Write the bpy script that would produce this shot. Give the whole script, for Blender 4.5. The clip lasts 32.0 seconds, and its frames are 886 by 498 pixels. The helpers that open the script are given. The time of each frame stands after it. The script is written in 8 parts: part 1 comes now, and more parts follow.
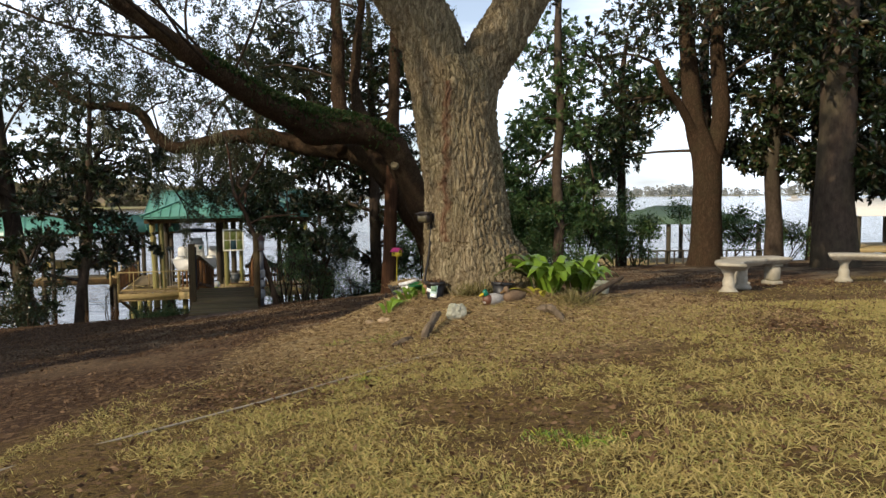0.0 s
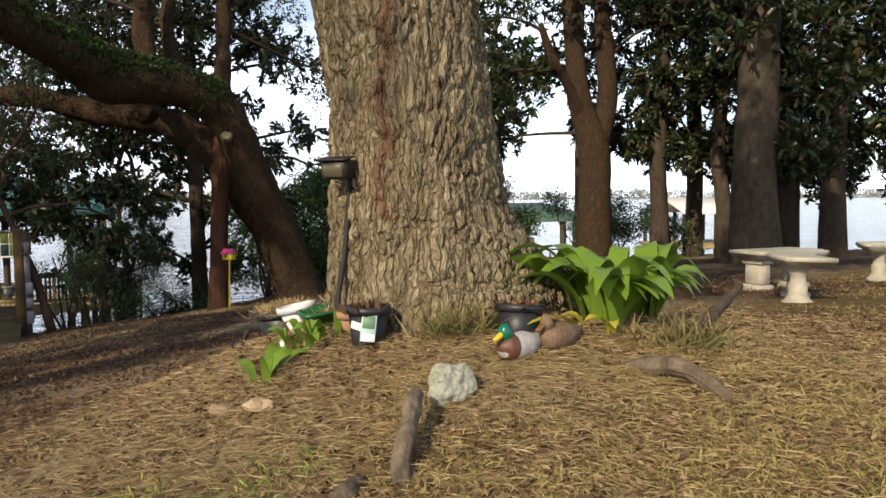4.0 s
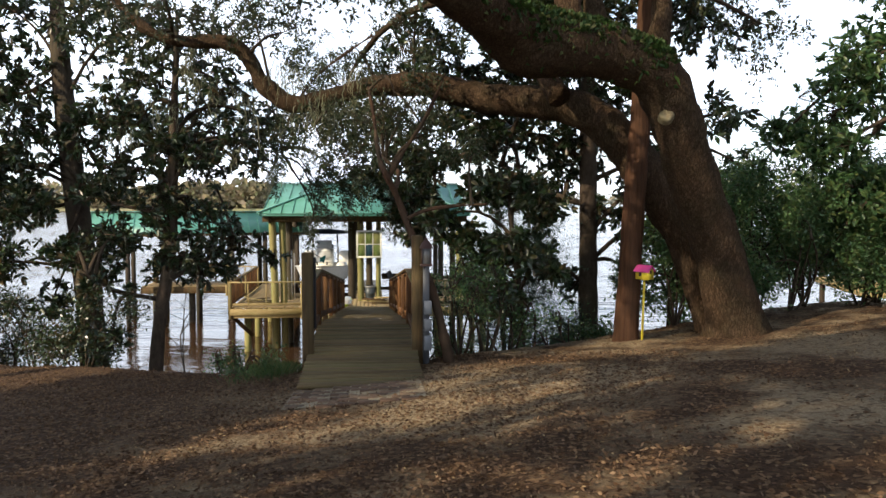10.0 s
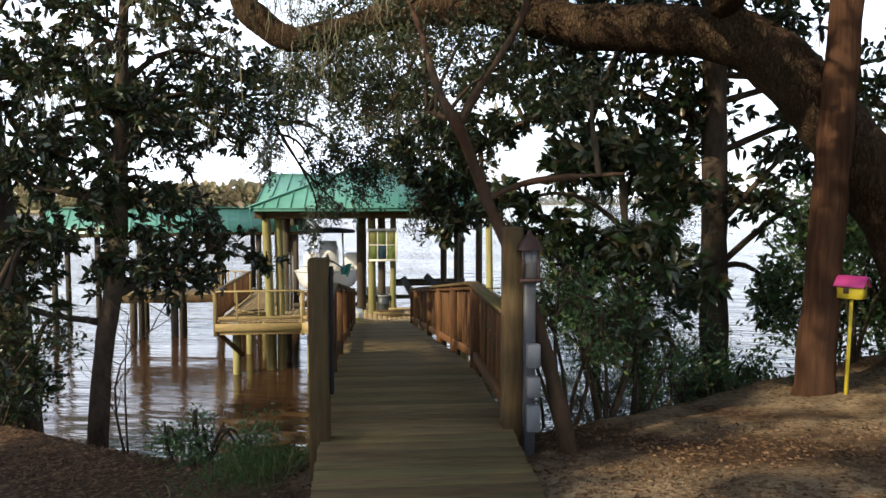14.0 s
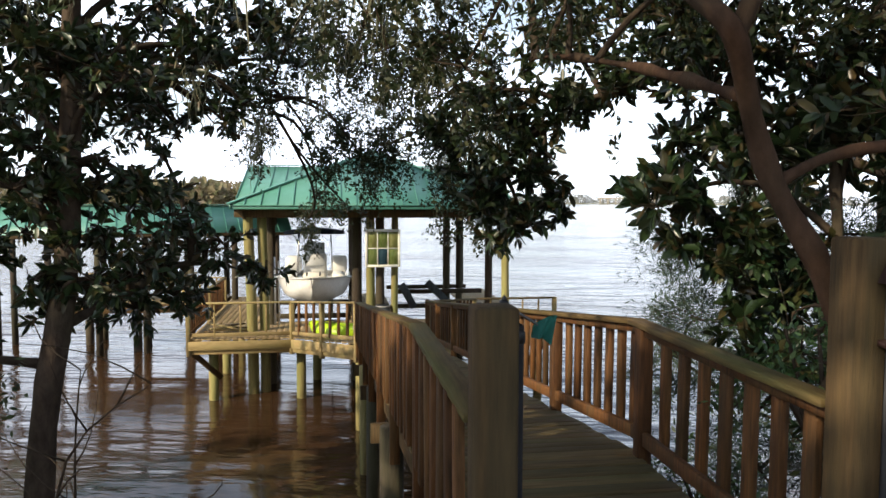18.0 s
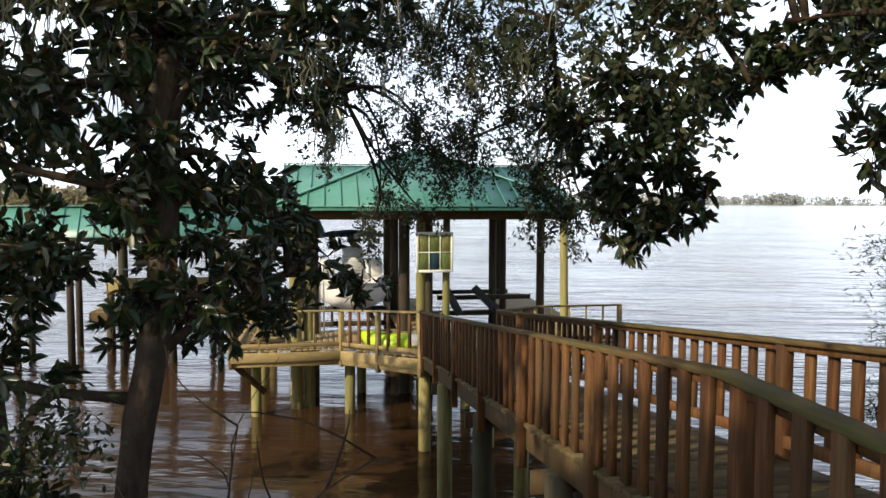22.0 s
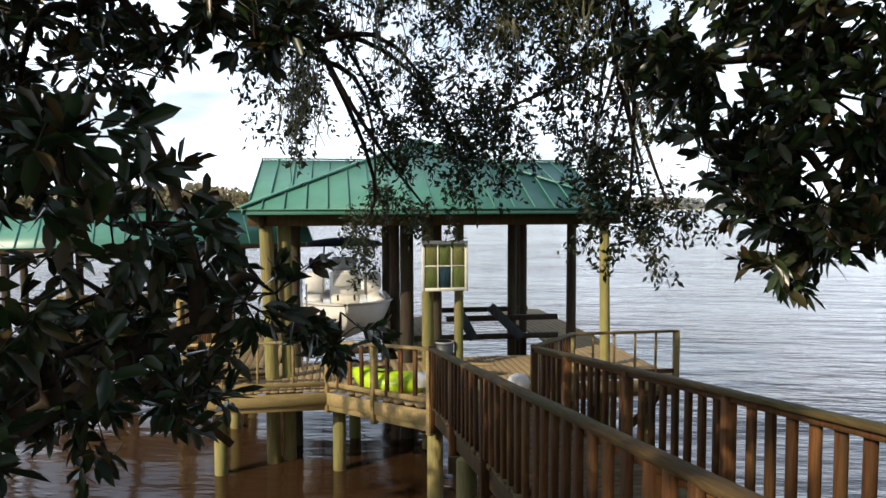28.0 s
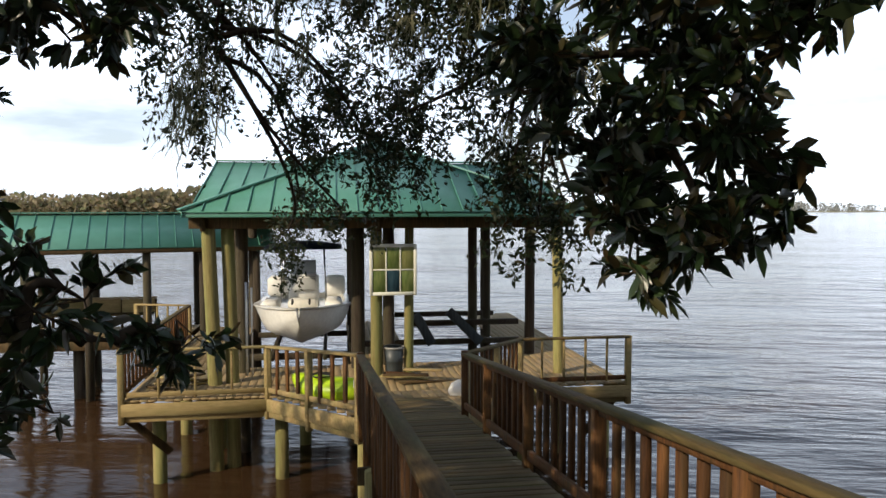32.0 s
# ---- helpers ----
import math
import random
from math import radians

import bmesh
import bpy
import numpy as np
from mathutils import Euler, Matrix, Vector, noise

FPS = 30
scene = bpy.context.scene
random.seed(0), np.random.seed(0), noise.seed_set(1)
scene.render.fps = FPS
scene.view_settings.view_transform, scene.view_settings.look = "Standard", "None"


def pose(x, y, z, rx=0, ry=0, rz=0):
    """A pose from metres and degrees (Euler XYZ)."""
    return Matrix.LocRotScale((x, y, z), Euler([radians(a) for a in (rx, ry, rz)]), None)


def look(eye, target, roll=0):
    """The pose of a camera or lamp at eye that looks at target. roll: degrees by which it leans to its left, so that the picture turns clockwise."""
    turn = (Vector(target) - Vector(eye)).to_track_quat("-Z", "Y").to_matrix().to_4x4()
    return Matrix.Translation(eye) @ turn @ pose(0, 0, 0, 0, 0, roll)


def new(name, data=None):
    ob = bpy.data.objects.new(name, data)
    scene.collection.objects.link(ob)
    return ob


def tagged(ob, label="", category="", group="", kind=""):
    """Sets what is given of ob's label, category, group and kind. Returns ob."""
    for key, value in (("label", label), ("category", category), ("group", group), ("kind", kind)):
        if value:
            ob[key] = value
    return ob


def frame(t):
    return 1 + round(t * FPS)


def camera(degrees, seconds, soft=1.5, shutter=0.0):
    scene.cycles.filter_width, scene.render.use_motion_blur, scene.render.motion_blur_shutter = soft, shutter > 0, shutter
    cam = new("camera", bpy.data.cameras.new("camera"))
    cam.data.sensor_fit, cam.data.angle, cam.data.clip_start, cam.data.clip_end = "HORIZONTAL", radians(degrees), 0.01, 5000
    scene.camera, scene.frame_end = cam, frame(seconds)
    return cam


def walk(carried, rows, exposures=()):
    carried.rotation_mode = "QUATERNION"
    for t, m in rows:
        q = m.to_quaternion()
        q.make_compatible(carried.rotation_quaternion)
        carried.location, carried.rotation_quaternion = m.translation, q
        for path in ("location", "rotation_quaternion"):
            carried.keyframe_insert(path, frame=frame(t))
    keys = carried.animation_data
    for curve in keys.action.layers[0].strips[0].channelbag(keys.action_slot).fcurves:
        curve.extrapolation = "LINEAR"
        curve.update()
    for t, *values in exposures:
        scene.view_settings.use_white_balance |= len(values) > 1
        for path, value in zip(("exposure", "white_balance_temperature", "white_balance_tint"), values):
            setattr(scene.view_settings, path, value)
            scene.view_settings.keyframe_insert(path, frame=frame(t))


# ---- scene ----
cam = camera(62.4, 32.0)
METRES, EYE, TILT, LEAN, TURN = 24.5, 5.7, 2.2, 0.0, 0.0
ROWS = [
    (0.0, 0.0, 0.0, 0.0, -0.05, -6.42, 0.45),
    (0.5, -0.0045, 0.0268, -0.0059, -0.02, -6.34, 0.39),
    (1.0, -0.0083, 0.0525, -0.0086, -0.84, -6.31, 0.36),
    (1.5, -0.0116, 0.0766, -0.0109, -3.06, -6.31, 0.31),
    (2.0, -0.0141, 0.0979, -0.0131, -4.18, -6.28, 0.25),
    (2.5, -0.0156, 0.1181, -0.0154, -7.18, -6.26, 0.1),
    (4.5, -0.0294, 0.1847, -0.0241, -14.31, -6.18, -0.22),
    (5.0, -0.0385, 0.1987, -0.0254, -14.03, -6.17, -0.22),
    (5.5, -0.047, 0.2123, -0.0265, -10.61, -6.16, -0.18),
    (6.0, -0.0519, 0.2252, -0.0265, -5.08, -6.17, 0.0),
    (6.5, -0.0565, 0.237, -0.0267, 2.28, -6.08, 0.1),
    (7.0, -0.0616, 0.2471, -0.0269, 7.04, -6.03, 0.11),
    (7.5, -0.0679, 0.255, -0.0272, 8.48, -6.01, 0.14),
    (8.0, -0.0742, 0.263, -0.0279, 9.88, -5.93, 0.17),
    (8.5, -0.079, 0.2704, -0.028, 9.95, -5.91, 0.2),
    (9.0, -0.0851, 0.2807, -0.0274, 9.9, -5.93, 0.2),
    (9.5, -0.0925, 0.296, -0.0268, 9.82, -5.97, 0.23),
    (10.0, -0.0995, 0.3157, -0.0286, 9.81, -5.93, 0.26),
    (10.5, -0.1074, 0.3373, -0.0306, 9.76, -5.87, 0.29),
    (11.0, -0.1154, 0.3605, -0.0325, 9.79, -5.84, 0.33),
    (11.5, -0.1242, 0.3828, -0.0384, 9.73, -5.87, 0.34),
    (12.0, -0.1324, 0.4038, -0.0416, 9.71, -5.89, 0.37),
    (12.5, -0.1393, 0.426, -0.0438, 9.62, -5.9, 0.45),
    (13.0, -0.1449, 0.4488, -0.0462, 9.63, -5.78, 0.38),
    (13.5, -0.1542, 0.4676, -0.0467, 9.68, -5.8, 0.38),
    (14.0, -0.1658, 0.4831, -0.0464, 9.64, -5.83, 0.38),
    (14.5, -0.1785, 0.4972, -0.0471, 9.33, -5.9, 0.41),
    (16.5, -0.2202, 0.5527, -0.0507, 6.93, -5.94, 0.15),
    (17.0, -0.2256, 0.5666, -0.0512, 6.96, -5.96, 0.11),
    (17.5, -0.2304, 0.5787, -0.0523, 6.85, -5.93, 0.14),
    (18.0, -0.2341, 0.5909, -0.0528, 6.84, -5.92, 0.1),
    (18.5, -0.2363, 0.6019, -0.0526, 6.85, -6.0, 0.16),
    (19.0, -0.2381, 0.6115, -0.0529, 6.73, -6.03, 0.32),
    (19.5, -0.2384, 0.6201, -0.0531, 6.67, -6.04, 0.3),
    (20.0, -0.2377, 0.6289, -0.0531, 6.71, -6.02, 0.22),
    (20.5, -0.2431, 0.6367, -0.0534, 6.72, -5.89, 0.14),
    (21.0, -0.2586, 0.6404, -0.0549, 6.73, -5.94, 0.04),
    (21.5, -0.2801, 0.6392, -0.055, 6.71, -5.91, -0.0),
    (22.0, -0.3012, 0.6352, -0.0545, 6.45, -5.88, 0.12),
    (22.5, -0.3057, 0.6302, -0.0546, 6.49, -5.83, 0.02),
    (23.0, -0.3069, 0.6243, -0.0552, 6.52, -5.77, 0.04),
    (23.5, -0.3081, 0.6223, -0.0548, 6.51, -5.73, 0.06),
    (24.0, -0.3108, 0.6285, -0.0548, 6.46, -5.7, 0.16),
    (24.5, -0.3147, 0.6424, -0.0546, 6.32, -5.55, 0.25),
    (25.0, -0.3182, 0.6615, -0.0555, 6.25, -5.47, 0.28),
    (25.5, -0.3211, 0.6827, -0.0595, 6.22, -5.5, 0.31),
    (27.5, -0.3241, 0.7617, -0.0639, 6.64, -5.47, 0.5),
    (28.0, -0.3267, 0.777, -0.0629, 6.46, -5.49, 0.38),
    (28.5, -0.3293, 0.7883, -0.0633, 6.33, -5.46, 0.21),
    (29.0, -0.3304, 0.7939, -0.0636, 6.26, -5.44, 0.58),
    (29.5, -0.3295, 0.7987, -0.0637, 6.06, -5.34, 1.04),
    (30.0, -0.3246, 0.801, -0.0639, 6.18, -5.31, 0.94),
    (30.5, -0.3145, 0.7999, -0.0646, 6.53, -5.16, 0.96),
    (31.0, -0.3049, 0.8021, -0.0614, 6.67, -5.5, 0.81),
    (31.5, -0.2945, 0.7993, -0.0613, 6.63, -5.43, 0.73),
    (32.0, -0.2852, 0.7931, -0.0639, 6.68, -5.25, 0.33),
]
walk(cam, [(t, pose(0, 0, EYE, TILT, LEAN, TURN) @ pose(METRES * x, METRES * y, METRES * z, 90 + pitch, roll, yaw)) for t, x, y, z, yaw, pitch, roll in ROWS],
     exposures=((0.0, 0.0), (3.0, 0.15), (5.0, 0.35), (7.0, 0.5), (9.0, 0.6), (13.0, 0.65), (17.0, 0.58), (20.0, 0.42), (25.0, 0.3), (29.0, 0.12), (31.0, 0.05), (32.0, 0.0)))

# ---- light ----
SUN_AZ, SUN_EL = radians(223), radians(31)
world = bpy.data.worlds.new("world")
scene.world = world
world.use_nodes = True
wn = world.node_tree.nodes
wl = world.node_tree.links
sky = wn.new("ShaderNodeTexSky")
sky.sky_type = "NISHITA"
sky.sun_disc = False
sky.sun_elevation, sky.sun_rotation = SUN_EL, SUN_AZ
sky.air_density, sky.dust_density, sky.ozone_density = 1.0, 1.2, 1.5
# thin high cloud whitens the sky
cl_co = wn.new("ShaderNodeTexCoord")
cl_map = wn.new("ShaderNodeMapping")
cl_map.inputs["Scale"].default_value = (1.2, 1.2, 5.0)
cl_n = wn.new("ShaderNodeTexNoise")
cl_n.inputs["Scale"].default_value, cl_n.inputs["Detail"].default_value = 2.2, 6
cl_r = wn.new("ShaderNodeValToRGB")
cl_r.color_ramp.elements[0].position, cl_r.color_ramp.elements[1].position = 0.38, 0.62
cl_r.color_ramp.elements[0].color = (0.28, 0.28, 0.28, 1)
cl_r.color_ramp.elements[1].color = (1, 1, 1, 1)
cl_mix = wn.new("ShaderNodeMixRGB")
cl_mix.inputs[2].default_value = (14.6, 15.9, 18.2, 1)
wl.new(cl_co.outputs["Generated"], cl_map.inputs[0])
wl.new(cl_map.outputs[0], cl_n.inputs["Vector"])
wl.new(cl_n.outputs[0], cl_r.inputs[0])
cl_sep = wn.new("ShaderNodeSeparateXYZ")
wl.new(cl_co.outputs["Generated"], cl_sep.inputs[0])
cl_thin = wn.new("ShaderNodeMapRange")  # haze and cloud bank low down, clearer overhead
cl_thin.inputs["From Min"].default_value, cl_thin.inputs["From Max"].default_value = 0.12, 0.55
cl_thin.inputs["To Min"].default_value, cl_thin.inputs["To Max"].default_value = 1.0, 0.22
wl.new(cl_sep.outputs[2], cl_thin.inputs[0])
cl_mul = wn.new("ShaderNodeMath")
cl_mul.operation = "MULTIPLY"
wl.new(cl_r.outputs[0], cl_mul.inputs[0])
wl.new(cl_thin.outputs[0], cl_mul.inputs[1])
wl.new(cl_mul.outputs[0], cl_mix.inputs[0])
wl.new(sky.outputs[0], cl_mix.inputs[1])
wl.new(cl_mix.outputs[0], wn["Background"].inputs[0])
wn["Background"].inputs[1].default_value = 0.115
sun = new("sun", bpy.data.lights.new("sun", "SUN"))
sun.data.energy, sun.data.angle, sun.data.color = 4.4, radians(0.6), (1.0, 0.85, 0.63)
to_sun = Vector((math.sin(SUN_AZ) * math.cos(SUN_EL), math.cos(SUN_AZ) * math.cos(SUN_EL), math.sin(SUN_EL)))
sun.matrix_world = look((0, 0, 30), Vector((0, 0, 30)) - to_sun)


# ---- materials ----
def tree_of(name):
    m = bpy.data.materials.new(name)
    m.use_nodes = True
    nt = m.node_tree
    return m, nt.nodes, nt.links, nt.nodes["Principled BSDF"]


def noise_node(n, l, vec, scale, detail=4, rough=0.55):
    t = n.new("ShaderNodeTexNoise")
    t.inputs["Scale"].default_value, t.inputs["Detail"].default_value = scale, detail
    t.inputs["Roughness"].default_value = rough
    l.new(vec, t.inputs["Vector"])
    return t.outputs[0]


def ramp(n, l, fac, a, b, lo=0.3, hi=0.7):
    r = n.new("ShaderNodeValToRGB")
    r.color_ramp.elements[0].position, r.color_ramp.elements[1].position = lo, hi
    r.color_ramp.elements[0].color, r.color_ramp.elements[1].color = (*a, 1), (*b, 1)
    l.new(fac, r.inputs[0])
    return r.outputs[0]


def blend(n, l, fac, a, b):
    m = n.new("ShaderNodeMixRGB")
    for k, x in enumerate((fac, a, b)):
        if hasattr(x, "is_linked"):
            l.new(x, m.inputs[k])
        else:
            m.inputs[k].default_value = (*x, 1) if isinstance(x, tuple) else x
    return m.outputs[0]


def surf(name, c1, c2, c3=None, rough=0.8, scale=6.0, stretch=(1, 1, 1), bump=0.3, fine=45.0, stain=0.5, rand=0.25, metal=0.0, spec=0.3, dist=0.01, coat=0.0):
    """A weathered surface: grain, larger stains, fine relief, and a shade of its own for each piece."""
    m, n, l, p = tree_of(name)
    co = n.new("ShaderNodeTexCoord")
    mp = n.new("ShaderNodeMapping")
    mp.inputs["Scale"].default_value = stretch
    l.new(co.outputs["Object"], mp.inputs[0])
    info = n.new("ShaderNodeObjectInfo")
    off = n.new("ShaderNodeVectorMath")
    off.operation = "MULTIPLY_ADD"
    l.new(info.outputs["Random"], off.inputs[0])
    off.inputs[1].default_value = (37.0, 19.0, 23.0)
    l.new(mp.outputs[0], off.inputs[2])
    vec = off.outputs[0]
    col = ramp(n, l, noise_node(n, l, vec, scale, 6, 0.65), c1, c2)
    if c3:
        col = blend(n, l, ramp(n, l, noise_node(n, l, vec, scale * 0.17, 4), (0, 0, 0), (stain, stain, stain), 0.42, 0.68), col, c3)
    hsv = n.new("ShaderNodeHueSaturation")
    mr = n.new("ShaderNodeMapRange")
    mr.inputs["To Min"].default_value, mr.inputs["To Max"].default_value = 1 - rand, 1 + rand
    l.new(info.outputs["Random"], mr.inputs[0])
    l.new(mr.outputs[0], hsv.inputs["Value"])
    l.new(col, hsv.inputs["Color"])
    l.new(hsv.outputs[0], p.inputs["Base Color"])
    p.inputs["Roughness"].default_value, p.inputs["Metallic"].default_value = rough, metal
    p.inputs["Specular IOR Level"].default_value = spec
    p.inputs["Coat Weight"].default_value = coat
    if bump:
        b = n.new("ShaderNodeBump")
        b.inputs["Strength"].default_value, b.inputs["Distance"].default_value = bump, dist
        l.new(noise_node(n, l, vec, fine, 5, 0.6), b.inputs["Height"])
        l.new(b.outputs[0], p.inputs["Normal"])
    return m


def leafy(name, c1, c2, c3, rough=0.45, thru=0.3, spec=0.4):
    """Leaves that differ one from another, glossy above, with some light coming through them."""
    m, n, l, p = tree_of(name)
    g = n.new("ShaderNodeNewGeometry")
    r = n.new("ShaderNodeValToRGB")
    r.color_ramp.elements[0].color, r.color_ramp.elements[1].color = (*c1, 1), (*c3, 1)
    r.color_ramp.elements[1].position = 0.97
    e = r.color_ramp.elements.new(0.6)
    e.color = (*c2, 1)
    l.new(g.outputs["Random Per Island"], r.inputs[0])
    l.new(r.outputs[0], p.inputs["Base Color"])
    p.inputs["Roughness"].default_value, p.inputs["Specular IOR Level"].default_value = rough, spec
    t = n.new("ShaderNodeBsdfTranslucent")
    l.new(r.outputs[0], t.inputs[0])
    mx = n.new("ShaderNodeMixShader")
    mx.inputs[0].default_value = thru
    l.new(p.outputs[0], mx.inputs[1])
    l.new(t.outputs[0], mx.inputs[2])
    l.new(mx.outputs[0], n["Material Output"].inputs[0])
    return m


def plain(name, c, rough=0.5, metal=0.0, spec=0.4, var=0.08):
    """A smooth made thing with slight soiling."""
    d = tuple(x * (1 - var * 2) for x in c)
    return surf(name, d, c, rough=rough, metal=metal, spec=spec, scale=9, bump=0.05, fine=120, rand=0.04, dist=0.002)


def plated_bark(name, furrow, plate_a, plate_b, lichen, wide, tall, deep, stain=0.4):
    """Bark broken into upright plates by dark furrows, each plate of its own shade and height."""
    m, n, l, p = tree_of(name)
    co = n.new("ShaderNodeTexCoord")
    v = co.outputs["Object"]

    def node(op, *xs):
        k = n.new("ShaderNodeVectorMath" if op.startswith("V") else "ShaderNodeMath")
        k.operation = op.lstrip("V")
        for i, x in enumerate(xs):
            if hasattr(x, "is_linked"):
                l.new(x, k.inputs[i])
            else:
                k.inputs[i].default_value = x
        return k.outputs[0]

    wob = n.new("ShaderNodeTexNoise")
    wob.inputs["Scale"].default_value, wob.inputs["Detail"].default_value = 7.0, 4
    l.new(v, wob.inputs["Vector"])
    bent = node("VMULTIPLY_ADD", wob.outputs["Color"], (0.085, 0.085, 0.2), v)

    def cracks(w, t, kind):
        mp = n.new("ShaderNodeMapping")
        mp.inputs["Scale"].default_value = (1 / w, 1 / w, 1 / t)
        l.new(bent, mp.inputs[0])
        c = n.new("ShaderNodeTexVoronoi")
        c.feature = kind
        c.inputs["Scale"].default_value = 1.0
        l.new(mp.outputs[0], c.inputs["Vector"])
        return c

    def smooth(x, lo, hi):
        r = n.new("ShaderNodeMapRange")
        r.interpolation_type = "SMOOTHSTEP"
        r.inputs["From Min"].default_value, r.inputs["From Max"].default_value = lo, hi
        l.new(x, r.inputs[0])
        return r.outputs[0]

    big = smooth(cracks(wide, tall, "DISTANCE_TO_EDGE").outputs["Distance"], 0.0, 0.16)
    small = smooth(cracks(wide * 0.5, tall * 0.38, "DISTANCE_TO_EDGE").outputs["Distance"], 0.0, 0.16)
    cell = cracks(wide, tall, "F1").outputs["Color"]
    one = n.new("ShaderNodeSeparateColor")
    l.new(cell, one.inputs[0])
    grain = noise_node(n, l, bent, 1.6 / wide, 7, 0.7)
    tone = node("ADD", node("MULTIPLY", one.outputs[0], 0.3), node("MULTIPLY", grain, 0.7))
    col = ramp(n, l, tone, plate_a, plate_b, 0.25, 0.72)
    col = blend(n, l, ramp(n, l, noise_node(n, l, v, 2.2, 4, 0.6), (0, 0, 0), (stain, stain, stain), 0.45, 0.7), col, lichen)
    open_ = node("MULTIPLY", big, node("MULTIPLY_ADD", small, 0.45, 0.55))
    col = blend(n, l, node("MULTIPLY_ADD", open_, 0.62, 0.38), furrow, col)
    l.new(col, p.inputs["Base Color"])
    p.inputs["Roughness"].default_value, p.inputs["Specular IOR Level"].default_value = 0.95, 0.1
    h = node("ADD", node("MULTIPLY", big, node("MULTIPLY_ADD", one.outputs[1], 0.5, 0.6)), node("ADD", node("MULTIPLY", small, 0.3), node("MULTIPLY", grain, 0.45)))
    b = n.new("ShaderNodeBump")
    b.inputs["Strength"].default_value, b.inputs["Distance"].default_value = 1.0, deep
    l.new(h, b.inputs["Height"])
    l.new(b.outputs[0], p.inputs["Normal"])
    return m


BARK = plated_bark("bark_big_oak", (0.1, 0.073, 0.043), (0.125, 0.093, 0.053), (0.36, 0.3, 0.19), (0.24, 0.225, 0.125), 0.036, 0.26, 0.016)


def bared_strip(m):
    """A long wound in the bark, where red wood shows."""
    n, l = m.node_tree.nodes, m.node_tree.links
    p = n["Principled BSDF"]
    hue = p.inputs["Base Color"].links[0].from_socket
    co = n.new("ShaderNodeTexCoord")
    sep = n.new("ShaderNodeSeparateXYZ")
    l.new(co.outputs["Object"], sep.inputs[0])

    def calc(op, a, b=0.0):
        k = n.new("ShaderNodeMath")
        k.operation = op
        for i, x in enumerate((a, b)):
            if isinstance(x, float):
                k.inputs[i].default_value = x
            else:
                l.new(x, k.inputs[i])
        return k.outputs[0]

    wob = noise_node(n, l, co.outputs["Object"], 5.0, 4, 0.7)
    x = calc("ADD", sep.outputs[0], calc("MULTIPLY", calc("SUBTRACT", wob, 0.5), 0.35))
    line = calc("ADD", calc("MULTIPLY", sep.outputs[2], 0.04), -0.44)
    off = calc("ABSOLUTE", calc("SUBTRACT", x, line))
    tall = calc("ABSOLUTE", calc("SUBTRACT", sep.outputs[2], 1.35))
    inside = calc("MULTIPLY", calc("LESS_THAN", tall, 0.85), calc("LESS_THAN", sep.outputs[1], 0.0))
    near = n.new("ShaderNodeMapRange")
    near.inputs["From Min"].default_value, near.inputs["From Max"].default_value = 0.07, 0.015
    l.new(off, near.inputs[0])
    mask = calc("MULTIPLY", calc("MULTIPLY", near.outputs[0], inside), 0.55)
    l.new(blend(n, l, mask, hue, (0.13, 0.042, 0.024)), p.inputs["Base Color"])


bared_strip(BARK)
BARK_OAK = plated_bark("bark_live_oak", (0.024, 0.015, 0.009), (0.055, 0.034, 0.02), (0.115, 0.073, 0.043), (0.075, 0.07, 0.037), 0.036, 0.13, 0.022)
BARK_CEDAR = surf("bark_cedar", (0.035, 0.016, 0.009), (0.105, 0.052, 0.028), (0.075, 0.046, 0.03), scale=22, stretch=(1, 1, 0.06), bump=0.9, fine=40, stain=0.4, rand=0.05, dist=0.02, rough=0.95, spec=0.1)
BARK_DARK = surf("bark_magnolia", (0.0341, 0.0248, 0.0186), (0.093, 0.0682, 0.0496), (0.0744, 0.0744, 0.0434), scale=9, stretch=(1, 1, 0.5), bump=0.7, fine=26, stain=0.4, rand=0.15, dist=0.02, rough=0.95, spec=0.1)
BARK_YOUNG = surf("bark_young_tree", (0.032, 0.018, 0.011), (0.08, 0.045, 0.028), (0.065, 0.058, 0.038), scale=10, stretch=(1, 1, 0.5), bump=0.7, fine=30, stain=0.4, rand=0.1, dist=0.01, rough=0.9, spec=0.1)
TWIG = surf("twig_bark", (0.031, 0.0223, 0.0161), (0.0744, 0.0558, 0.0372), scale=10, bump=0.3, rand=0.1, rough=0.9, spec=0.1)
LEAF_MAG = leafy("leaf_magnolia", (0.018, 0.034, 0.012), (0.03, 0.054, 0.018), (0.068, 0.046, 0.018), rough=0.32, thru=0.16, spec=0.5)
LEAF_OAK = leafy("leaf_live_oak", (0.0186, 0.031, 0.0112), (0.031, 0.0465, 0.0155), (0.0682, 0.062, 0.0217), rough=0.5, thru=0.3)
LEAF_BUSH = leafy("leaf_shrub", (0.045, 0.1, 0.036), (0.078, 0.15, 0.052), (0.15, 0.19, 0.065), rough=0.34, thru=0.4)
LEAF_FERN = leafy("leaf_fern", (0.03, 0.07, 0.015), (0.06, 0.11, 0.025), (0.14, 0.14, 0.05), rough=0.6, thru=0.35)
LEAF_LILY = leafy("leaf_strap", (0.085, 0.165, 0.018), (0.16, 0.26, 0.03), (0.42, 0.4, 0.06), rough=0.28, thru=0.25, spec=0.5)
MOSS = leafy("spanish_moss", (0.17, 0.18, 0.11), (0.25, 0.25, 0.16), (0.32, 0.3, 0.2), rough=0.95, thru=0.5, spec=0.05)
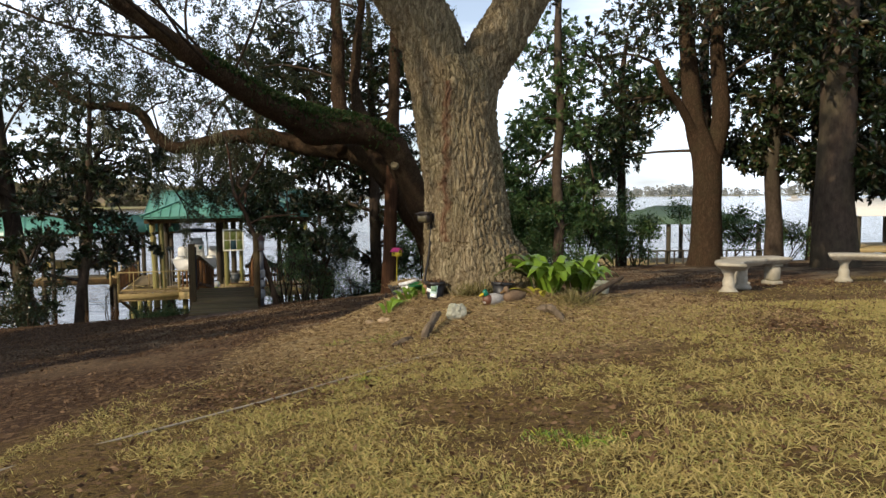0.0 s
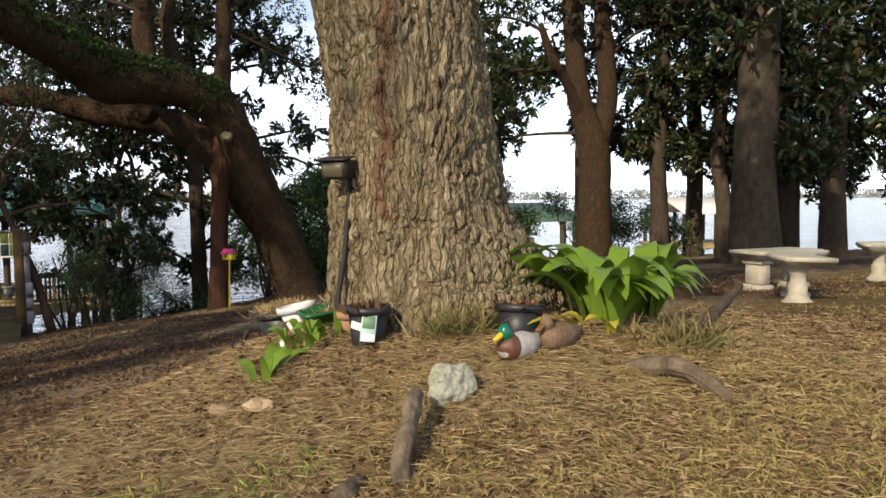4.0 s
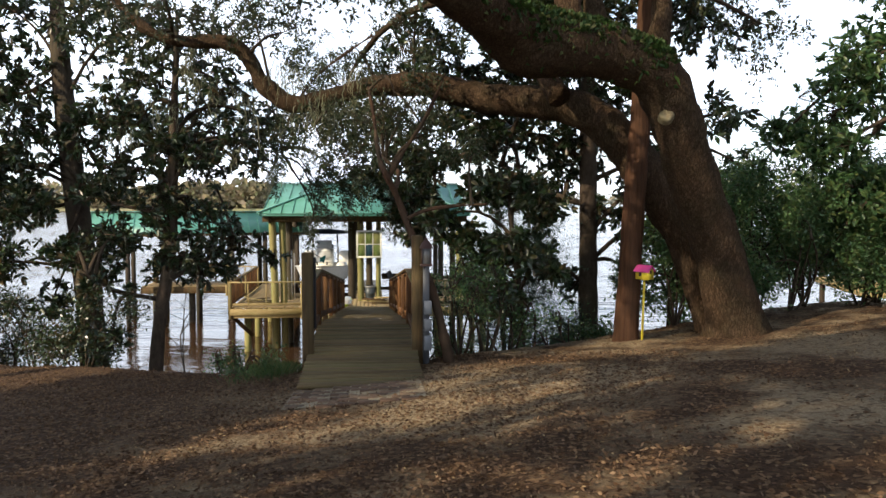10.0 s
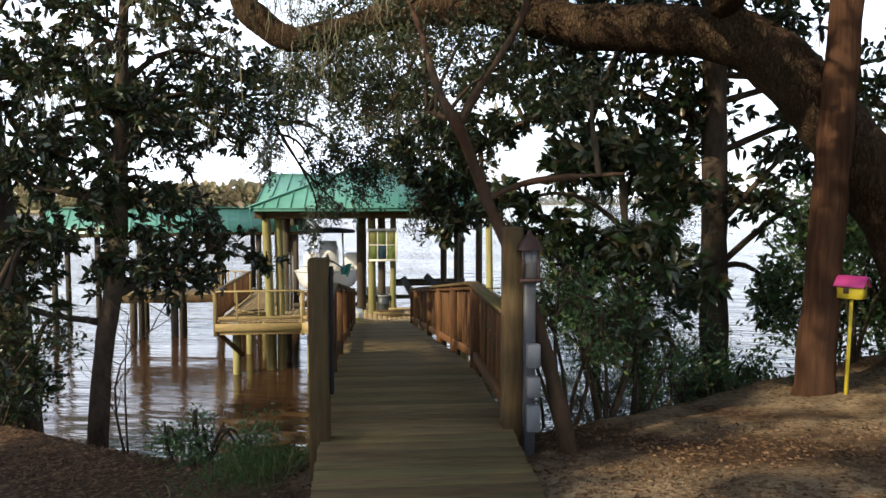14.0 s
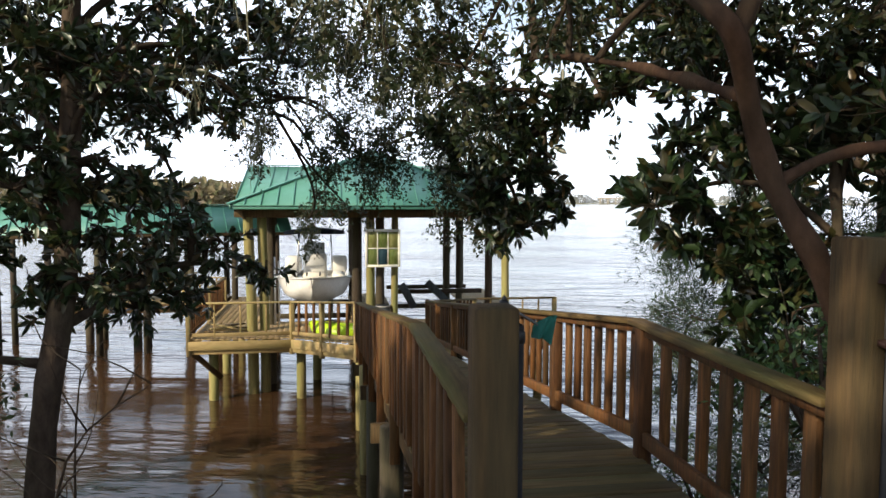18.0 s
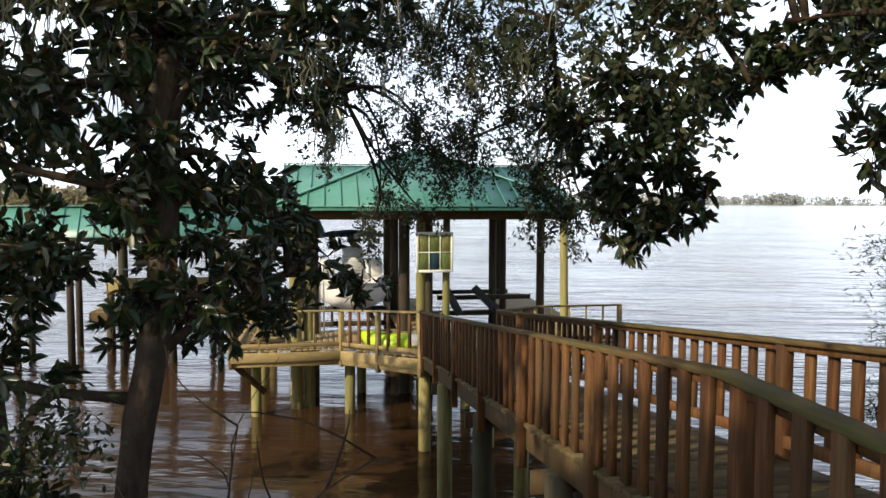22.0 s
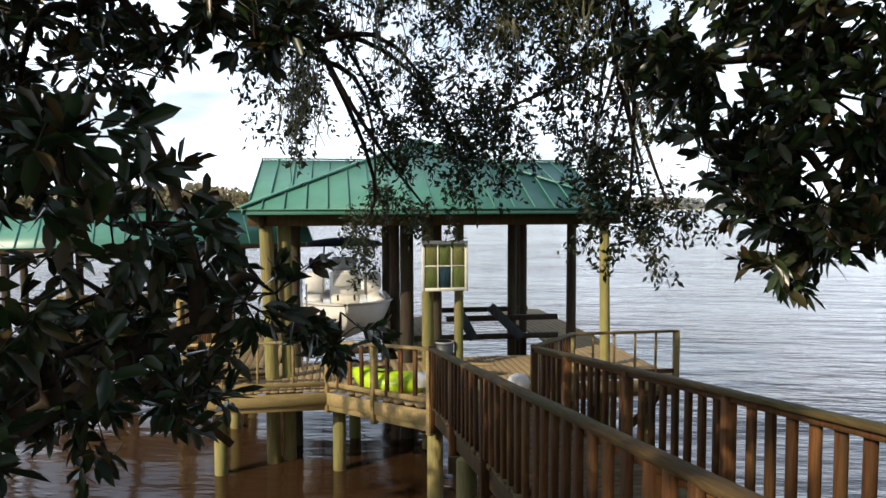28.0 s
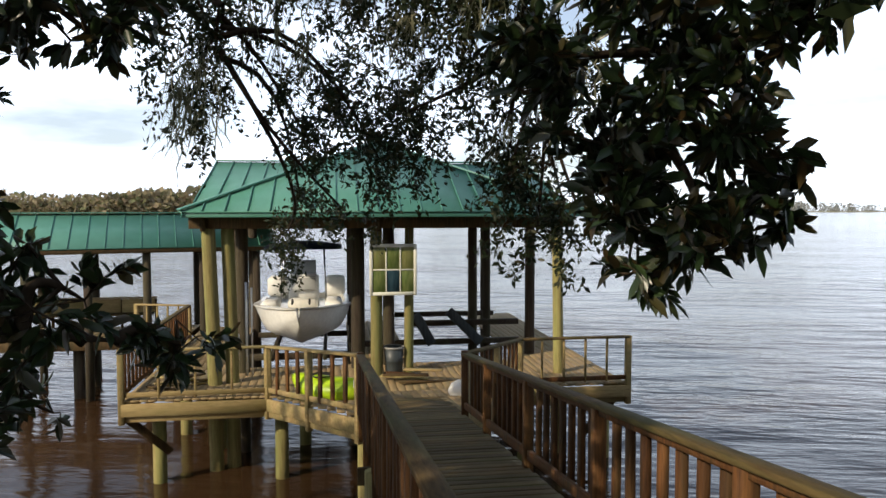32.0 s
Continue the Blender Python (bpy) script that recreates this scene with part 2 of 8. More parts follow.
LITTER = leafy("dead_leaf", (0.05, 0.026, 0.013), (0.11, 0.065, 0.035), (0.19, 0.12, 0.068), rough=0.75, thru=0.1, spec=0.2)
LITTER_TAN = leafy("tan_dead_leaf", (0.1, 0.062, 0.03), (0.2, 0.135, 0.068), (0.32, 0.23, 0.12), rough=0.75, thru=0.15, spec=0.2)
STRAW = leafy("dry_straw", (0.22, 0.15, 0.07), (0.4, 0.29, 0.14), (0.58, 0.46, 0.26), rough=0.8, thru=0.25, spec=0.15)
GRASS = leafy("dormant_grass", (0.26, 0.205, 0.075), (0.46, 0.37, 0.15), (0.29, 0.29, 0.09), rough=0.7, thru=0.3, spec=0.15)
RAILWOOD = surf("rail_wood", (0.042, 0.016, 0.005), (0.16, 0.068, 0.02), (0.058, 0.047, 0.021), scale=7, stretch=(6, 6, 0.5), bump=0.45, fine=30, stain=0.5, rand=0.42, rough=0.8, dist=0.006)
POSTWOOD = surf("post_wood", (0.042, 0.025, 0.01), (0.115, 0.068, 0.027), (0.06, 0.055, 0.024), scale=7, stretch=(5, 5, 0.4), bump=0.5, fine=30, stain=0.5, rand=0.15, rough=0.85, dist=0.006)
CAPWOOD = surf("cap_wood", (0.055, 0.033, 0.013), (0.14, 0.093, 0.035), (0.085, 0.092, 0.026), scale=7, stretch=(5, 0.4, 5), bump=0.45, fine=30, stain=0.7, rand=0.12, rough=0.85, dist=0.006)
PLANK = surf("deck_plank", (0.075, 0.048, 0.02), (0.19, 0.13, 0.058), (0.1, 0.1, 0.035), scale=7, stretch=(0.4, 5, 5), bump=0.5, fine=30, stain=0.6, rand=0.26, rough=0.85, dist=0.006)
PLANK_PALE = surf("dry_deck_plank", (0.23, 0.16, 0.082), (0.36, 0.26, 0.14), (0.24, 0.21, 0.1), scale=7, stretch=(5, 0.4, 5), bump=0.4, fine=30, stain=0.5, rand=0.08, rough=0.85, dist=0.006)
BEAM_PALE = surf("deck_beam", (0.22, 0.155, 0.065), (0.38, 0.28, 0.13), (0.22, 0.2, 0.075), scale=7, stretch=(0.5, 3, 3), bump=0.4, fine=30, stain=0.6, rand=0.18, rough=0.85, dist=0.006)
PILE = surf("pale_piling", (0.15, 0.122, 0.045), (0.3, 0.25, 0.1), (0.19, 0.215, 0.07), scale=8, stretch=(3, 3, 0.3), bump=0.6, fine=24, stain=0.7, rand=0.22, rough=0.9, dist=0.01)
PILE_DARK = surf("dark_piling", (0.026, 0.019, 0.014), (0.072, 0.053, 0.037), (0.06, 0.062, 0.028), scale=8, stretch=(3, 3, 0.3), bump=0.6, fine=24, stain=0.6, rand=0.22, rough=0.9, dist=0.01)
ROOF = surf("green_roof_metal", (0.06, 0.19, 0.145), (0.078, 0.235, 0.18), (0.115, 0.27, 0.215), scale=2.5, bump=0.05, stain=0.5, rand=0.05, rough=0.38, spec=0.5, metal=0.0)


# ---- building helpers ----
class Geo:
    """Points and faces, gathered and then turned into one mesh."""

    def __init__(self):
        self.v, self.f, self.n = [], [], 0

    def add(self, verts, faces):
        verts = np.asarray(verts, dtype=float).reshape(-1, 3)
        self.f.append(np.asarray(faces, dtype=np.int64) + self.n)
        self.v.append(verts)
        self.n += len(verts)
        return self

    def mesh(self, name, smooth=False, shift=(0, 0, 0)):
        me = bpy.data.meshes.new(name)
        co = np.concatenate(self.v) - np.asarray(shift)
        loops = np.concatenate([f.ravel() for f in self.f])
        sizes = np.concatenate([np.full(len(f), f.shape[1]) for f in self.f])
        me.vertices.add(len(co))
        me.vertices.foreach_set("co", co.ravel())
        me.loops.add(len(loops))
        me.loops.foreach_set("vertex_index", loops)
        me.polygons.add(len(sizes))
        me.polygons.foreach_set("loop_start", np.concatenate([[0], np.cumsum(sizes)[:-1]]))
        me.update(calc_edges=True)
        me.validate()
        if smooth:
            me.polygons.foreach_set("use_smooth", np.ones(len(me.polygons), dtype=bool))
        return me

    def box(self, size, at=(0, 0, 0), turn=None, bevel=0.004):
        """A block with its long edges cut off by the bevel."""
        hx, hy, hz = (s / 2 for s in size)
        b = min(bevel, hx * 0.4, hy * 0.4, hz * 0.4)
        out = []
        for z, k in ((-hz, b), (-hz + b, 0), (hz - b, 0), (hz, b)):
            x, y = hx - k, hy - k
            c = b if k == 0 else b * 0.5
            out += [(x - c, -y, z), (x, -y + c, z), (x, y - c, z), (x - c, y, z), (-x + c, y, z), (-x, y - c, z), (-x, -y + c, z), (-x + c, -y, z)]
        vs = np.array(out)
        if turn is not None:
            vs = vs @ np.array(turn.to_3x3()).T
        vs = vs + np.asarray(at)
        quads = [(r * 8 + i, r * 8 + (i + 1) % 8, r * 8 + 8 + (i + 1) % 8, r * 8 + 8 + i) for r in range(3) for i in range(8)]
        n0 = self.n
        self.add(vs, quads)
        self.f.append(np.array([[n0 + i for i in range(7, -1, -1)], [n0 + 24 + i for i in range(8)]]))
        return self

    def beam(self, a, b, wide, high, bevel=0.004):
        """A board from a to b, wide across and high upright."""
        a, b = Vector(a), Vector(b)
        d = b - a
        m = d.to_track_quat("Y", "Z").to_matrix()
        return self.box((wide, d.length, high), (a + b) / 2, m, bevel)

    def tube(self, pts, radii, seg=10, rough=0.0, freq=3.0, caps=True, flute=0.0, steps=0):
        """A limb along points, with a radius at each; steps: rings between."""
        pts = np.array(pts, float)
        radii = np.array(radii, float)
        if steps:
            u = np.linspace(0, len(pts) - 1, steps)
            k = np.clip(u.astype(int), 0, len(pts) - 2)
            t = (u - k)[:, None]
            p0, p1, p2, p3 = pts[np.maximum(k - 1, 0)], pts[k], pts[k + 1], pts[np.minimum(k + 2, len(pts) - 1)]
            new_pts = 0.5 * (2 * p1 + (p2 - p0) * t + (2 * p0 - 5 * p1 + 4 * p2 - p3) * t**2 + (3 * p1 - p0 - 3 * p2 + p3) * t**3)
            radii = np.interp(u, np.arange(len(radii)), radii)
            pts = new_pts
        n = len(pts)
        d = np.gradient(pts, axis=0)
        d /= np.linalg.norm(d, axis=1)[:, None] + 1e-9
        side = np.cross(d[0], (0.13, 0.97, 0.2) if abs(d[0][1]) < 0.9 else (1, 0, 0))
        rings = []
        ang = np.linspace(0, 2 * np.pi, seg, endpoint=False)
        for i in range(n):
            side = side - d[i] * (side @ d[i])
            side /= np.linalg.norm(side) + 1e-9
            other = np.cross(d[i], side)
            r = np.full(seg, radii[i])
            if flute:
                r = r * (1 + flute * np.sin(ang * 5 + i * 0.05) * np.sin(ang * 3 + 1))
            ring = pts[i] + np.outer(np.cos(ang) * r, side) + np.outer(np.sin(ang) * r, other)
            if rough:
                for j in range(seg):
                    q = Vector(ring[j]) * freq
                    ring[j] += (ring[j] - pts[i]) / (radii[i] + 1e-6) * rough * noise.noise(q)
            rings.append(ring)
        idx = np.arange(n * seg).reshape(n, seg)
        quads = np.stack([idx[:-1], np.roll(idx[:-1], -1, 1), np.roll(idx[1:], -1, 1), idx[1:]], -1).reshape(-1, 4)
        n0 = self.n
        self.add(np.concatenate(rings), quads)
        if caps:
            self.f.append(n0 + np.array([list(range(seg - 1, -1, -1)), list(range((n - 1) * seg, n * seg))]))
        return self

    def sticks(self, a, b, ra, rb):
        """Many thin three-sided twigs at once."""
        a, b = np.asarray(a, float), np.asarray(b, float)
        d = b - a
        d /= np.linalg.norm(d, axis=1)[:, None] + 1e-9
        s = np.cross(d, [0.31, 0.2, 0.93])
        s /= np.linalg.norm(s, axis=1)[:, None] + 1e-9
        o = np.cross(d, s)
        ring = [np.cos(t) * s + np.sin(t) * o for t in (0, 2.094, 4.189)]
        vs = np.stack([a + r * ra for r in ring] + [b + r * rb for r in ring], 1).reshape(-1, 3)
        i = np.arange(len(a))[:, None] * 6
        return self.add(vs, np.concatenate([i + [0, 1, 4, 3], i + [1, 2, 5, 4], i + [2, 0, 3, 5]]))

    def turned(self, profile, at=(0, 0, 0), seg=24, m=None, wob=0.0):
        """A shape turned round the upright axis from (radius, height) pairs."""
        ang = np.linspace(0, 2 * np.pi, seg, endpoint=False)
        vs = np.concatenate([np.stack([np.cos(ang) * r * (1 + wob * np.sin(2 * ang + 1)), np.sin(ang) * r, np.full(seg, z)], -1) for r, z in profile])
        if m is not None:
            vs = vs @ np.array(m.to_3x3()).T
        vs = vs + np.asarray(at)
        n = len(profile)
        idx = np.arange(n * seg).reshape(n, seg)
        quads = np.stack([idx[:-1], np.roll(idx[:-1], -1, 1), np.roll(idx[1:], -1, 1), idx[1:]], -1).reshape(-1, 4)
        return self.add(vs, quads)

    def leaves(self, at, out, size, rng, width=0.36, fold=0.25, droop=0.0, simple=False):
        """A leaf at every point, pointing out, each turned by chance round its own stalk."""
        at, out = np.asarray(at, float), np.asarray(out, float)
        k = len(at)
        out = out / (np.linalg.norm(out, axis=1)[:, None] + 1e-9)
        rnd = rng.normal(size=(k, 3))
        side = np.cross(out, rnd)
        side /= np.linalg.norm(side, axis=1)[:, None] + 1e-9
        up = np.cross(side, out)
        L = (size * rng.uniform(0.7, 1.25, k))[:, None]
        W = L * width
        tip = at + out * L - np.array([0, 0, 1]) * L * droop
        if simple:
            a, b = at + out * L * 0.5 + side * W * 0.5, at + out * L * 0.5 - side * W * 0.5
            vs = np.stack([at, a, tip, b], 1).reshape(-1, 3)
            return self.add(vs, np.arange(k * 4).reshape(k, 4))
        f = up * W * fold
        l1, l2 = at + out * L * 0.3 + side * W * 0.42 + f, at + out * L * 0.7 + side * W * 0.42 + f
        r1, r2 = at + out * L * 0.3 - side * W * 0.42 + f, at + out * L * 0.7 - side * W * 0.42 + f
        vs = np.stack([at, l1, l2, tip, r2, r1], 1).reshape(-1, 3)
        i = np.arange(k)[:, None] * 6
        return self.add(vs, np.concatenate([i + [0, 3, 2, 1], i + [0, 5, 4, 3]]))


def thing(name, at=(0, 0, 0), label="", category="", group="", kind="", m=None):
    ob = new(name)
    ob.empty_display_size = 0.2
    ob.matrix_basis = m if m is not None else Matrix.Translation(at)
    return tagged(ob, label, category, group, kind)


def part(name, geo, material, parent, label="", smooth=False, local=True, kind=""):
    """One mesh under a thing or under a part. local: the geometry is in the parent's own space, else in the world's."""
    shift = (0, 0, 0) if local else tuple(parent.matrix_basis.translation)
    me = geo if isinstance(geo, bpy.types.Mesh) else geo.mesh(name, smooth, shift)
    if not me.materials:
        me.materials.append(material)
    ob = new(name, me)
    ob.parent = parent
    return tagged(ob, label, kind=kind)


def single(name, geo, material, label="", category="", group="", kind="", smooth=False, at=(0, 0, 0)):
    me = geo.mesh(name, smooth, at)
    me.materials.append(material)
    ob = new(name, me)
    ob.location = at
    return tagged(ob, label, category, group, kind)


def piece(name, me, parent, m):
    ob = new(name, me)
    ob.parent = parent
    ob.matrix_basis = m
    return ob


def bevelled(name, size, material, bevel=0.004):
    me = Geo().box(size, bevel=bevel).mesh(name)
    me.materials.append(material)
    return me


# ---- the lie of the land ----
EDGE_X = (-60, -20, -14, -11, -8.5, -6.5, -4, -2, 0, 3, 8, 14, 30, 60)
EDGE_Y = (30, 23.5, 21.6, 20.3, 18.6, 17.6, 18.6, 21.2, 22.6, 24.2, 25.6, 27, 31, 38)


def edge_y(x):
    """Where the bank breaks off towards the river."""
    s = [np.interp(x + d, EDGE_X, EDGE_Y) for d in (-1.0, -0.5, 0, 0.5, 1.0)]
    return sum(s) / 5


def ground_z(x, y):
    x, y = np.asarray(x, float), np.asarray(y, float)
    base = 4.897 + 0.1 * np.clip(x, -14, 2.5) + 0.02 * np.clip(x - 2.5, 0, 12) - 0.0791 * np.clip(y, -4, 60)
    base = base - 0.09 * np.clip((6.5 - y) / 3, 0, 1)
    r = np.hypot(x - 0.45, (y - 7.95))
    base = base + 0.3 / (1 + (r / 1.2) ** 4)
    base = base + 0.15 / (1 + (np.hypot(x + 0.45, y - 8.45) / 0.75) ** 4)
    base = base - 0.15 / (1 + (np.hypot(x + 0.6, y - 19.8) / 2.6) ** 4)
    past = y - edge_y(x)
    k = np.clip((past + 0.5) / 3.2, 0, 1)
    k = k * k * (3 - 2 * k)
    return base * (1 - k) + -0.9 * k


def on_ground(x, y):
    return Vector((x, y, float(ground_z(x, y))))


DOCK = Matrix(((0.965, -0.263, 0, -5.93), (0.263, 0.965, 0, 17.1), (0, 0, 1, 0), (0, 0, 0, 1)))


def ramp_z(s):
    """Height of the walkway's boards along its length."""
    return float(np.interp(s, (-1.7, 0.2, 2.05, 14.6, 15.6), (3.17, 3.29, 3.3, 1.74, 1.62)))


# ---- ground, river, far shore ----
def near_to(n, l, x, none, full):
    r = n.new("ShaderNodeMapRange")
    r.inputs["From Min"].default_value, r.inputs["From Max"].default_value = none, full
    r.inputs["To Max"].default_value = 0.85
    l.new(x, r.inputs[0])
    return r.outputs[0]


def build_ground():
    xs = np.unique(np.concatenate([np.linspace(-400, -24, 40), np.linspace(-24, 26, 260), np.linspace(26, 400, 40)]))
    ys = np.unique(np.concatenate([np.linspace(-300, -6, 30), np.linspace(-6, 32, 230), np.linspace(32, 60, 12), np.linspace(60, 2500, 8)]))
    gx, gy = np.meshgrid(xs, ys)
    z = ground_z(gx, gy)
    small = np.array([noise.noise((a * 1.7, b * 1.7, 0)) * 0.035 + noise.noise((a * 6, b * 6, 3)) * 0.014 if -24 < a < 26 and -6 < b < 32 else 0 for a, b in zip(gx.ravel(), gy.ravel())])
    # trodden flat before the walkway
    off_x, off_y = gx.ravel() + 5.93, gy.ravel() - 17.1
    along, across = -0.263 * off_x + 0.965 * off_y, 0.965 * off_x + 0.263 * off_y
    away = np.hypot(np.maximum(0, np.abs(across - 0.75) - 0.95), np.maximum(0, np.abs(along + 1.6) - 1.3))
    small = small * np.clip(away / 0.6, 0.08, 1)
    co = np.stack([gx.ravel(), gy.ravel(), z.ravel() + small], -1)
    w = len(xs)
    i = np.arange(len(xs) * len(ys)).reshape(len(ys), w)
    q = np.stack([i[:-1, :-1], i[:-1, 1:], i[1:, 1:], i[1:, :-1]], -1).reshape(-1, 4)
    m, n, l, p = tree_of("leaf_strewn_soil")
    co_n = n.new("ShaderNodeTexCoord")
    v = co_n.outputs["Object"]
    soil = ramp(n, l, noise_node(n, l, v, 34, 8, 0.75), (0.02, 0.012, 0.007), (0.115, 0.066, 0.036), 0.36, 0.68)
    sand = ramp(n, l, noise_node(n, l, v, 50, 6, 0.7), (0.17, 0.12, 0.066), (0.48, 0.375, 0.235), 0.32, 0.68)
    straw = ramp(n, l, noise_node(n, l, v, 60, 8, 0.75), (0.03, 0.018, 0.008), (0.24, 0.165, 0.06), 0.36, 0.64)
    sep = n.new("ShaderNodeSeparateXYZ")
    l.new(v, sep.inputs[0])
    # sand lies bare towards the river, darker soil up by the lawn
    worn = n.new("ShaderNodeMath")
    worn.operation = "MULTIPLY"
    l.new(ramp(n, l, noise_node(n, l, v, 0.55, 5, 0.6), (0, 0, 0), (1, 1, 1), 0.46, 0.58), worn.inputs[0])
    l.new(near_to(n, l, sep.outputs[1], 6.5, 10.0), worn.inputs[1])
    # none on the leafy side past the walkway
    side = n.new("ShaderNodeMath")
    side.operation = "MULTIPLY"
    l.new(worn.outputs[0], side.inputs[0])
    l.new(near_to(n, l, sep.outputs[0], -7.2, -4.8), side.inputs[1])
    col = blend(n, l, side.outputs[0], soil, sand)
    # turf lies on the lawn side, where the camera sets out
    lawn = n.new("ShaderNodeMath")
    lawn.operation = "MULTIPLY_ADD"
    lawn.inputs[1].default_value, lawn.inputs[2].default_value = 0.8, 6.5
    l.new(sep.outputs[0], lawn.inputs[0])
    far = n.new("ShaderNodeMath")
    far.operation = "SUBTRACT"
    l.new(lawn.outputs[0], far.inputs[0])
    l.new(sep.outputs[1], far.inputs[1])
    mask = n.new("ShaderNodeMath")
    mask.operation = "MULTIPLY_ADD"
    mask.inputs[1].default_value = 0.16
    l.new(far.outputs[0], mask.inputs[0])
    l.new(noise_node(n, l, v, 1.1, 5, 0.65), mask.inputs[2])
    col = blend(n, l, ramp(n, l, mask.outputs[0], (0, 0, 0), (1, 1, 1), 0.42, 0.62), col, straw)
    # pale straw lies thick on the oak's mound
    far = n.new("ShaderNodeVectorMath")
    far.operation = "DISTANCE"
    far.inputs[1].default_value = (0.3, 7.2, 4.4)
    l.new(v, far.inputs[0])
    heap = n.new("ShaderNodeMath")
    heap.operation = "MULTIPLY_ADD"
    heap.inputs[1].default_value = 0.9
    l.new(noise_node(n, l, v, 1.6, 5, 0.65), heap.inputs[0])
    l.new(far.outputs["Value"], heap.inputs[2])
    tan = ramp(n, l, noise_node(n, l, v, 55, 8, 0.75), (0.14, 0.1, 0.05), (0.42, 0.325, 0.175), 0.32, 0.66)
    col = blend(n, l, near_to(n, l, heap.outputs[0], 3.1, 2.2), col, tan)
    # bare pale sand beside the walkway, its patch also painting in a pool of sunlight
    far = n.new("ShaderNodeVectorMath")
    far.operation = "DISTANCE"
    far.inputs[1].default_value = (-3.4, 15.5, 3.5)
    l.new(v, far.inputs[0])
    bare = n.new("ShaderNodeMath")
    bare.operation = "MULTIPLY_ADD"
    bare.inputs[1].default_value = 3.4
    l.new(noise_node(n, l, v, 0.9, 5, 0.65), bare.inputs[0])
    l.new(far.outputs["Value"], bare.inputs[2])
    col = blend(n, l, near_to(n, l, bare.outputs[0], 3.9, 2.6), col, sand)
    # leaves trodden into the soil
    fl = n.new("ShaderNodeTexVoronoi")
    fl.inputs["Scale"].default_value = 26
    l.new(v, fl.inputs["Vector"])
    fs = n.new("ShaderNodeSeparateColor")
    l.new(fl.outputs["Color"], fs.inputs[0])
    leafc = ramp(n, l, fs.outputs[0], (0.035, 0.019, 0.011), (0.22, 0.14, 0.075), 0.1, 0.95)
    col = blend(n, l, ramp(n, l, fs.outputs[1], (0, 0, 0), (0.7, 0.7, 0.7), 0.58, 0.64), col, leafc)
    l.new(col, p.inputs["Base Color"])
    p.inputs["Roughness"].default_value, p.inputs["Specular IOR Level"].default_value = 0.95, 0.1
    b = n.new("ShaderNodeBump")
    b.inputs["Strength"].default_value, b.inputs["Distance"].default_value = 0.9, 0.03
    l.new(noise_node(n, l, v, 24, 8, 0.75), b.inputs["Height"])
    l.new(b.outputs[0], p.inputs["Normal"])
    single("ground", Geo().add(co, q), m, "brown leaf-strewn soil sloping to a river bank", "ground", kind="structure", smooth=True)


build_ground()


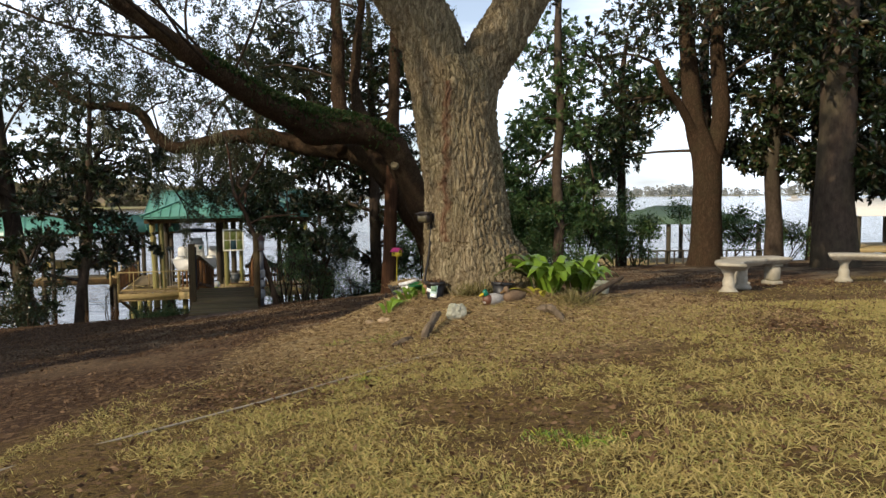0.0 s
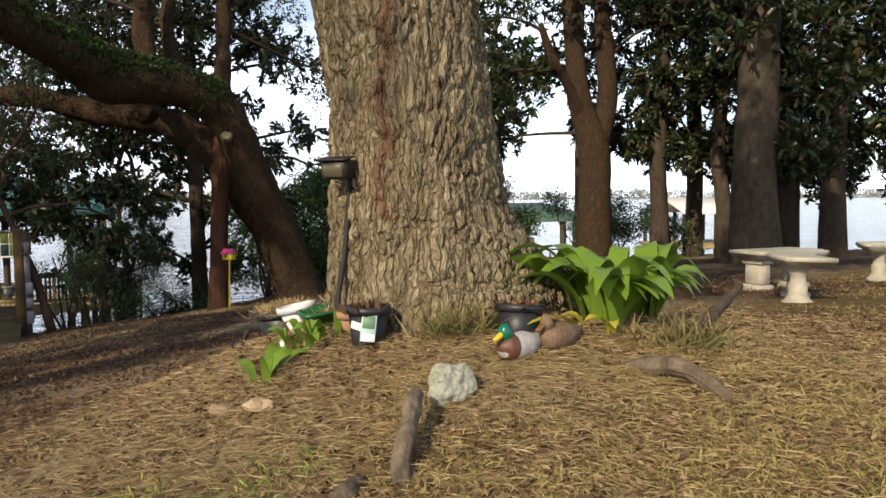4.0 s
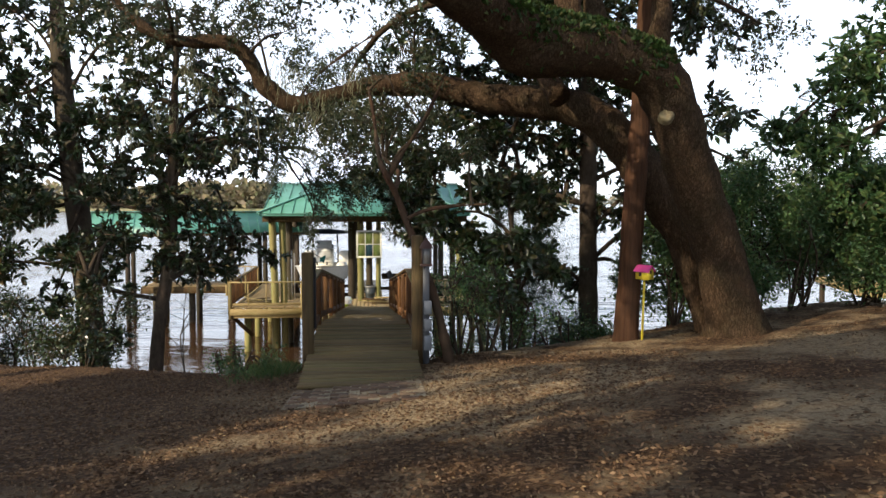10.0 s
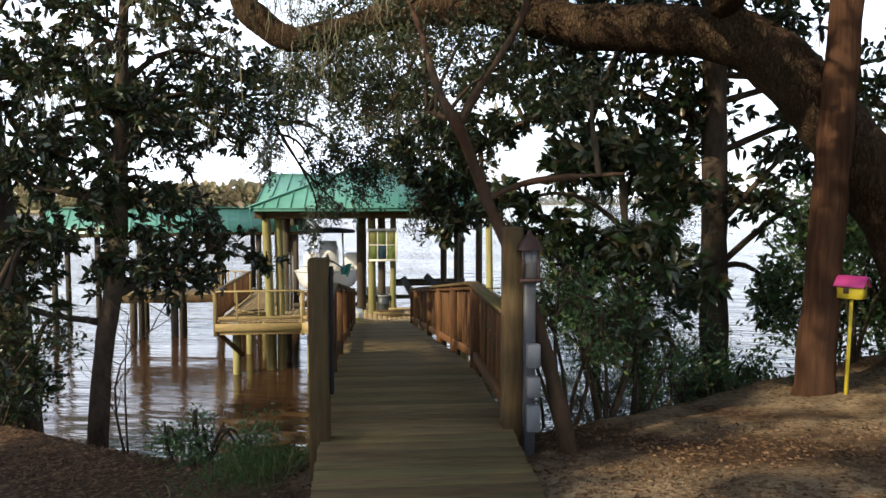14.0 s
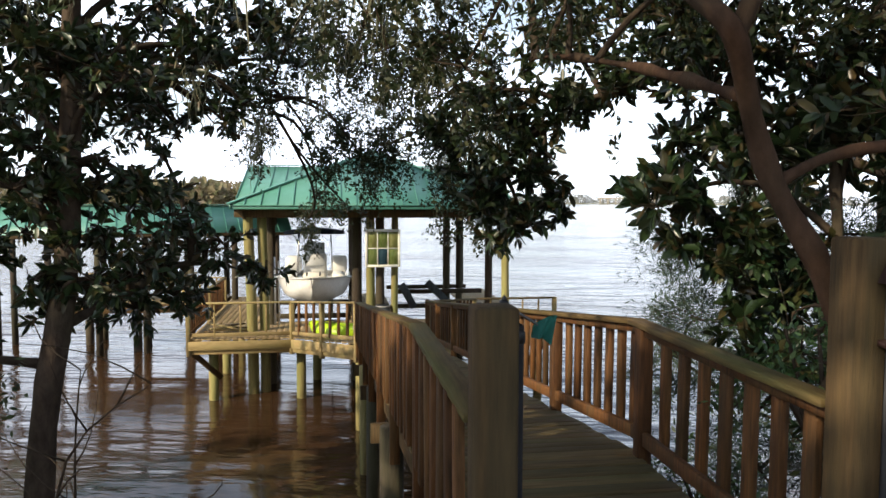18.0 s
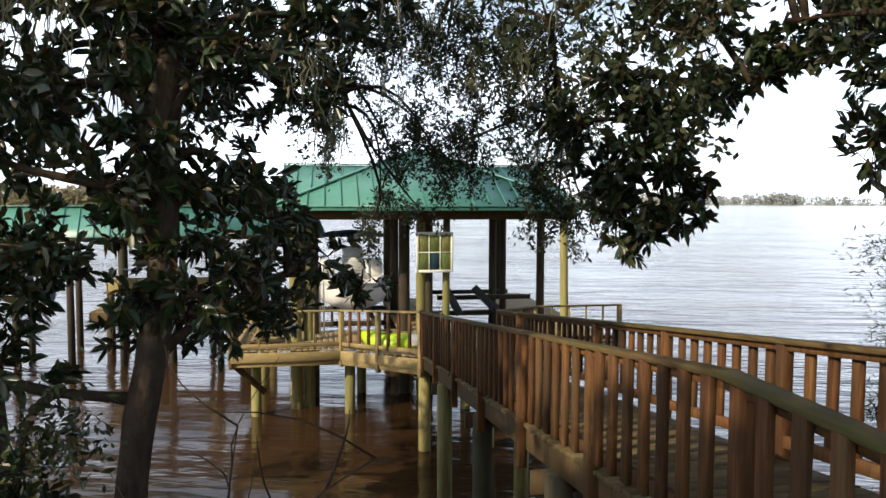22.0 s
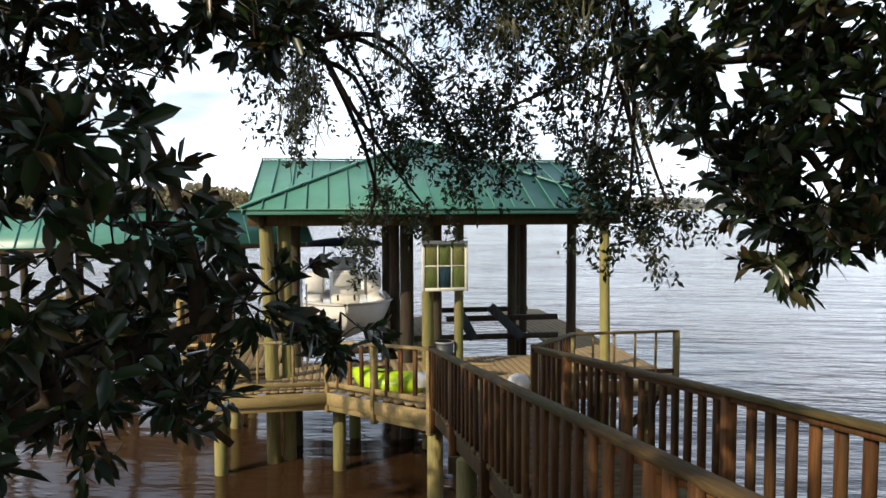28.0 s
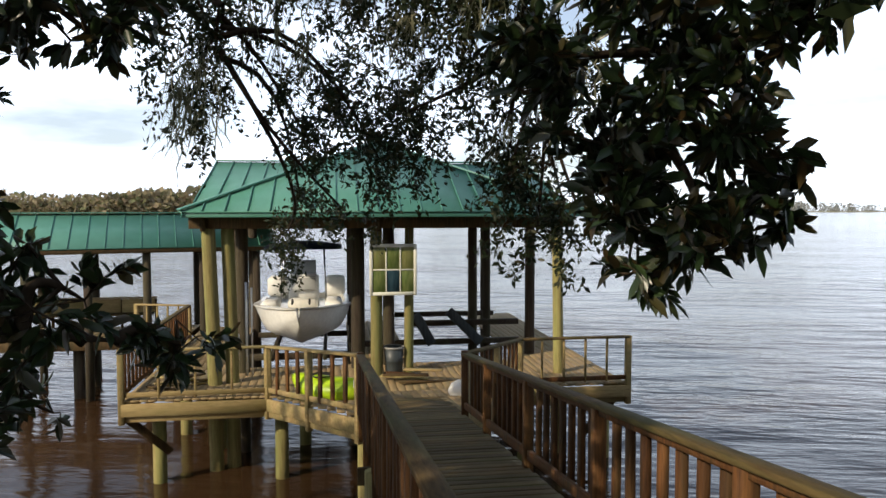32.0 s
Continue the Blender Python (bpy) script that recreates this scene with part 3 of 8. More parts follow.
def build_water():
    xs = np.concatenate([np.linspace(-2600, -40, 20), np.linspace(-40, 40, 60), np.linspace(40, 2600, 20)])
    ys = np.concatenate([np.linspace(10, 80, 60), np.linspace(85, 3000, 40)])
    gx, gy = np.meshgrid(xs, ys)
    co = np.stack([gx.ravel(), gy.ravel(), np.zeros(gx.size)], -1)
    i = np.arange(gx.size).reshape(len(ys), len(xs))
    q = np.stack([i[:-1, :-1], i[:-1, 1:], i[1:, 1:], i[1:, :-1]], -1).reshape(-1, 4)
    m, n, l, p = tree_of("tea_coloured_river_water")
    co_n = n.new("ShaderNodeTexCoord")
    v = co_n.outputs["Object"]
    l.new(ramp(n, l, noise_node(n, l, v, 0.25, 3), (0.03, 0.016, 0.0075), (0.05, 0.027, 0.013)), p.inputs["Base Color"])
    p.inputs["Roughness"].default_value, p.inputs["IOR"].default_value = 0.11, 1.38
    p.inputs["Specular IOR Level"].default_value = 0.7
    mp = n.new("ShaderNodeMapping")
    mp.inputs["Scale"].default_value = (0.42, 1.25, 1)
    mp.inputs["Rotation"].default_value = (0, 0, radians(-14))
    l.new(v, mp.inputs[0])
    b1, b2 = n.new("ShaderNodeBump"), n.new("ShaderNodeBump")
    b1.inputs["Strength"].default_value, b1.inputs["Distance"].default_value = 1.0, 0.24
    b2.inputs["Distance"].default_value = 0.009
    # gusts roughen the river in patches
    gust = n.new("ShaderNodeMapRange")
    gust.inputs["From Min"].default_value, gust.inputs["From Max"].default_value = 0.35, 0.65
    gust.inputs["To Min"].default_value, gust.inputs["To Max"].default_value = 0.45, 1.25
    l.new(noise_node(n, l, mp.outputs[0], 0.09, 3), gust.inputs[0])
    wave = n.new("ShaderNodeMath")
    wave.operation = "MULTIPLY"
    l.new(noise_node(n, l, mp.outputs[0], 0.62, 4, 0.55), wave.inputs[0])
    # lee of the docks and the bank: smooth water there
    far = n.new("ShaderNodeVectorMath")
    far.operation = "DISTANCE"
    far.inputs[1].default_value = (-14.0, 30.0, 0)
    l.new(v, far.inputs[0])
    lee = n.new("ShaderNodeMapRange")
    lee.interpolation_type = "SMOOTHSTEP"
    lee.inputs["From Min"].default_value, lee.inputs["From Max"].default_value = 4.5, 10.0
    lee.inputs["To Min"].default_value, lee.inputs["To Max"].default_value = 0.28, 1.0
    l.new(far.outputs["Value"], lee.inputs[0])
    both = n.new("ShaderNodeMath")
    both.operation = "MULTIPLY"
    l.new(gust.outputs[0], both.inputs[0])
    l.new(lee.outputs[0], both.inputs[1])
    l.new(both.outputs[0], wave.inputs[1])
    l.new(lee.outputs[0], b2.inputs["Strength"])
    l.new(wave.outputs[0], b1.inputs["Height"])
    l.new(noise_node(n, l, mp.outputs[0], 4.2, 4, 0.6), b2.inputs["Height"])
    l.new(b1.outputs[0], b2.inputs["Normal"])
    l.new(b2.outputs[0], p.inputs["Normal"])
    single("water", Geo().add(co, q), m, "wide rippled tea-brown river under a bright sky", "river", kind="structure")


build_water()


def far_shore(name, pts, high, rng, material, label, bare=False):
    """A low wooded bank far off: a strip of land with a ragged line of many crowns on it."""
    g = Geo()
    pts = np.array(pts, float)
    seg = 260
    t = np.linspace(0, len(pts) - 1, seg)
    line = np.stack([np.interp(t, np.arange(len(pts)), pts[:, k]) for k in (0, 1)], -1)
    step = np.linalg.norm(line[1] - line[0])
    for x, y in line:
        for _ in range(3):
            h = high * rng.uniform(0.35, 1.0) * (0.75 + 0.35 * noise.noise((x * 0.012, y * 0.012, 2)))
            r = h * rng.uniform(0.3, 0.55)
            cx, cy = x + rng.normal() * step * 0.7, y + abs(rng.normal()) * high
            k = 70
            u = rng.normal(size=(k, 3))
            u /= np.linalg.norm(u, axis=1)[:, None]
            c = np.array([cx, cy, h * 0.58]) + u * np.array([r, r, h * 0.42])
            g.leaves(c, u + rng.normal(size=(k, 3)) * 0.6, r * 0.42, rng, width=0.9, simple=True)
            g.tube([(cx, cy, 0), (cx, cy, h * 0.7)], [h * 0.02, h * 0.01], 4, caps=False)
            if bare and rng.uniform() < 0.35:
                m = 14
                tip = np.array([cx, cy, h * 1.25]) + rng.normal(size=(m, 3)) * [r * 0.5, r * 0.5, h * 0.14]
                g.sticks(np.repeat([[cx, cy, h * 0.4]], m, 0), tip, h * 0.012, h * 0.003)
    return single(name, g, material, label, "far woods", kind="stuff")


rng = np.random.default_rng(5)
# aerial haze is put into these base colours, greyest for the farthest woods
FAR_WOOD = leafy("winter_wood_painted_haze", (0.16, 0.15, 0.12), (0.22, 0.21, 0.15), (0.25, 0.27, 0.2), rough=1.0, thru=0.1, spec=0)
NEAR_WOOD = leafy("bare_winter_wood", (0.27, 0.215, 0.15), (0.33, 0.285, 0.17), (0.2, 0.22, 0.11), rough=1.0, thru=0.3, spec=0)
PAINTED_HAZE_WOOD = leafy("distant_wood_painted_haze", (0.25, 0.26, 0.26), (0.29, 0.3, 0.28), (0.3, 0.32, 0.28), rough=1.0, thru=0.1, spec=0)
far_shore("far_woods", [(-500, 1500), (0, 1500), (500, 1450), (1400, 1300)], 26, rng, PAINTED_HAZE_WOOD, "line of woods on the far river bank, haze painted into its colour")
far_shore("headland_woods", [(-420, 330), (-250, 345), (-150, 390), (-95, 470)], 17, rng, NEAR_WOOD, "brown winter woods on the near headland across the river", bare=True)


def bank_strip(name, pts, wide, material, label):
    pts = np.array(pts, float)
    g = Geo()
    a, b = pts.copy(), pts + np.array([0, wide])
    vs = np.concatenate([np.c_[a, np.full(len(a), -0.2)], np.c_[a + [0, 2], np.full(len(a), 0.9)], np.c_[b, np.full(len(a), 1.4)]])
    k = len(pts)
    i = np.arange(3 * k).reshape(3, k)
    g.add(vs, np.stack([i[:-1, :-1], i[:-1, 1:], i[1:, 1:], i[1:, :-1]], -1).reshape(-1, 4))
    single(name, g, material, label, "far bank", kind="structure")


MARSH = surf("marsh_grass", (0.2, 0.17, 0.1), (0.3, 0.26, 0.15), (0.22, 0.24, 0.1), scale=0.2, bump=0, rand=0)
bank_strip("far_bank", [(-520, 1488), (0, 1488), (500, 1438), (1420, 1288)], 60, MARSH, "marshy edge of the far river bank")
bank_strip("headland_bank", [(-440, 322), (-250, 337), (-150, 382), (-90, 462)], 40, MARSH, "grassy edge of the headland across the river")


# ---- the walkway over the bank ----
RAIL = 0.89


def bend(s):
    """How far the walkway bows sideways towards its shore end."""
    return 0.065 * (1 - min(1, max(0, s / 12.9)))


def build_walkway():
    root = thing("walkway", m=DOCK, label="brown weathered plank walkway with picket rails, sloping down to the boathouse", category="walkway")
    plank = bevelled("deck_plank", (1.46, 0.135, 0.038), PLANK)
    s, k = -1.5, 0
    rnd = random.Random(3)
    while s < 14.7:
        tilt = math.degrees(math.atan2(ramp_z(s + 0.05) - ramp_z(s - 0.05), 0.1))
        piece("deck_plank", plank, root, pose(0.7 + bend(s) + rnd.uniform(-0.012, 0.012), s, ramp_z(s) - 0.019 + rnd.uniform(-0.003, 0.003), tilt, rnd.uniform(-0.3, 0.3), rnd.uniform(-0.25, 0.25)))
        s += 0.146
    for w in (0.03, 0.7, 1.37):
        g = Geo()
        stops = (-1.5, 2.05, 12.9, 14.7)
        for a, b in zip(stops, stops[1:]):
            g.beam((w + bend(a), a, ramp_z(a) - 0.15), (w + bend(b), b, ramp_z(b) - 0.15), 0.05, 0.22)
        part("stringer", g, POSTWOOD, root)
    picket = bevelled("picket", (0.04, 0.085, 0.78), RAILWOOD)
    post = bevelled("rail_post", (0.09, 0.09, 1.28), RAILWOOD)
    rnd = random.Random(4)
    for w, out, last in ((-0.03, -1, 12.95), (1.43, 1, 12.65)):
        for a, b in ((0.1, 2.05), (2.05, last)):
            g = Geo().beam((w + bend(a), a, ramp_z(a) + RAIL - 0.02), (w + bend(b), b, ramp_z(b) + RAIL - 0.02), 0.115, 0.036)
            part("cap_rail", g, CAPWOOD, root)
            g = Geo().beam((w + bend(a), a, ramp_z(a) + 0.13), (w + bend(b), b, ramp_z(b) + 0.13), 0.045, 0.09)
            part("bottom_rail", g, RAILWOOD, root)
            g = Geo().beam((w + bend(a), a, ramp_z(a) + RAIL - 0.066), (w + bend(b), b, ramp_z(b) + RAIL - 0.066), 0.04, 0.05)
            part("top_rail", g, RAILWOOD, root)
        s = 0.28
        n = 0
        while s < last - 0.1:
            if n % 8 == 7:
                piece("rail_post", post, root, pose(w + bend(s), s, ramp_z(s) + RAIL - 0.68))
            else:
                piece("picket", picket, root, pose(w + bend(s) + out * 0.042, s, ramp_z(s) + 0.08 + 0.39, rnd.uniform(-0.6, 0.6), rnd.uniform(-0.5, 0.5), rnd.uniform(-2, 2)))
            s += 0.232
            n += 1
        piece("rail_post", post, root, pose(w, last, ramp_z(last) + RAIL - 0.62))
    # pilings and their cross beams; the shore-end pilings take the darker colour
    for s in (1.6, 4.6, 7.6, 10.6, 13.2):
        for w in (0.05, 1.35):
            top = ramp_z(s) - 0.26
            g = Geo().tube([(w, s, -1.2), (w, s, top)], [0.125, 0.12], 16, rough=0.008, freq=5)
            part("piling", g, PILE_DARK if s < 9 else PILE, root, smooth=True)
        part("cross_beam", Geo().beam((-0.15, s + 0.13, top - 0.1), (1.55, s + 0.13, top - 0.1), 0.05, 0.2), POSTWOOD, root)
    # the tall square entrance posts
    for w, s, top in ((0.04, -0.125, 4.61), (1.505, 0.0, 4.83)):
        g = Geo().box((0.15, 0.145, top - 2.2), (w, s, (top + 2.2) / 2), bevel=0.01)
        part("entrance_post", g, POSTWOOD, root)
    return root


build_walkway()


def build_bricks():
    root = thing("brick_edging", at=(0, 0, 0), m=DOCK, label="rows of worn brick pavers set in soil before the walkway", category="brick paving")
    mt = surf("worn_brick", (0.085, 0.05, 0.032), (0.17, 0.105, 0.066), (0.13, 0.11, 0.07), scale=14, bump=0.5, rand=0.3, rough=0.95)
    brick = bevelled("brick", (0.194, 0.093, 0.06), mt, 0.006)
    bed = surf("sandy_mortar", (0.2, 0.16, 0.1), (0.36, 0.3, 0.2), (0.1, 0.07, 0.045), scale=16, bump=0.5, stain=0.8, rand=0, rough=0.95)
    gx, gy = np.meshgrid(np.linspace(0.0, 1.44, 22), np.linspace(-2.74, -1.58, 12))
    at = [DOCK @ Vector((a, b, 0)) for a, b in zip(gx.ravel(), gy.ravel())]
    gh = np.array([float(ground_z(q.x, q.y)) for q in at]) + 0.012
    ix = np.arange(gx.size).reshape(12, 22)
    part("mortar_bed", Geo().add(np.stack([gx.ravel(), gy.ravel(), gh], -1), np.stack([ix[:-1, :-1], ix[:-1, 1:], ix[1:, 1:], ix[1:, :-1]], -1).reshape(-1, 4)), bed, root, "pale sandy mortar", smooth=True)
    rnd = random.Random(8)
    for r in range(10):
        for i in range(6):
            if rnd.random() < 0.08 + r * 0.04:
                continue
            w, s = 0.12 + i * 0.212 + (r % 2) * 0.1, -1.66 - r * 0.122
            p = DOCK @ Vector((w, s, 0))
            piece("brick", brick, root, pose(w + rnd.uniform(-0.006, 0.006), s, float(ground_z(p.x, p.y)) - 0.009, rnd.uniform(-1, 1), rnd.uniform(-1, 1), rnd.uniform(-2, 2)))


build_bricks()


# ---- the boathouse deck ----
DZ = 1.62


def build_deck():
    root = thing("boathouse_deck", m=DOCK, label="pale sun-bleached plank deck on round pilings over the river", category="deck")
    rnd = random.Random(11)
    # boards run away from the shore
    plank = {}

    def boards(w0, w1, s0, s1):
        size = round(s1 - s0, 2)
        if size not in plank:
            plank[size] = bevelled("deck_board", (0.135, size, 0.036), PLANK_PALE)
        w = w0 + 0.07
        while w < w1:
            piece("deck_board", plank[size], root, pose(w, (s0 + s1) / 2 + rnd.uniform(-0.015, 0.015), DZ - 0.018 + rnd.uniform(-0.003, 0.003), 0, rnd.uniform(-0.5, 0.5), rnd.uniform(-0.1, 0.1)))
            w += 0.144

    boards(-4.0, 5.1, 15.6, 18.0)
    boards(-4.0, -2.55, 18.01, 23.6)
    boards(3.65, 5.1, 18.01, 25.0)
    boards(-0.05, 1.25, 18.01, 24.0)
    # wedge where the walkway widens
    for w in np.arange(-1.45, 3.0, 0.144):
        lo = 12.95 + 2.65 * (-w / 1.5) if w < 0 else (14.7 if w < 1.42 else 12.65 + 2.95 * (w - 1.42) / 1.55)
        if lo < 15.55:
            me = Geo().box((0.135, 15.6 - lo, 0.036), (0, 0, 0)).mesh("deck_board")
            me.materials.append(PLANK_PALE)
            mid = (lo + 15.6) / 2
            tilt = math.degrees(math.atan2(DZ - ramp_z(lo), 15.6 - lo))
            piece("deck_board", me, root, pose(w, mid, (DZ + ramp_z(lo)) / 2 - 0.02, tilt))
    # skirt beams
    for a, b in (((-4.0, 15.57, DZ - 0.16), (-1.55, 15.57, DZ - 0.16)), ((-1.55, 15.55, DZ - 0.16), (-0.05, 12.97, ramp_z(12.97) - 0.16)), ((1.47, 12.7, ramp_z(12.7) - 0.16), (3.0, 15.55, DZ - 0.16)), ((3.0, 15.57, DZ - 0.16), (5.12, 15.57, DZ - 0.16)), ((-4.03, 15.6, DZ - 0.16), (-4.03, 23.6, DZ - 0.16)), ((5.13, 15.6, DZ - 0.16), (5.13, 25.0, DZ - 0.16)), ((-2.55, 18.04, DZ - 0.2), (3.65, 18.04, DZ - 0.2))):
        part("skirt_beam", Geo().beam(a, b, 0.045, 0.22), BEAM_PALE, root)
        c = Vector((0, 0.06, -0.12))
        part("joist", Geo().beam(Vector(a) + c, Vector(b) + c, 0.045, 0.2), BEAM_PALE, root)
    for w, s in ((-3.5, 16.1), (-3.6, 19.0), (-3.6, 22.5), (-1.35, 16.0), (-2.7, 17.9), (-1.0, 17.9), (1.4, 16.0), (3.2, 16.1), (4.85, 16.2), (4.9, 19.5), (4.9, 23.5), (1.2, 17.9), (0.6, 21)):
        part("piling", Geo().tube([(w, s, -1.2), (w, s, DZ - 0.25)], [0.125, 0.118], 16, rough=0.008, freq=5), PILE, root, smooth=True)
    for w, s, e in ((-3.98, 15.7, -3.3), (4.9, 15.7, 4.4)):
        part("brace", Geo().beam((w, s, DZ - 0.3), (e, s + 0.35, 0.55), 0.05, 0.14), POSTWOOD, root)
    # rails
    picket = bevelled("picket", (0.085, 0.038, 0.8), RAILWOOD)
    slim = bevelled("slim_picket", (0.04, 0.038, 0.84), BEAM_PALE)
    post = bevelled("rail_post", (0.1, 0.1, 1.3), BEAM_PALE)
    runs = [((-4.0, 15.6), (-1.55, 15.6), slim, 0.62, BEAM_PALE), ((-1.55, 15.6), (-0.05, 12.97), picket, 0.36, BEAM_PALE), ((1.45, 12.67), (3.0, 15.6), picket, 0.27, RAILWOOD), ((3.0, 15.6), (5.1, 15.6), slim, 0.42, RAILWOOD), ((-4.0, 15.6), (-4.0, 21.6), picket, 0.25, RAILWOOD), ((-4.0, 21.6), (-5.35, 22.0), slim, 0.27, BEAM_PALE)]
    for (w0, s0), (w1, s1), pk, gap, wood in runs:
        z0, z1 = (ramp_z(s) if s < 15.5 else DZ for s in (s0, s1))
        a, b = Vector((w0, s0, z0)), Vector((w1, s1, z1))
        up = Vector((0, 0, 1))
        part("cap_rail", Geo().beam(a + up * 0.87, b + up * 0.87, 0.12, 0.038), BEAM_PALE if wood is BEAM_PALE else CAPWOOD, root)
        part("bottom_rail", Geo().beam(a + up * 0.1, b + up * 0.1, 0.04, 0.085), wood, root)
        n = max(2, round((b - a).length / gap))
        yaw = math.degrees(math.atan2(s1 - s0, w1 - w0))
        for i in range(1, n):
            p = a.lerp(b, i / n)
            if pk is picket and i == n // 2 and n > 4:
                piece("rail_post", post, root, pose(p.x, p.y, p.z + 0.22, 0, 0, yaw))
                continue
            piece("slim_picket" if pk is slim else "picket", pk, root, pose(p.x, p.y, p.z + 0.45, rnd.uniform(-0.5, 0.5), rnd.uniform(-0.5, 0.5), yaw))
        for p in (a, b):
            piece("rail_post", post, root, pose(p.x, p.y, p.z + 0.24, 0, 0, yaw + 3))


build_deck()


# ---- boathouse posts and roof ----
def roof_sheet(name, parent, material, quad, ribs, thick=0.03, rib=0.02):
    """A slope of standing-seam metal: a thin slab with upright seams from eave to ridge. quad: eave a, eave b, ridge b, ridge a."""
    a, b, c, d = (Vector(q) for q in quad)
    nrm = (b - a).cross(d - a).normalized()
    if nrm.z < 0:
        nrm = -nrm
    t = nrm * thick
    vs = [a, b, c, d, a - t, b - t, c - t, d - t]
    slab = part(name, Geo().add([tuple(v) for v in vs], [(0, 1, 2, 3), (7, 6, 5, 4), (0, 4, 5, 1), (1, 5, 6, 2), (2, 6, 7, 3), (3, 7, 4, 0)]), material, parent)
    eave = (b - a).normalized()
    up = (d - a) - eave * (d - a).dot(eave)
    width = (b - a).length
    da, cb = (d - a).dot(eave), (c - a).dot(eave)
    for i in range(ribs + 1):
        x = width * i / ribs
        k = 1.0
        if da > 1e-3 and x < da:
            k = x / da
        if width - cb > 1e-3 and x > cb:
            k = min(k, (width - x) / (width - cb))
        if k > 0.02:
            p = a + eave * x
            part("seam", Geo().beam(p + nrm * 0.012, p + up * k + nrm * 0.012, rib, 0.03, 0.003), material, slab)


def build_boathouse():
    root = thing("boathouse", m=DOCK, label="open boathouse with green metal roofs on round wooden posts", category="boathouse")
    # posts behind the front row take the darker piling colour
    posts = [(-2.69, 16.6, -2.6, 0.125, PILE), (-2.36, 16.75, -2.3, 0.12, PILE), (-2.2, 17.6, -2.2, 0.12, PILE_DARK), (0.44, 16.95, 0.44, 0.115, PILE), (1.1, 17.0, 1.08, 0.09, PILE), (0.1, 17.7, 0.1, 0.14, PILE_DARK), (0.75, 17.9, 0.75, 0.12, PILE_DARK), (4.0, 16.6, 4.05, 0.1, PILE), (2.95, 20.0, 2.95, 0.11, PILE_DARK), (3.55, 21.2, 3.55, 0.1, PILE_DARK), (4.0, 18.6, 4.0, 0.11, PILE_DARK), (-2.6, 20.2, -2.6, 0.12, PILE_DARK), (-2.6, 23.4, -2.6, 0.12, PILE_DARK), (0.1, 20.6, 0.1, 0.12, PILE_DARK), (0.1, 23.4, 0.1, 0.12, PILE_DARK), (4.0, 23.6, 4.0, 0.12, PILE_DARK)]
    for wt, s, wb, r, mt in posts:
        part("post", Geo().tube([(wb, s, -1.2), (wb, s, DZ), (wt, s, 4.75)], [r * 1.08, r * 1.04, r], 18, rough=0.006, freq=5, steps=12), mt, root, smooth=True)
    ez = 4.86
    w0, w1, sf = -3.1, 4.4, 16.1
    peak = (0.62, 19.6, 6.45)
    back = 22.9
    roof_sheet("hip_roof", root, ROOF, ((w0, sf, ez), (w1, sf, ez), (peak[0] + 0.01, peak[1], peak[2]), (peak[0] - 0.01, peak[1], peak[2])), 19)
    roof_sheet("hip_roof", root, ROOF, ((w0, back, ez), (w0, sf, ez), (peak[0], peak[1] - 0.01, peak[2]), (peak[0], peak[1] + 0.01, peak[2])), 16)
    roof_sheet("hip_roof", root, ROOF, ((w1, sf, ez), (w1, back, ez), (peak[0], peak[1] + 0.01, peak[2]), (peak[0], peak[1] - 0.01, peak[2])), 16)
    for c in ((w0, sf), (w1, sf)):
        part("hip_cap", Geo().beam((c[0], c[1], ez + 0.03), (peak[0], peak[1], peak[2] + 0.03), 0.13, 0.03), ROOF, root)
    ridge_s, ridge_z = 20.2, 6.0
    roof_sheet("gable_roof", root, ROOF, ((w0 + 0.06, 17.2, 5.02), (w1 - 0.06, 17.2, 5.02), (w1 - 0.06, ridge_s, ridge_z), (w0 + 0.06, ridge_s, ridge_z)), 19)
    roof_sheet("gable_roof", root, ROOF, ((w1 - 0.06, 24.6, 4.7), (w0 + 0.06, 24.6, 4.7), (w0 + 0.06, ridge_s, ridge_z), (w1 - 0.06, ridge_s, ridge_z)), 19)
    part("ridge_cap", Geo().beam((w0 + 0.04, ridge_s, ridge_z + 0.03), (w1 - 0.04, ridge_s, ridge_z + 0.03), 0.2, 0.03), ROOF, root)
    for a, b in (((w0 + 0.05, sf + 0.05, ez - 0.06), (w1 - 0.05, sf + 0.05, ez - 0.06)), ((w0 + 0.05, sf, ez - 0.06), (w0 + 0.05, 24.5, ez - 0.06)), ((w1 - 0.05, sf, ez - 0.06), (w1 - 0.05, 24.5, ez - 0.06))):
        part("fascia", Geo().beam(a, b, 0.03, 0.1), ROOF, root)
    for a, b in (((-3.0, 16.5, 4.66), (4.3, 16.5, 4.66)), ((-3.0, 17.8, 4.62), (4.3, 17.8, 4.62)), ((-2.75, 16.4, 4.62), (-2.75, 24.3, 4.62)), ((4.0, 16.4, 4.62), (4.0, 24.3, 4.62)), ((0.45, 16.4, 4.6), (0.45, 24.3, 4.6)), ((-3.0, 24.2, 4.6), (4.3, 24.2, 4.6))):
        part("roof_beam", Geo().beam(a, b, 0.09, 0.24), POSTWOOD, root)
    for i in range(12):
        s = 16.9 + i * 0.62
        part("rafter", Geo().beam((-3.0, s, 4.82), (4.3, s, 4.82), 0.04, 0.12), POSTWOOD, root)
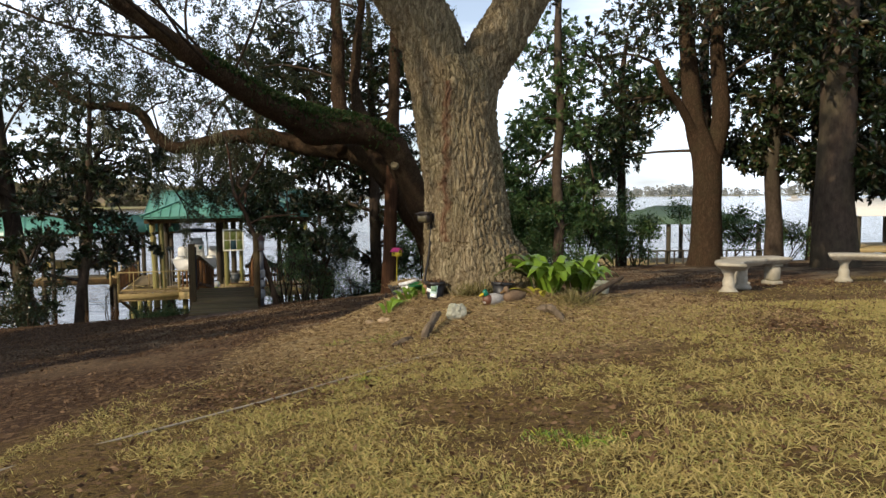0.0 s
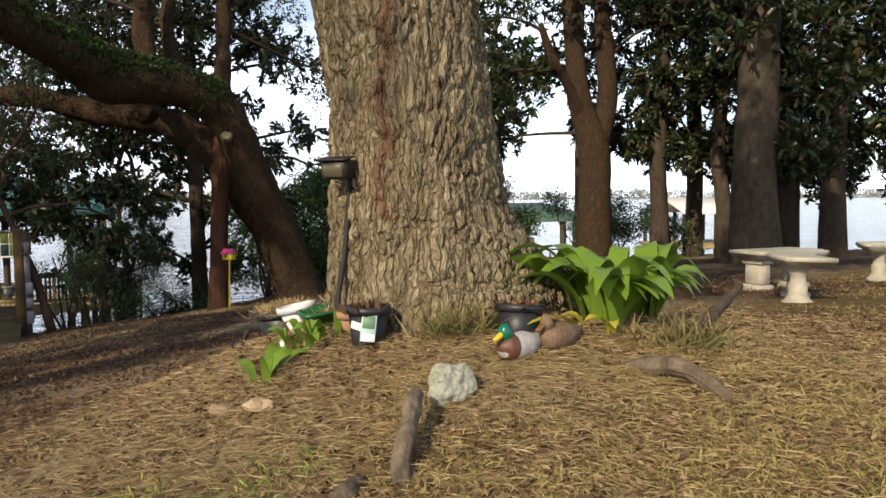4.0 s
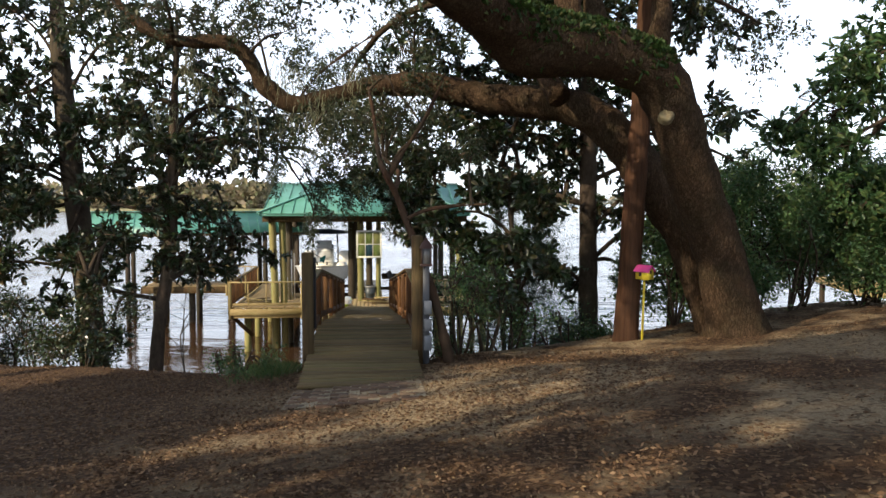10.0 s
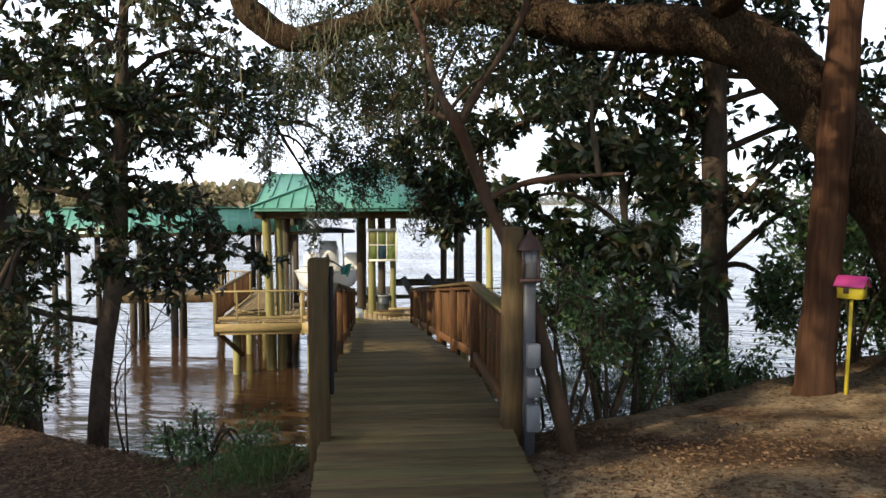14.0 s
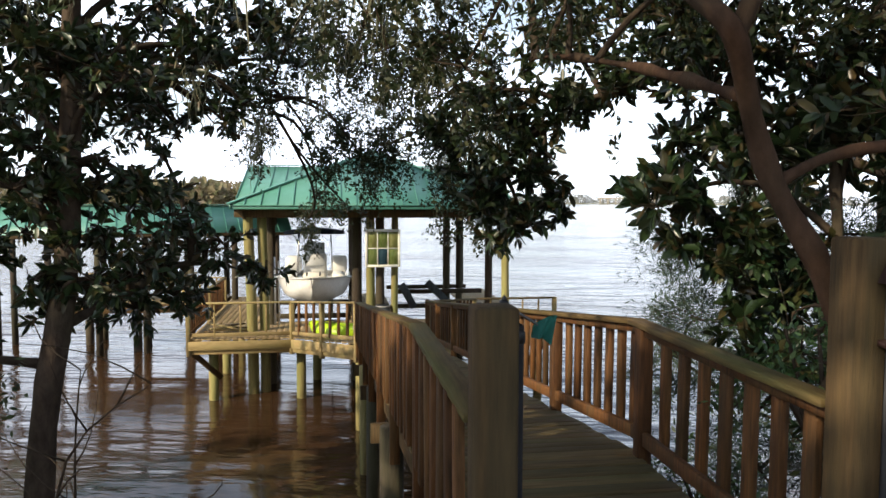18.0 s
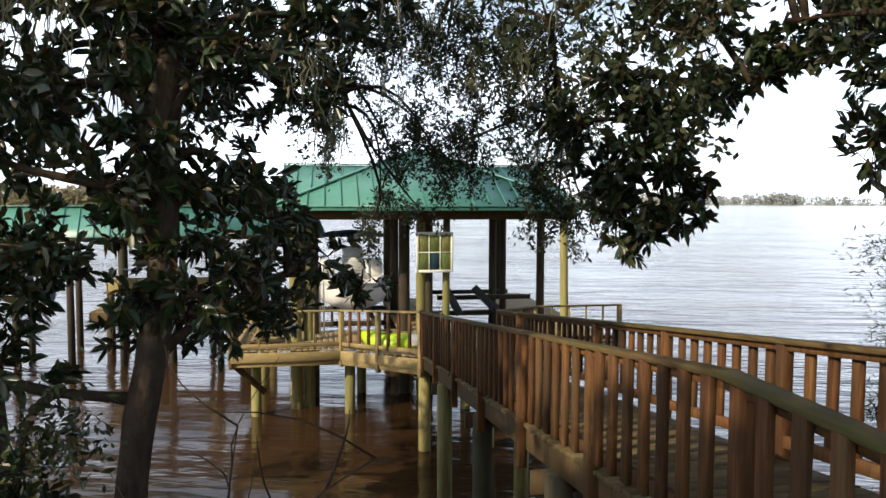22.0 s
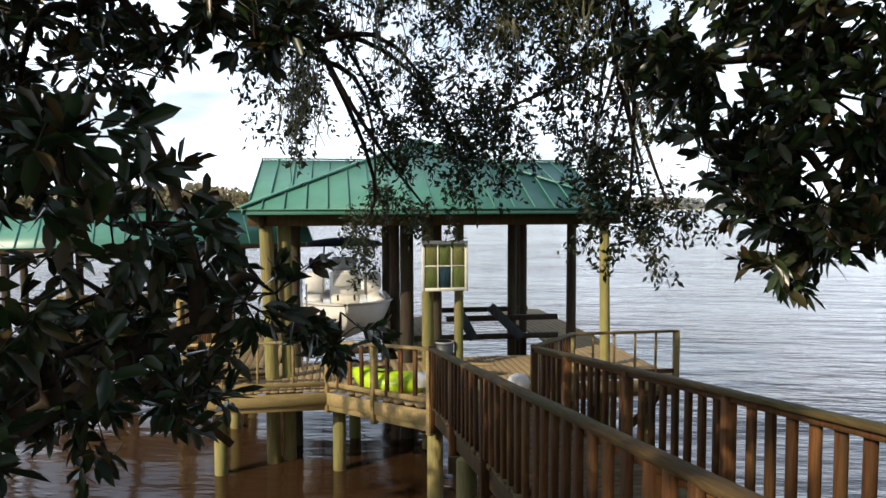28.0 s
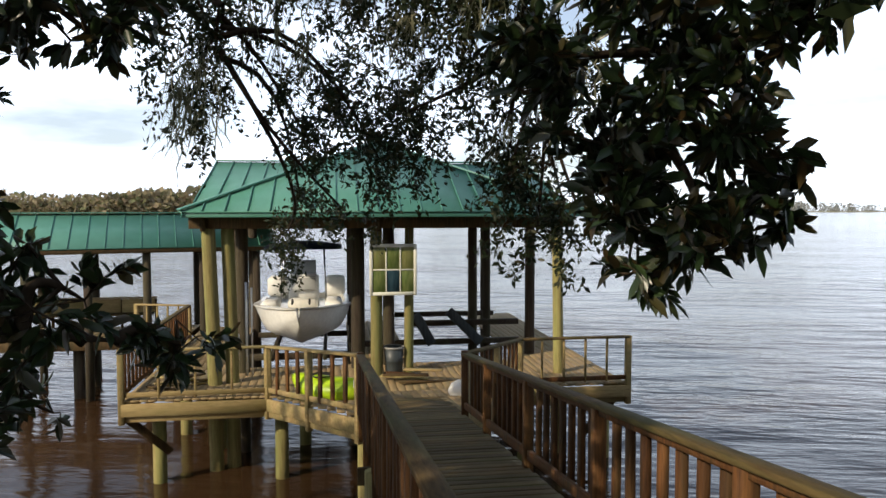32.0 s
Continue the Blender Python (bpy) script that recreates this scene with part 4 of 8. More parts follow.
    # boat lift rails of the empty slip
    for a, b in (((1.25, 19.65, 2.2), (4.0, 19.65, 2.2)), ((1.25, 22.4, 2.02), (4.0, 22.4, 2.02)), ((0.2, 19.6, 1.76), (4.0, 19.6, 1.76))):
        part("lift_beam", Geo().beam(a, b, 0.1, 0.13), PILE_DARK, root)
    slate = surf("slate_grey_timber", (0.035, 0.042, 0.045), (0.085, 0.1, 0.105), scale=7, stretch=(3, 3, 0.5), bump=0.4, rand=0.1, rough=0.85)
    for a, b in (((2.26, 19.35, 2.52), (3.05, 19.5, 1.74)), ((1.48, 19.35, 2.46), (1.88, 19.45, 1.74))):
        part("lift_bunk", Geo().beam(a, b, 0.07, 0.22), slate, root)
    for a, b in (((-2.4, 19.6, 1.52), (0.1, 19.6, 1.52)), ((-2.4, 22.6, 1.52), (0.1, 22.6, 1.52))):
        part("lift_beam", Geo().beam(a, b, 0.1, 0.14), PILE_DARK, root)
    for w in (-1.75, -0.6):
        part("lift_bunk", Geo().beam((w, 18.8, 1.65), (w, 23.6, 1.65), 0.08, 0.16), PILE_DARK, root)
    grey = plain("white_conduit", (0.75, 0.75, 0.72))
    for w, s, z0, z1, r in ((-2.05, 16.9, 1.7, 3.5, 0.025), (-1.95, 16.9, 1.7, 3.4, 0.018), (-2.25, 16.95, 2.0, 2.5, 0.06)):
        part("conduit", Geo().tube([(w, s, z0), (w, s, z1)], [r, r], 10), grey, root, smooth=True)
    return root


build_boathouse()


def build_window():
    wd, hg = 0.92, 1.0
    m = DOCK @ pose(0.755, 16.72, 3.72)
    root = thing("stained_glass_window", m=m, label="old white six-pane sash window with green and blue stained glass, hung from the beam", category="window")
    white = plain("flaking_white_paint", (0.72, 0.72, 0.62), rough=0.7)
    for x in (-wd / 2 + 0.03, wd / 2 - 0.03):
        part("stile", Geo().box((0.06, 0.04, hg), (x, 0, 0)), white, root)
    for z in (-hg / 2 + 0.035, hg / 2 - 0.03):
        part("sash_rail", Geo().box((wd - 0.12, 0.038, 0.065), (0, 0, z)), white, root)
    pane_w, pane_h = (wd - 0.12 - 0.05) / 3, (hg - 0.13 - 0.025) / 2
    for k in (-1, 1):
        part("muntin", Geo().box((0.025, 0.036, hg - 0.13), (k * (pane_w + 0.025) / 2, 0, 0)), white, root)
    part("muntin", Geo().box((wd - 0.125, 0.034, 0.025), (0, 0, 0)), white, root)

    def glass(name, c, c2):
        mt, n, l, p = tree_of(name)
        co = n.new("ShaderNodeTexCoord")
        mp = n.new("ShaderNodeMapping")
        mp.inputs["Scale"].default_value = (3, 1, 0.7)
        l.new(co.outputs["Object"], mp.inputs[0])
        col = ramp(n, l, noise_node(n, l, mp.outputs[0], 5, 4), c, c2)
        l.new(col, p.inputs["Base Color"])
        p.inputs["Roughness"].default_value = 0.2
        t = n.new("ShaderNodeBsdfTranslucent")
        l.new(col, t.inputs[0])
        mx = n.new("ShaderNodeMixShader")
        mx.inputs[0].default_value = 0.6
        l.new(p.outputs[0], mx.inputs[1])
        l.new(t.outputs[0], mx.inputs[2])
        l.new(mx.outputs[0], n["Material Output"].inputs[0])
        return mt

    green, lime, blue = glass("green_glass", (0.16, 0.26, 0.07), (0.36, 0.4, 0.15)), glass("yellow_green_glass", (0.32, 0.36, 0.12), (0.46, 0.44, 0.2)), glass("blue_glass", (0.03, 0.08, 0.12), (0.07, 0.14, 0.17))
    for i in range(3):
        for j in range(2):
            mt = blue if (i, j) == (1, 0) else (lime if (i + j) % 2 == 1 else green)
            part("pane", Geo().box((pane_w, 0.005, pane_h), ((i - 1) * (pane_w + 0.025), 0, (j - 0.5) * (pane_h + 0.025)), bevel=0.001), mt, root)
    for x in (-0.3, 0.3):
        part("hanger", Geo().tube([(x, 0, hg / 2 - 0.01), (x, 0.03, hg / 2 + 0.36)], [0.006, 0.006], 6), plain("hanger_wire", (0.2, 0.2, 0.2), metal=0.8), root)


build_window()


# ---- boat on its lift ----
def build_boat():
    m = DOCK @ pose(-1.13, 18.35, 1.78)
    root = thing("motor_boat", m=m, label="white centre-console motor boat with a navy canopy, raised on a lift", category="boat")
    white = plain("white_gelcoat", (0.8, 0.79, 0.74), rough=0.25, spec=0.5)
    L, n, k = 5.9, 26, 15
    rings = []
    for i in range(n):
        t = i / (n - 1)
        half = 1.18 * min(1, (math.sin(min(1, t / 0.5) * math.pi / 2)) ** 0.62 + 0.02)
        sheer = 0.98 - 0.3 * min(1, t / 0.7)
        keel = 0.62 * (1 - min(1, t / 0.28)) ** 2
        chine = keel + (0.32 - 0.12 * t) * (1 - 0.3 * (1 - min(1, t / 0.3)))
        row = []
        for j in range(k):
            u = j / (k - 1) * 2 - 1
            a = abs(u)
            if a < 0.55:
                x, z = a / 0.55 * half * 0.78, keel + (chine - keel) * a / 0.55
            else:
                b = (a - 0.55) / 0.45
                x, z = half * (0.78 + 0.22 * b**0.8), chine + (sheer - chine) * b
            row.append((math.copysign(x, u) if u else 0, t * L, z))
        rings.append(row)
    idx = np.arange(n * k).reshape(n, k)
    hull = Geo().add(np.array(rings).reshape(-1, 3), np.stack([idx[:-1, :-1], idx[1:, :-1], idx[1:, 1:], idx[:-1, 1:]], -1).reshape(-1, 4))
    hull.f.append(np.array([list(idx[-1])]))
    part("hull", hull, white, root, smooth=True)
    # sole and gunwale
    sole = Geo()
    ctr = [np.array([r[0] for r in rings]), np.array([r[-1] for r in rings])]
    a, b = ctr[0].copy(), ctr[1].copy()
    inn_a, inn_b = a * [0.86, 1, 1] + [0, 0.06, 0.03], b * [0.86, 1, 1] + [0, 0.06, 0.03]
    low_a, low_b = a * [0.8, 1, 0] + [0, 0.1, 0.52], b * [0.8, 1, 0] + [0, 0.1, 0.52]
    low_a[:6, 2], low_b[:6, 2] = 0.78, 0.78
    for p, q in ((a + [0, 0, 0.03], inn_a), (inn_a, low_a), (low_a, low_b), (low_b, inn_b), (inn_b, b + [0, 0, 0.03])):
        i = np.arange(n)
        sole.add(np.concatenate([p, q]), np.stack([i[:-1], i[1:], i[1:] + n, i[:-1] + n], -1))
    part("cockpit", sole, white, root)
    for side in (a, b):
        part("rub_rail", Geo().tube(side + [0, 0, 0.0], [0.03] * n, 8), plain("rub_rail_grey", (0.55, 0.55, 0.52)), root, smooth=True)
    part("console", Geo().box((0.75, 0.7, 1.0), (0, 2.9, 1.02), bevel=0.08), white, root)
    part("console_face", Geo().box((0.6, 0.05, 0.35), (0, 2.53, 1.3), pose(0, 0, 0, -20), 0.03), plain("grey_panel", (0.45, 0.46, 0.45)), root)
    part("windscreen", Geo().box((0.62, 0.03, 0.36), (0, 2.75, 1.68), pose(0, 0, 0, -18), 0.03), plain("smoked_screen", (0.4, 0.44, 0.46), rough=0.1), root)
    part("bow_seat", Geo().box((0.7, 0.5, 0.4), (0, 2.2, 0.75), bevel=0.06), plain("cream_vinyl", (0.74, 0.72, 0.64)), root)
    for x in (-0.78, 0.78):
        part("stern_seat", Geo().box((0.55, 0.5, 0.55), (x, 4.9, 1.0), bevel=0.08), plain("cream_cushion", (0.76, 0.75, 0.7)), root)
        part("side_seat", Geo().box((0.4, 1.0, 0.3), (x * 0.95, 2.0, 0.82), bevel=0.06), plain("white_cushion", (0.78, 0.77, 0.72)), root)
    steel = plain("stainless_tube", (0.6, 0.6, 0.6), rough=0.25, metal=0.9)
    for x in (-0.55, 0.55):
        for y in (2.6, 3.5):
            part("canopy_pole", Geo().tube([(x, y, 0.8), (x * 0.92, 3.05 + (y - 3.05) * 0.7, 2.15)], [0.02, 0.02], 8), steel, root, smooth=True)
        part("bow_cleat", Geo().tube([(x * 0.35, 0.95, 0.98), (x * 0.35, 1.1, 1.06), (x * 0.35, 1.25, 0.98)], [0.025] * 3, 8), plain("black_cleat", (0.03, 0.03, 0.03)), root, smooth=True)
    can = Geo()
    gx, gy = np.meshgrid(np.linspace(-0.95, 0.95, 12), np.linspace(2.1, 4.0, 10))
    gz = 2.2 + 0.12 * (1 - (gx / 0.95) ** 2) * (1 - ((gy - 3.05) / 0.95) ** 4)
    i = np.arange(120).reshape(10, 12)
    q = np.stack([i[:-1, :-1], i[:-1, 1:], i[1:, 1:], i[1:, :-1]], -1).reshape(-1, 4)
    top = np.stack([gx.ravel(), gy.ravel(), gz.ravel()], -1)
    can.add(top, q)
    can.add(top - [0, 0, 0.05], q[:, ::-1])
    part("canopy", can, plain("navy_canvas", (0.02, 0.035, 0.07), rough=0.9), root, "dark navy canvas canopy", smooth=True)
    part("outboard_motor", Geo().box((0.4, 0.55, 0.75), (0, 6.15, 1.15), bevel=0.12), plain("outboard_black", (0.03, 0.03, 0.035), rough=0.3), root)
    part("outboard_leg", Geo().box((0.14, 0.3, 0.9), (0, 6.15, 0.4), bevel=0.04), plain("outboard_leg_grey", (0.1, 0.1, 0.11)), root)


build_boat()


def build_kayak():
    m = DOCK @ pose(-0.48, 15.02, DZ + 0.2, 0, 0, 57)
    root = thing("kayak", m=m, label="lime green and white plastic kayak lying on the deck", category="kayak")
    n, k = 24, 14
    rings = []
    for i in range(n):
        t = i / (n - 1) * 2 - 1
        w = 0.31 * max(0.02, 1 - abs(t) ** 2.4)
        rise = 0.16 * abs(t) ** 3
        rings.append([(w * math.cos(a), t * 0.78, rise + (0.2 if math.sin(a) < 0 else 0.24) * math.sin(a) * (1 - abs(t) ** 4 * 0.8)) for a in np.linspace(0, 2 * np.pi, k, endpoint=False)])
    idx = np.arange(n * k).reshape(n, k)
    g = Geo().add(np.array(rings).reshape(-1, 3), np.stack([idx[:-1], np.roll(idx[:-1], -1, 1), np.roll(idx[1:], -1, 1), idx[1:]], -1).reshape(-1, 4))
    part("hull", g, plain("lime_plastic", (0.42, 0.62, 0.02), rough=0.35), root, smooth=True)
    part("seat_well", Geo().turned([(0.17, 0.235), (0.19, 0.26), (0.15, 0.24), (0.02, 0.2)], (0, 0.15, 0), 20), plain("black_plastic", (0.03, 0.03, 0.03)), root, smooth=True)
    part("stern_cap", Geo().turned([(0.02, 0.27), (0.12, 0.24), (0.16, 0.15), (0.13, 0.02)], (0, -0.62, 0), 18), plain("white_plastic", (0.75, 0.75, 0.72)), root, smooth=True)


build_kayak()


def build_deck_clutter():
    # bin between the posts
    b = thing("refuse_bin", m=DOCK @ pose(0.78, 17.0, DZ) @ Matrix.Scale(0.85, 4), label="dark plastic bin standing between the boathouse posts", category="bin")
    part("body", Geo().turned([(0.02, 0), (0.19, 0), (0.23, 0.62), (0.225, 0.62), (0.2, 0.1)], seg=24), plain("dark_bin_plastic", (0.05, 0.06, 0.065), rough=0.45), b, smooth=True)
    part("rim", Geo().turned([(0.23, 0.6), (0.25, 0.61), (0.25, 0.65), (0.225, 0.65)], seg=24), plain("grey_rim", (0.28, 0.28, 0.27)), b, smooth=True)
    bag = Geo()
    bag.turned([(0.02, 0), (0.24, 0.02), (0.27, 0.16), (0.2, 0.3), (0.08, 0.37), (0.02, 0.36)], seg=18, wob=0.12)
    bg = single("white_bag", bag, plain("white_sack", (0.72, 0.71, 0.68), rough=0.7), "white sack leaning at the corner of the rail", "sack", smooth=True)
    bg.matrix_basis = DOCK @ pose(1.74, 14.75, DZ + 0.08) @ Matrix.Scale(0.75, 4)
    rnd = random.Random(2)
    for i in range(5):
        pl = Geo().box((rnd.uniform(0.6, 1.1), 0.13, 0.035), bevel=0.004)
        o = single("loose_board", pl, (POSTWOOD, BEAM_PALE, RAILWOOD)[i % 3], "loose weathered board lying on the deck", "board", group="loose boards on the deck")
        o.matrix_basis = DOCK @ pose(1.0 + rnd.uniform(-0.25, 0.35), 16.25 + rnd.uniform(-0.15, 0.25), DZ + 0.03 + 0.045 * i, rnd.uniform(-4, 4), rnd.uniform(-6, 6), rnd.uniform(-30, 30))
    for i in range(6):
        pl = Geo().box((rnd.uniform(0.5, 0.9), 0.12, 0.03), bevel=0.004)
        o = single("loose_board", pl, (POSTWOOD, BEAM_PALE)[i % 2], "short dark board piled by the deck rail", "board", group="loose boards by the deck rail")
        o.matrix_basis = DOCK @ pose(-3.3 + rnd.uniform(-0.3, 0.3), 16.3 + rnd.uniform(-0.2, 0.3), DZ + 0.02 + 0.04 * i, rnd.uniform(-4, 4), rnd.uniform(-8, 8), rnd.uniform(-50, 50))


build_deck_clutter()


# ---- the long side dock and its roof ----
def build_side_dock():
    root = thing("side_dock", m=DOCK, label="weathered side dock with a long plank-backed bench on dark pilings", category="dock")
    rnd = random.Random(21)
    plank = bevelled("deck_board", (0.14, 1.9, 0.036), PLANK_PALE)
    w = -8.9
    while w < -4.1:
        piece("deck_board", plank, root, pose(w, 23.2, DZ - 0.02, 0, 0, rnd.uniform(-0.2, 0.2)))
        w += 0.15
    for s in (22.25, 24.15):
        part("skirt_beam", Geo().beam((-9.0, s, DZ - 0.18), (-4.1, s, DZ - 0.18), 0.05, 0.28), POSTWOOD, root)
    for w in (-8.85, -6.95, -4.5):
        for s in ((22.6, 23.9) if w > -8 else (23.9,)):
            part("piling", Geo().tube([(w, s, -1.2), (w, s, DZ - 0.2)], [0.14, 0.135], 14, rough=0.008, freq=5), PILE_DARK, root, smooth=True)
    part("bench_seat", Geo().beam((-8.9, 23.55, DZ + 0.42), (-5.3, 23.55, DZ + 0.42), 0.4, 0.04), CAPWOOD, root)
    board = bevelled("back_board", (0.86, 0.03, 0.42), BEAM_PALE)
    for w in np.arange(-8.9, -5.4, 0.9):
        piece("back_board", board, root, pose(w + 0.45, 23.8, DZ + 0.6, -6))
    for w in (-8.9, -8.0, -7.1, -6.2, -5.3):
        part("back_stud", Geo().box((0.06, 0.07, 0.8), (w, 23.85, DZ + 0.4)), POSTWOOD, root)
    for w in (-8.7, -7.1, -5.5):
        part("bench_leg", Geo().box((0.09, 0.36, 0.4), (w, 23.55, DZ + 0.2)), POSTWOOD, root)
    part("back_cap", Geo().beam((-8.95, 23.8, DZ + 0.84), (-5.25, 23.8, DZ + 0.84), 0.1, 0.04), PLANK_PALE, root)


build_side_dock()


def build_side_roof():
    d = Vector((0.88, 0.476, 0)).normalized()
    nrm = Vector((-d.y, d.x, 0))
    a = Vector((-22.14, 34.37, 0))
    root = thing("boat_shelter", at=(0, 0, 0), label="long low boat shelter with a green metal roof on dark posts", category="boat shelter")
    Lg = 9.4
    up = Vector((0, 0, 1))
    e0, e1 = a + up * 3.92, a + d * Lg + up * 3.92
    r0, r1 = a + nrm * 1.7 + up * 4.78, a + d * Lg + nrm * 1.7 + up * 4.78
    f0, f1 = a + nrm * 3.4 + up * 3.92, a + d * Lg + nrm * 3.4 + up * 3.92
    roof_sheet("roof", root, ROOF, (e0, e1, r1, r0), 22)
    roof_sheet("roof", root, ROOF, (f1, f0, r0, r1), 22)
    part("ridge_cap", Geo().beam(r0 + up * 0.03, r1 + up * 0.03, 0.22, 0.03), ROOF, root)
    for p, q in ((e0, e1), (f0, f1)):
        part("fascia", Geo().beam(p + nrm * 0.05 - up * 0.08, q + nrm * 0.05 - up * 0.08, 0.05, 0.12), POSTWOOD, root)
    for i in range(7):
        for k in (0.25, 3.15):
            p = a + d * (0.5 + i * (Lg - 1.0) / 6) + nrm * k
            part("post", Geo().tube([(p.x, p.y, -1), (p.x, p.y, 3.95)], [0.11, 0.1], 12), PILE_DARK, root, smooth=True)


build_side_roof()


# ---- trees ----
def curve(a, b, sag, rng, n=5):
    """A slightly bent way from a to b."""
    a, b = np.array(a, float), np.array(b, float)
    t = np.linspace(0, 1, n)[:, None]
    bend = rng.normal(size=3) * np.linalg.norm(b - a) * 0.08
    return a + (b - a) * t + np.sin(t * np.pi) * (bend + np.array([0, 0, sag]))


def foliage(anchors, lobes, rng, kind, size, wood_r=0.05, more=1.0):
    """Branches from the anchors into each lobe, twigs to its tufts, and the leaves on them. kind: tuft (large leaves in whorls) or spray (small leaves along hanging twigs)."""
    wood, leaf = Geo(), Geo()
    anchors = np.array(anchors, float)
    for lobe in lobes:
        c, r, n = np.array(lobe[:3], float), np.array(lobe[3:6], float), int(lobe[6] * more)
        reach = np.linalg.norm(anchors - c, axis=1) + 0.5 * np.maximum(0, anchors[:, 2] - c[2])
        start = anchors[rng.choice(np.argsort(reach)[:7])]
        wood.tube(curve(start, c, 0.15, rng, 7), np.linspace(wood_r, wood_r * 0.4, 7), 6, caps=False)
        m = max(3, n // 12)
        u = rng.normal(size=(m, 3))
        u /= np.linalg.norm(u, axis=1)[:, None]
        subs = c + u * r * rng.uniform(0.35, 0.8, (m, 1))
        wood.sticks(np.repeat(c[None], m, 0), subs, wood_r * 0.4, wood_r * 0.16)
        u = rng.normal(size=(n, 3))
        u /= np.linalg.norm(u, axis=1)[:, None]
        tips = c + u * r * (rng.uniform(0, 1, (n, 1)) ** 0.45)
        near = subs[np.argmin(((tips[:, None] - subs[None]) ** 2).sum(-1), 1)]
        mid = (near + tips) / 2 + rng.normal(size=(n, 3)) * 0.03
        wood.sticks(near, mid, wood_r * 0.13, wood_r * 0.1)
        wood.sticks(mid, tips, wood_r * 0.1, wood_r * 0.06)
        way = tips - near
        way /= np.linalg.norm(way, axis=1)[:, None] + 1e-6
        if kind == "fine":
            k = 30
            at = np.repeat(tips, k, 0) + rng.normal(size=(n * k, 3)) * size * 1.5
            leaf.leaves(at, np.repeat(way, k, 0) * 0.5 + rng.normal(size=(n * k, 3)) * 0.8, size, rng, width=0.42, simple=True)
        elif kind == "tuft":
            k = 11
            d = np.repeat(way, k, 0) * 0.75 + rng.normal(size=(n * k, 3)) * 0.62 + [0, 0, 0.1]
            at = np.repeat(tips, k, 0) - np.repeat(way, k, 0) * rng.uniform(0, 0.16, (n * k, 1)) * size / 0.15
            leaf.leaves(at, d, size, rng, width=0.4, fold=0.18, droop=0.1)
        elif kind == "feather":
            k = 60
            t = rng.uniform(-0.28, 0.3, (n * k, 1))
            at = np.repeat(tips, k, 0) + np.repeat(way, k, 0) * t + rng.normal(size=(n * k, 3)) * 0.045
            leaf.leaves(at, np.repeat(way, k, 0) + rng.normal(size=(n * k, 3)) * 0.75, size, rng, width=0.16, simple=True)
        else:
            k = 46
            hang = way * 0.5 + [0, 0, -0.75] + rng.normal(size=(n, 3)) * 0.25
            t = rng.uniform(0, 0.5, (n * k, 1))
            at = np.repeat(tips, k, 0) + np.repeat(hang, k, 0) * t + rng.normal(size=(n * k, 3)) * 0.05
            d = rng.normal(size=(n * k, 3)) + np.repeat(hang, k, 0) * 0.5
            leaf.leaves(at, d, size, rng, width=0.42, simple=True)
            wood.sticks(tips, tips + hang * 0.5, wood_r * 0.07, wood_r * 0.03)
    return wood, leaf


def tree(name, label, category, base, stems, lobes, bark, leaf_mat, kind="tuft", size=0.15, seed=1, seg=14, wood_r=0.05, rough=0.02, group="", more=1.05):
    """stems: rows of (part name, points, radii). Lobes hang from the upper parts of the stems."""
    rng = np.random.default_rng(seed)
    base = Vector(base)
    root = thing(name, at=base, label=label, category=category, group=group)
    anchors = []
    for nm, pts, radii in stems:
        g = Geo().tube(pts, radii, seg, rough=rough, freq=4.0, steps=max(10, len(pts) * 6), flute=0.04)
        part(nm, g, bark, root, smooth=True, local=False)
        p = np.array(pts, float)
        u = np.linspace(0, len(p) - 1, 30)
        q = np.stack([np.interp(u, np.arange(len(p)), p[:, k]) for k in range(3)], -1)
        anchors += list(q[8:])
    wood, leaf = foliage(anchors, lobes, rng, kind, size, wood_r, more)
    part("twig_mass", wood, TWIG, root, local=False, kind="stuff")
    part("crown", leaf, leaf_mat, root, local=False, kind="stuff")
    return root


def ball(x, y, z, r, n, flat=0.8):
    return (x, y, z, r, r, r * flat, n)


def hung_moss(name, spots, rng, label, tight=1.0, sway=(0, 0, 0)):
    """Grey strands that hang in beards from twigs and limbs."""
    g = Geo()
    for x, y, z, length, k in spots:
        for _ in range(int(k)):
            p = np.array([x, y, z]) + rng.normal(size=3) * np.array([0.16, 0.16, 0.08]) * tight
            L = length * rng.uniform(0.2, 0.9) ** 1.3
            n = 8
            t = np.linspace(0, 1, n)[:, None]
            drift = (rng.normal(size=3) * [0.12, 0.12, 0] + sway) * L
            line = p + t * [0, 0, -L] + t**2 * drift + np.cumsum(rng.normal(size=(n, 3)) * [0.03, 0.03, 0.015], 0)
            w = rng.uniform(0.003, 0.009) * np.array([1, 1.3, 1, 1.2, 0.9, 0.8, 0.5, 0.1])[:, None]
            a = rng.uniform(0, math.pi)
            side = np.array([math.cos(a), math.sin(a), 0])
            vs = np.concatenate([line + side * w, line - side * w])
            i = np.arange(n - 1)
            g.add(vs, np.stack([i, i + 1, i + 1 + n, i + n], -1))
    return single(name, g, MOSS, label, "spanish moss", kind="stuff")


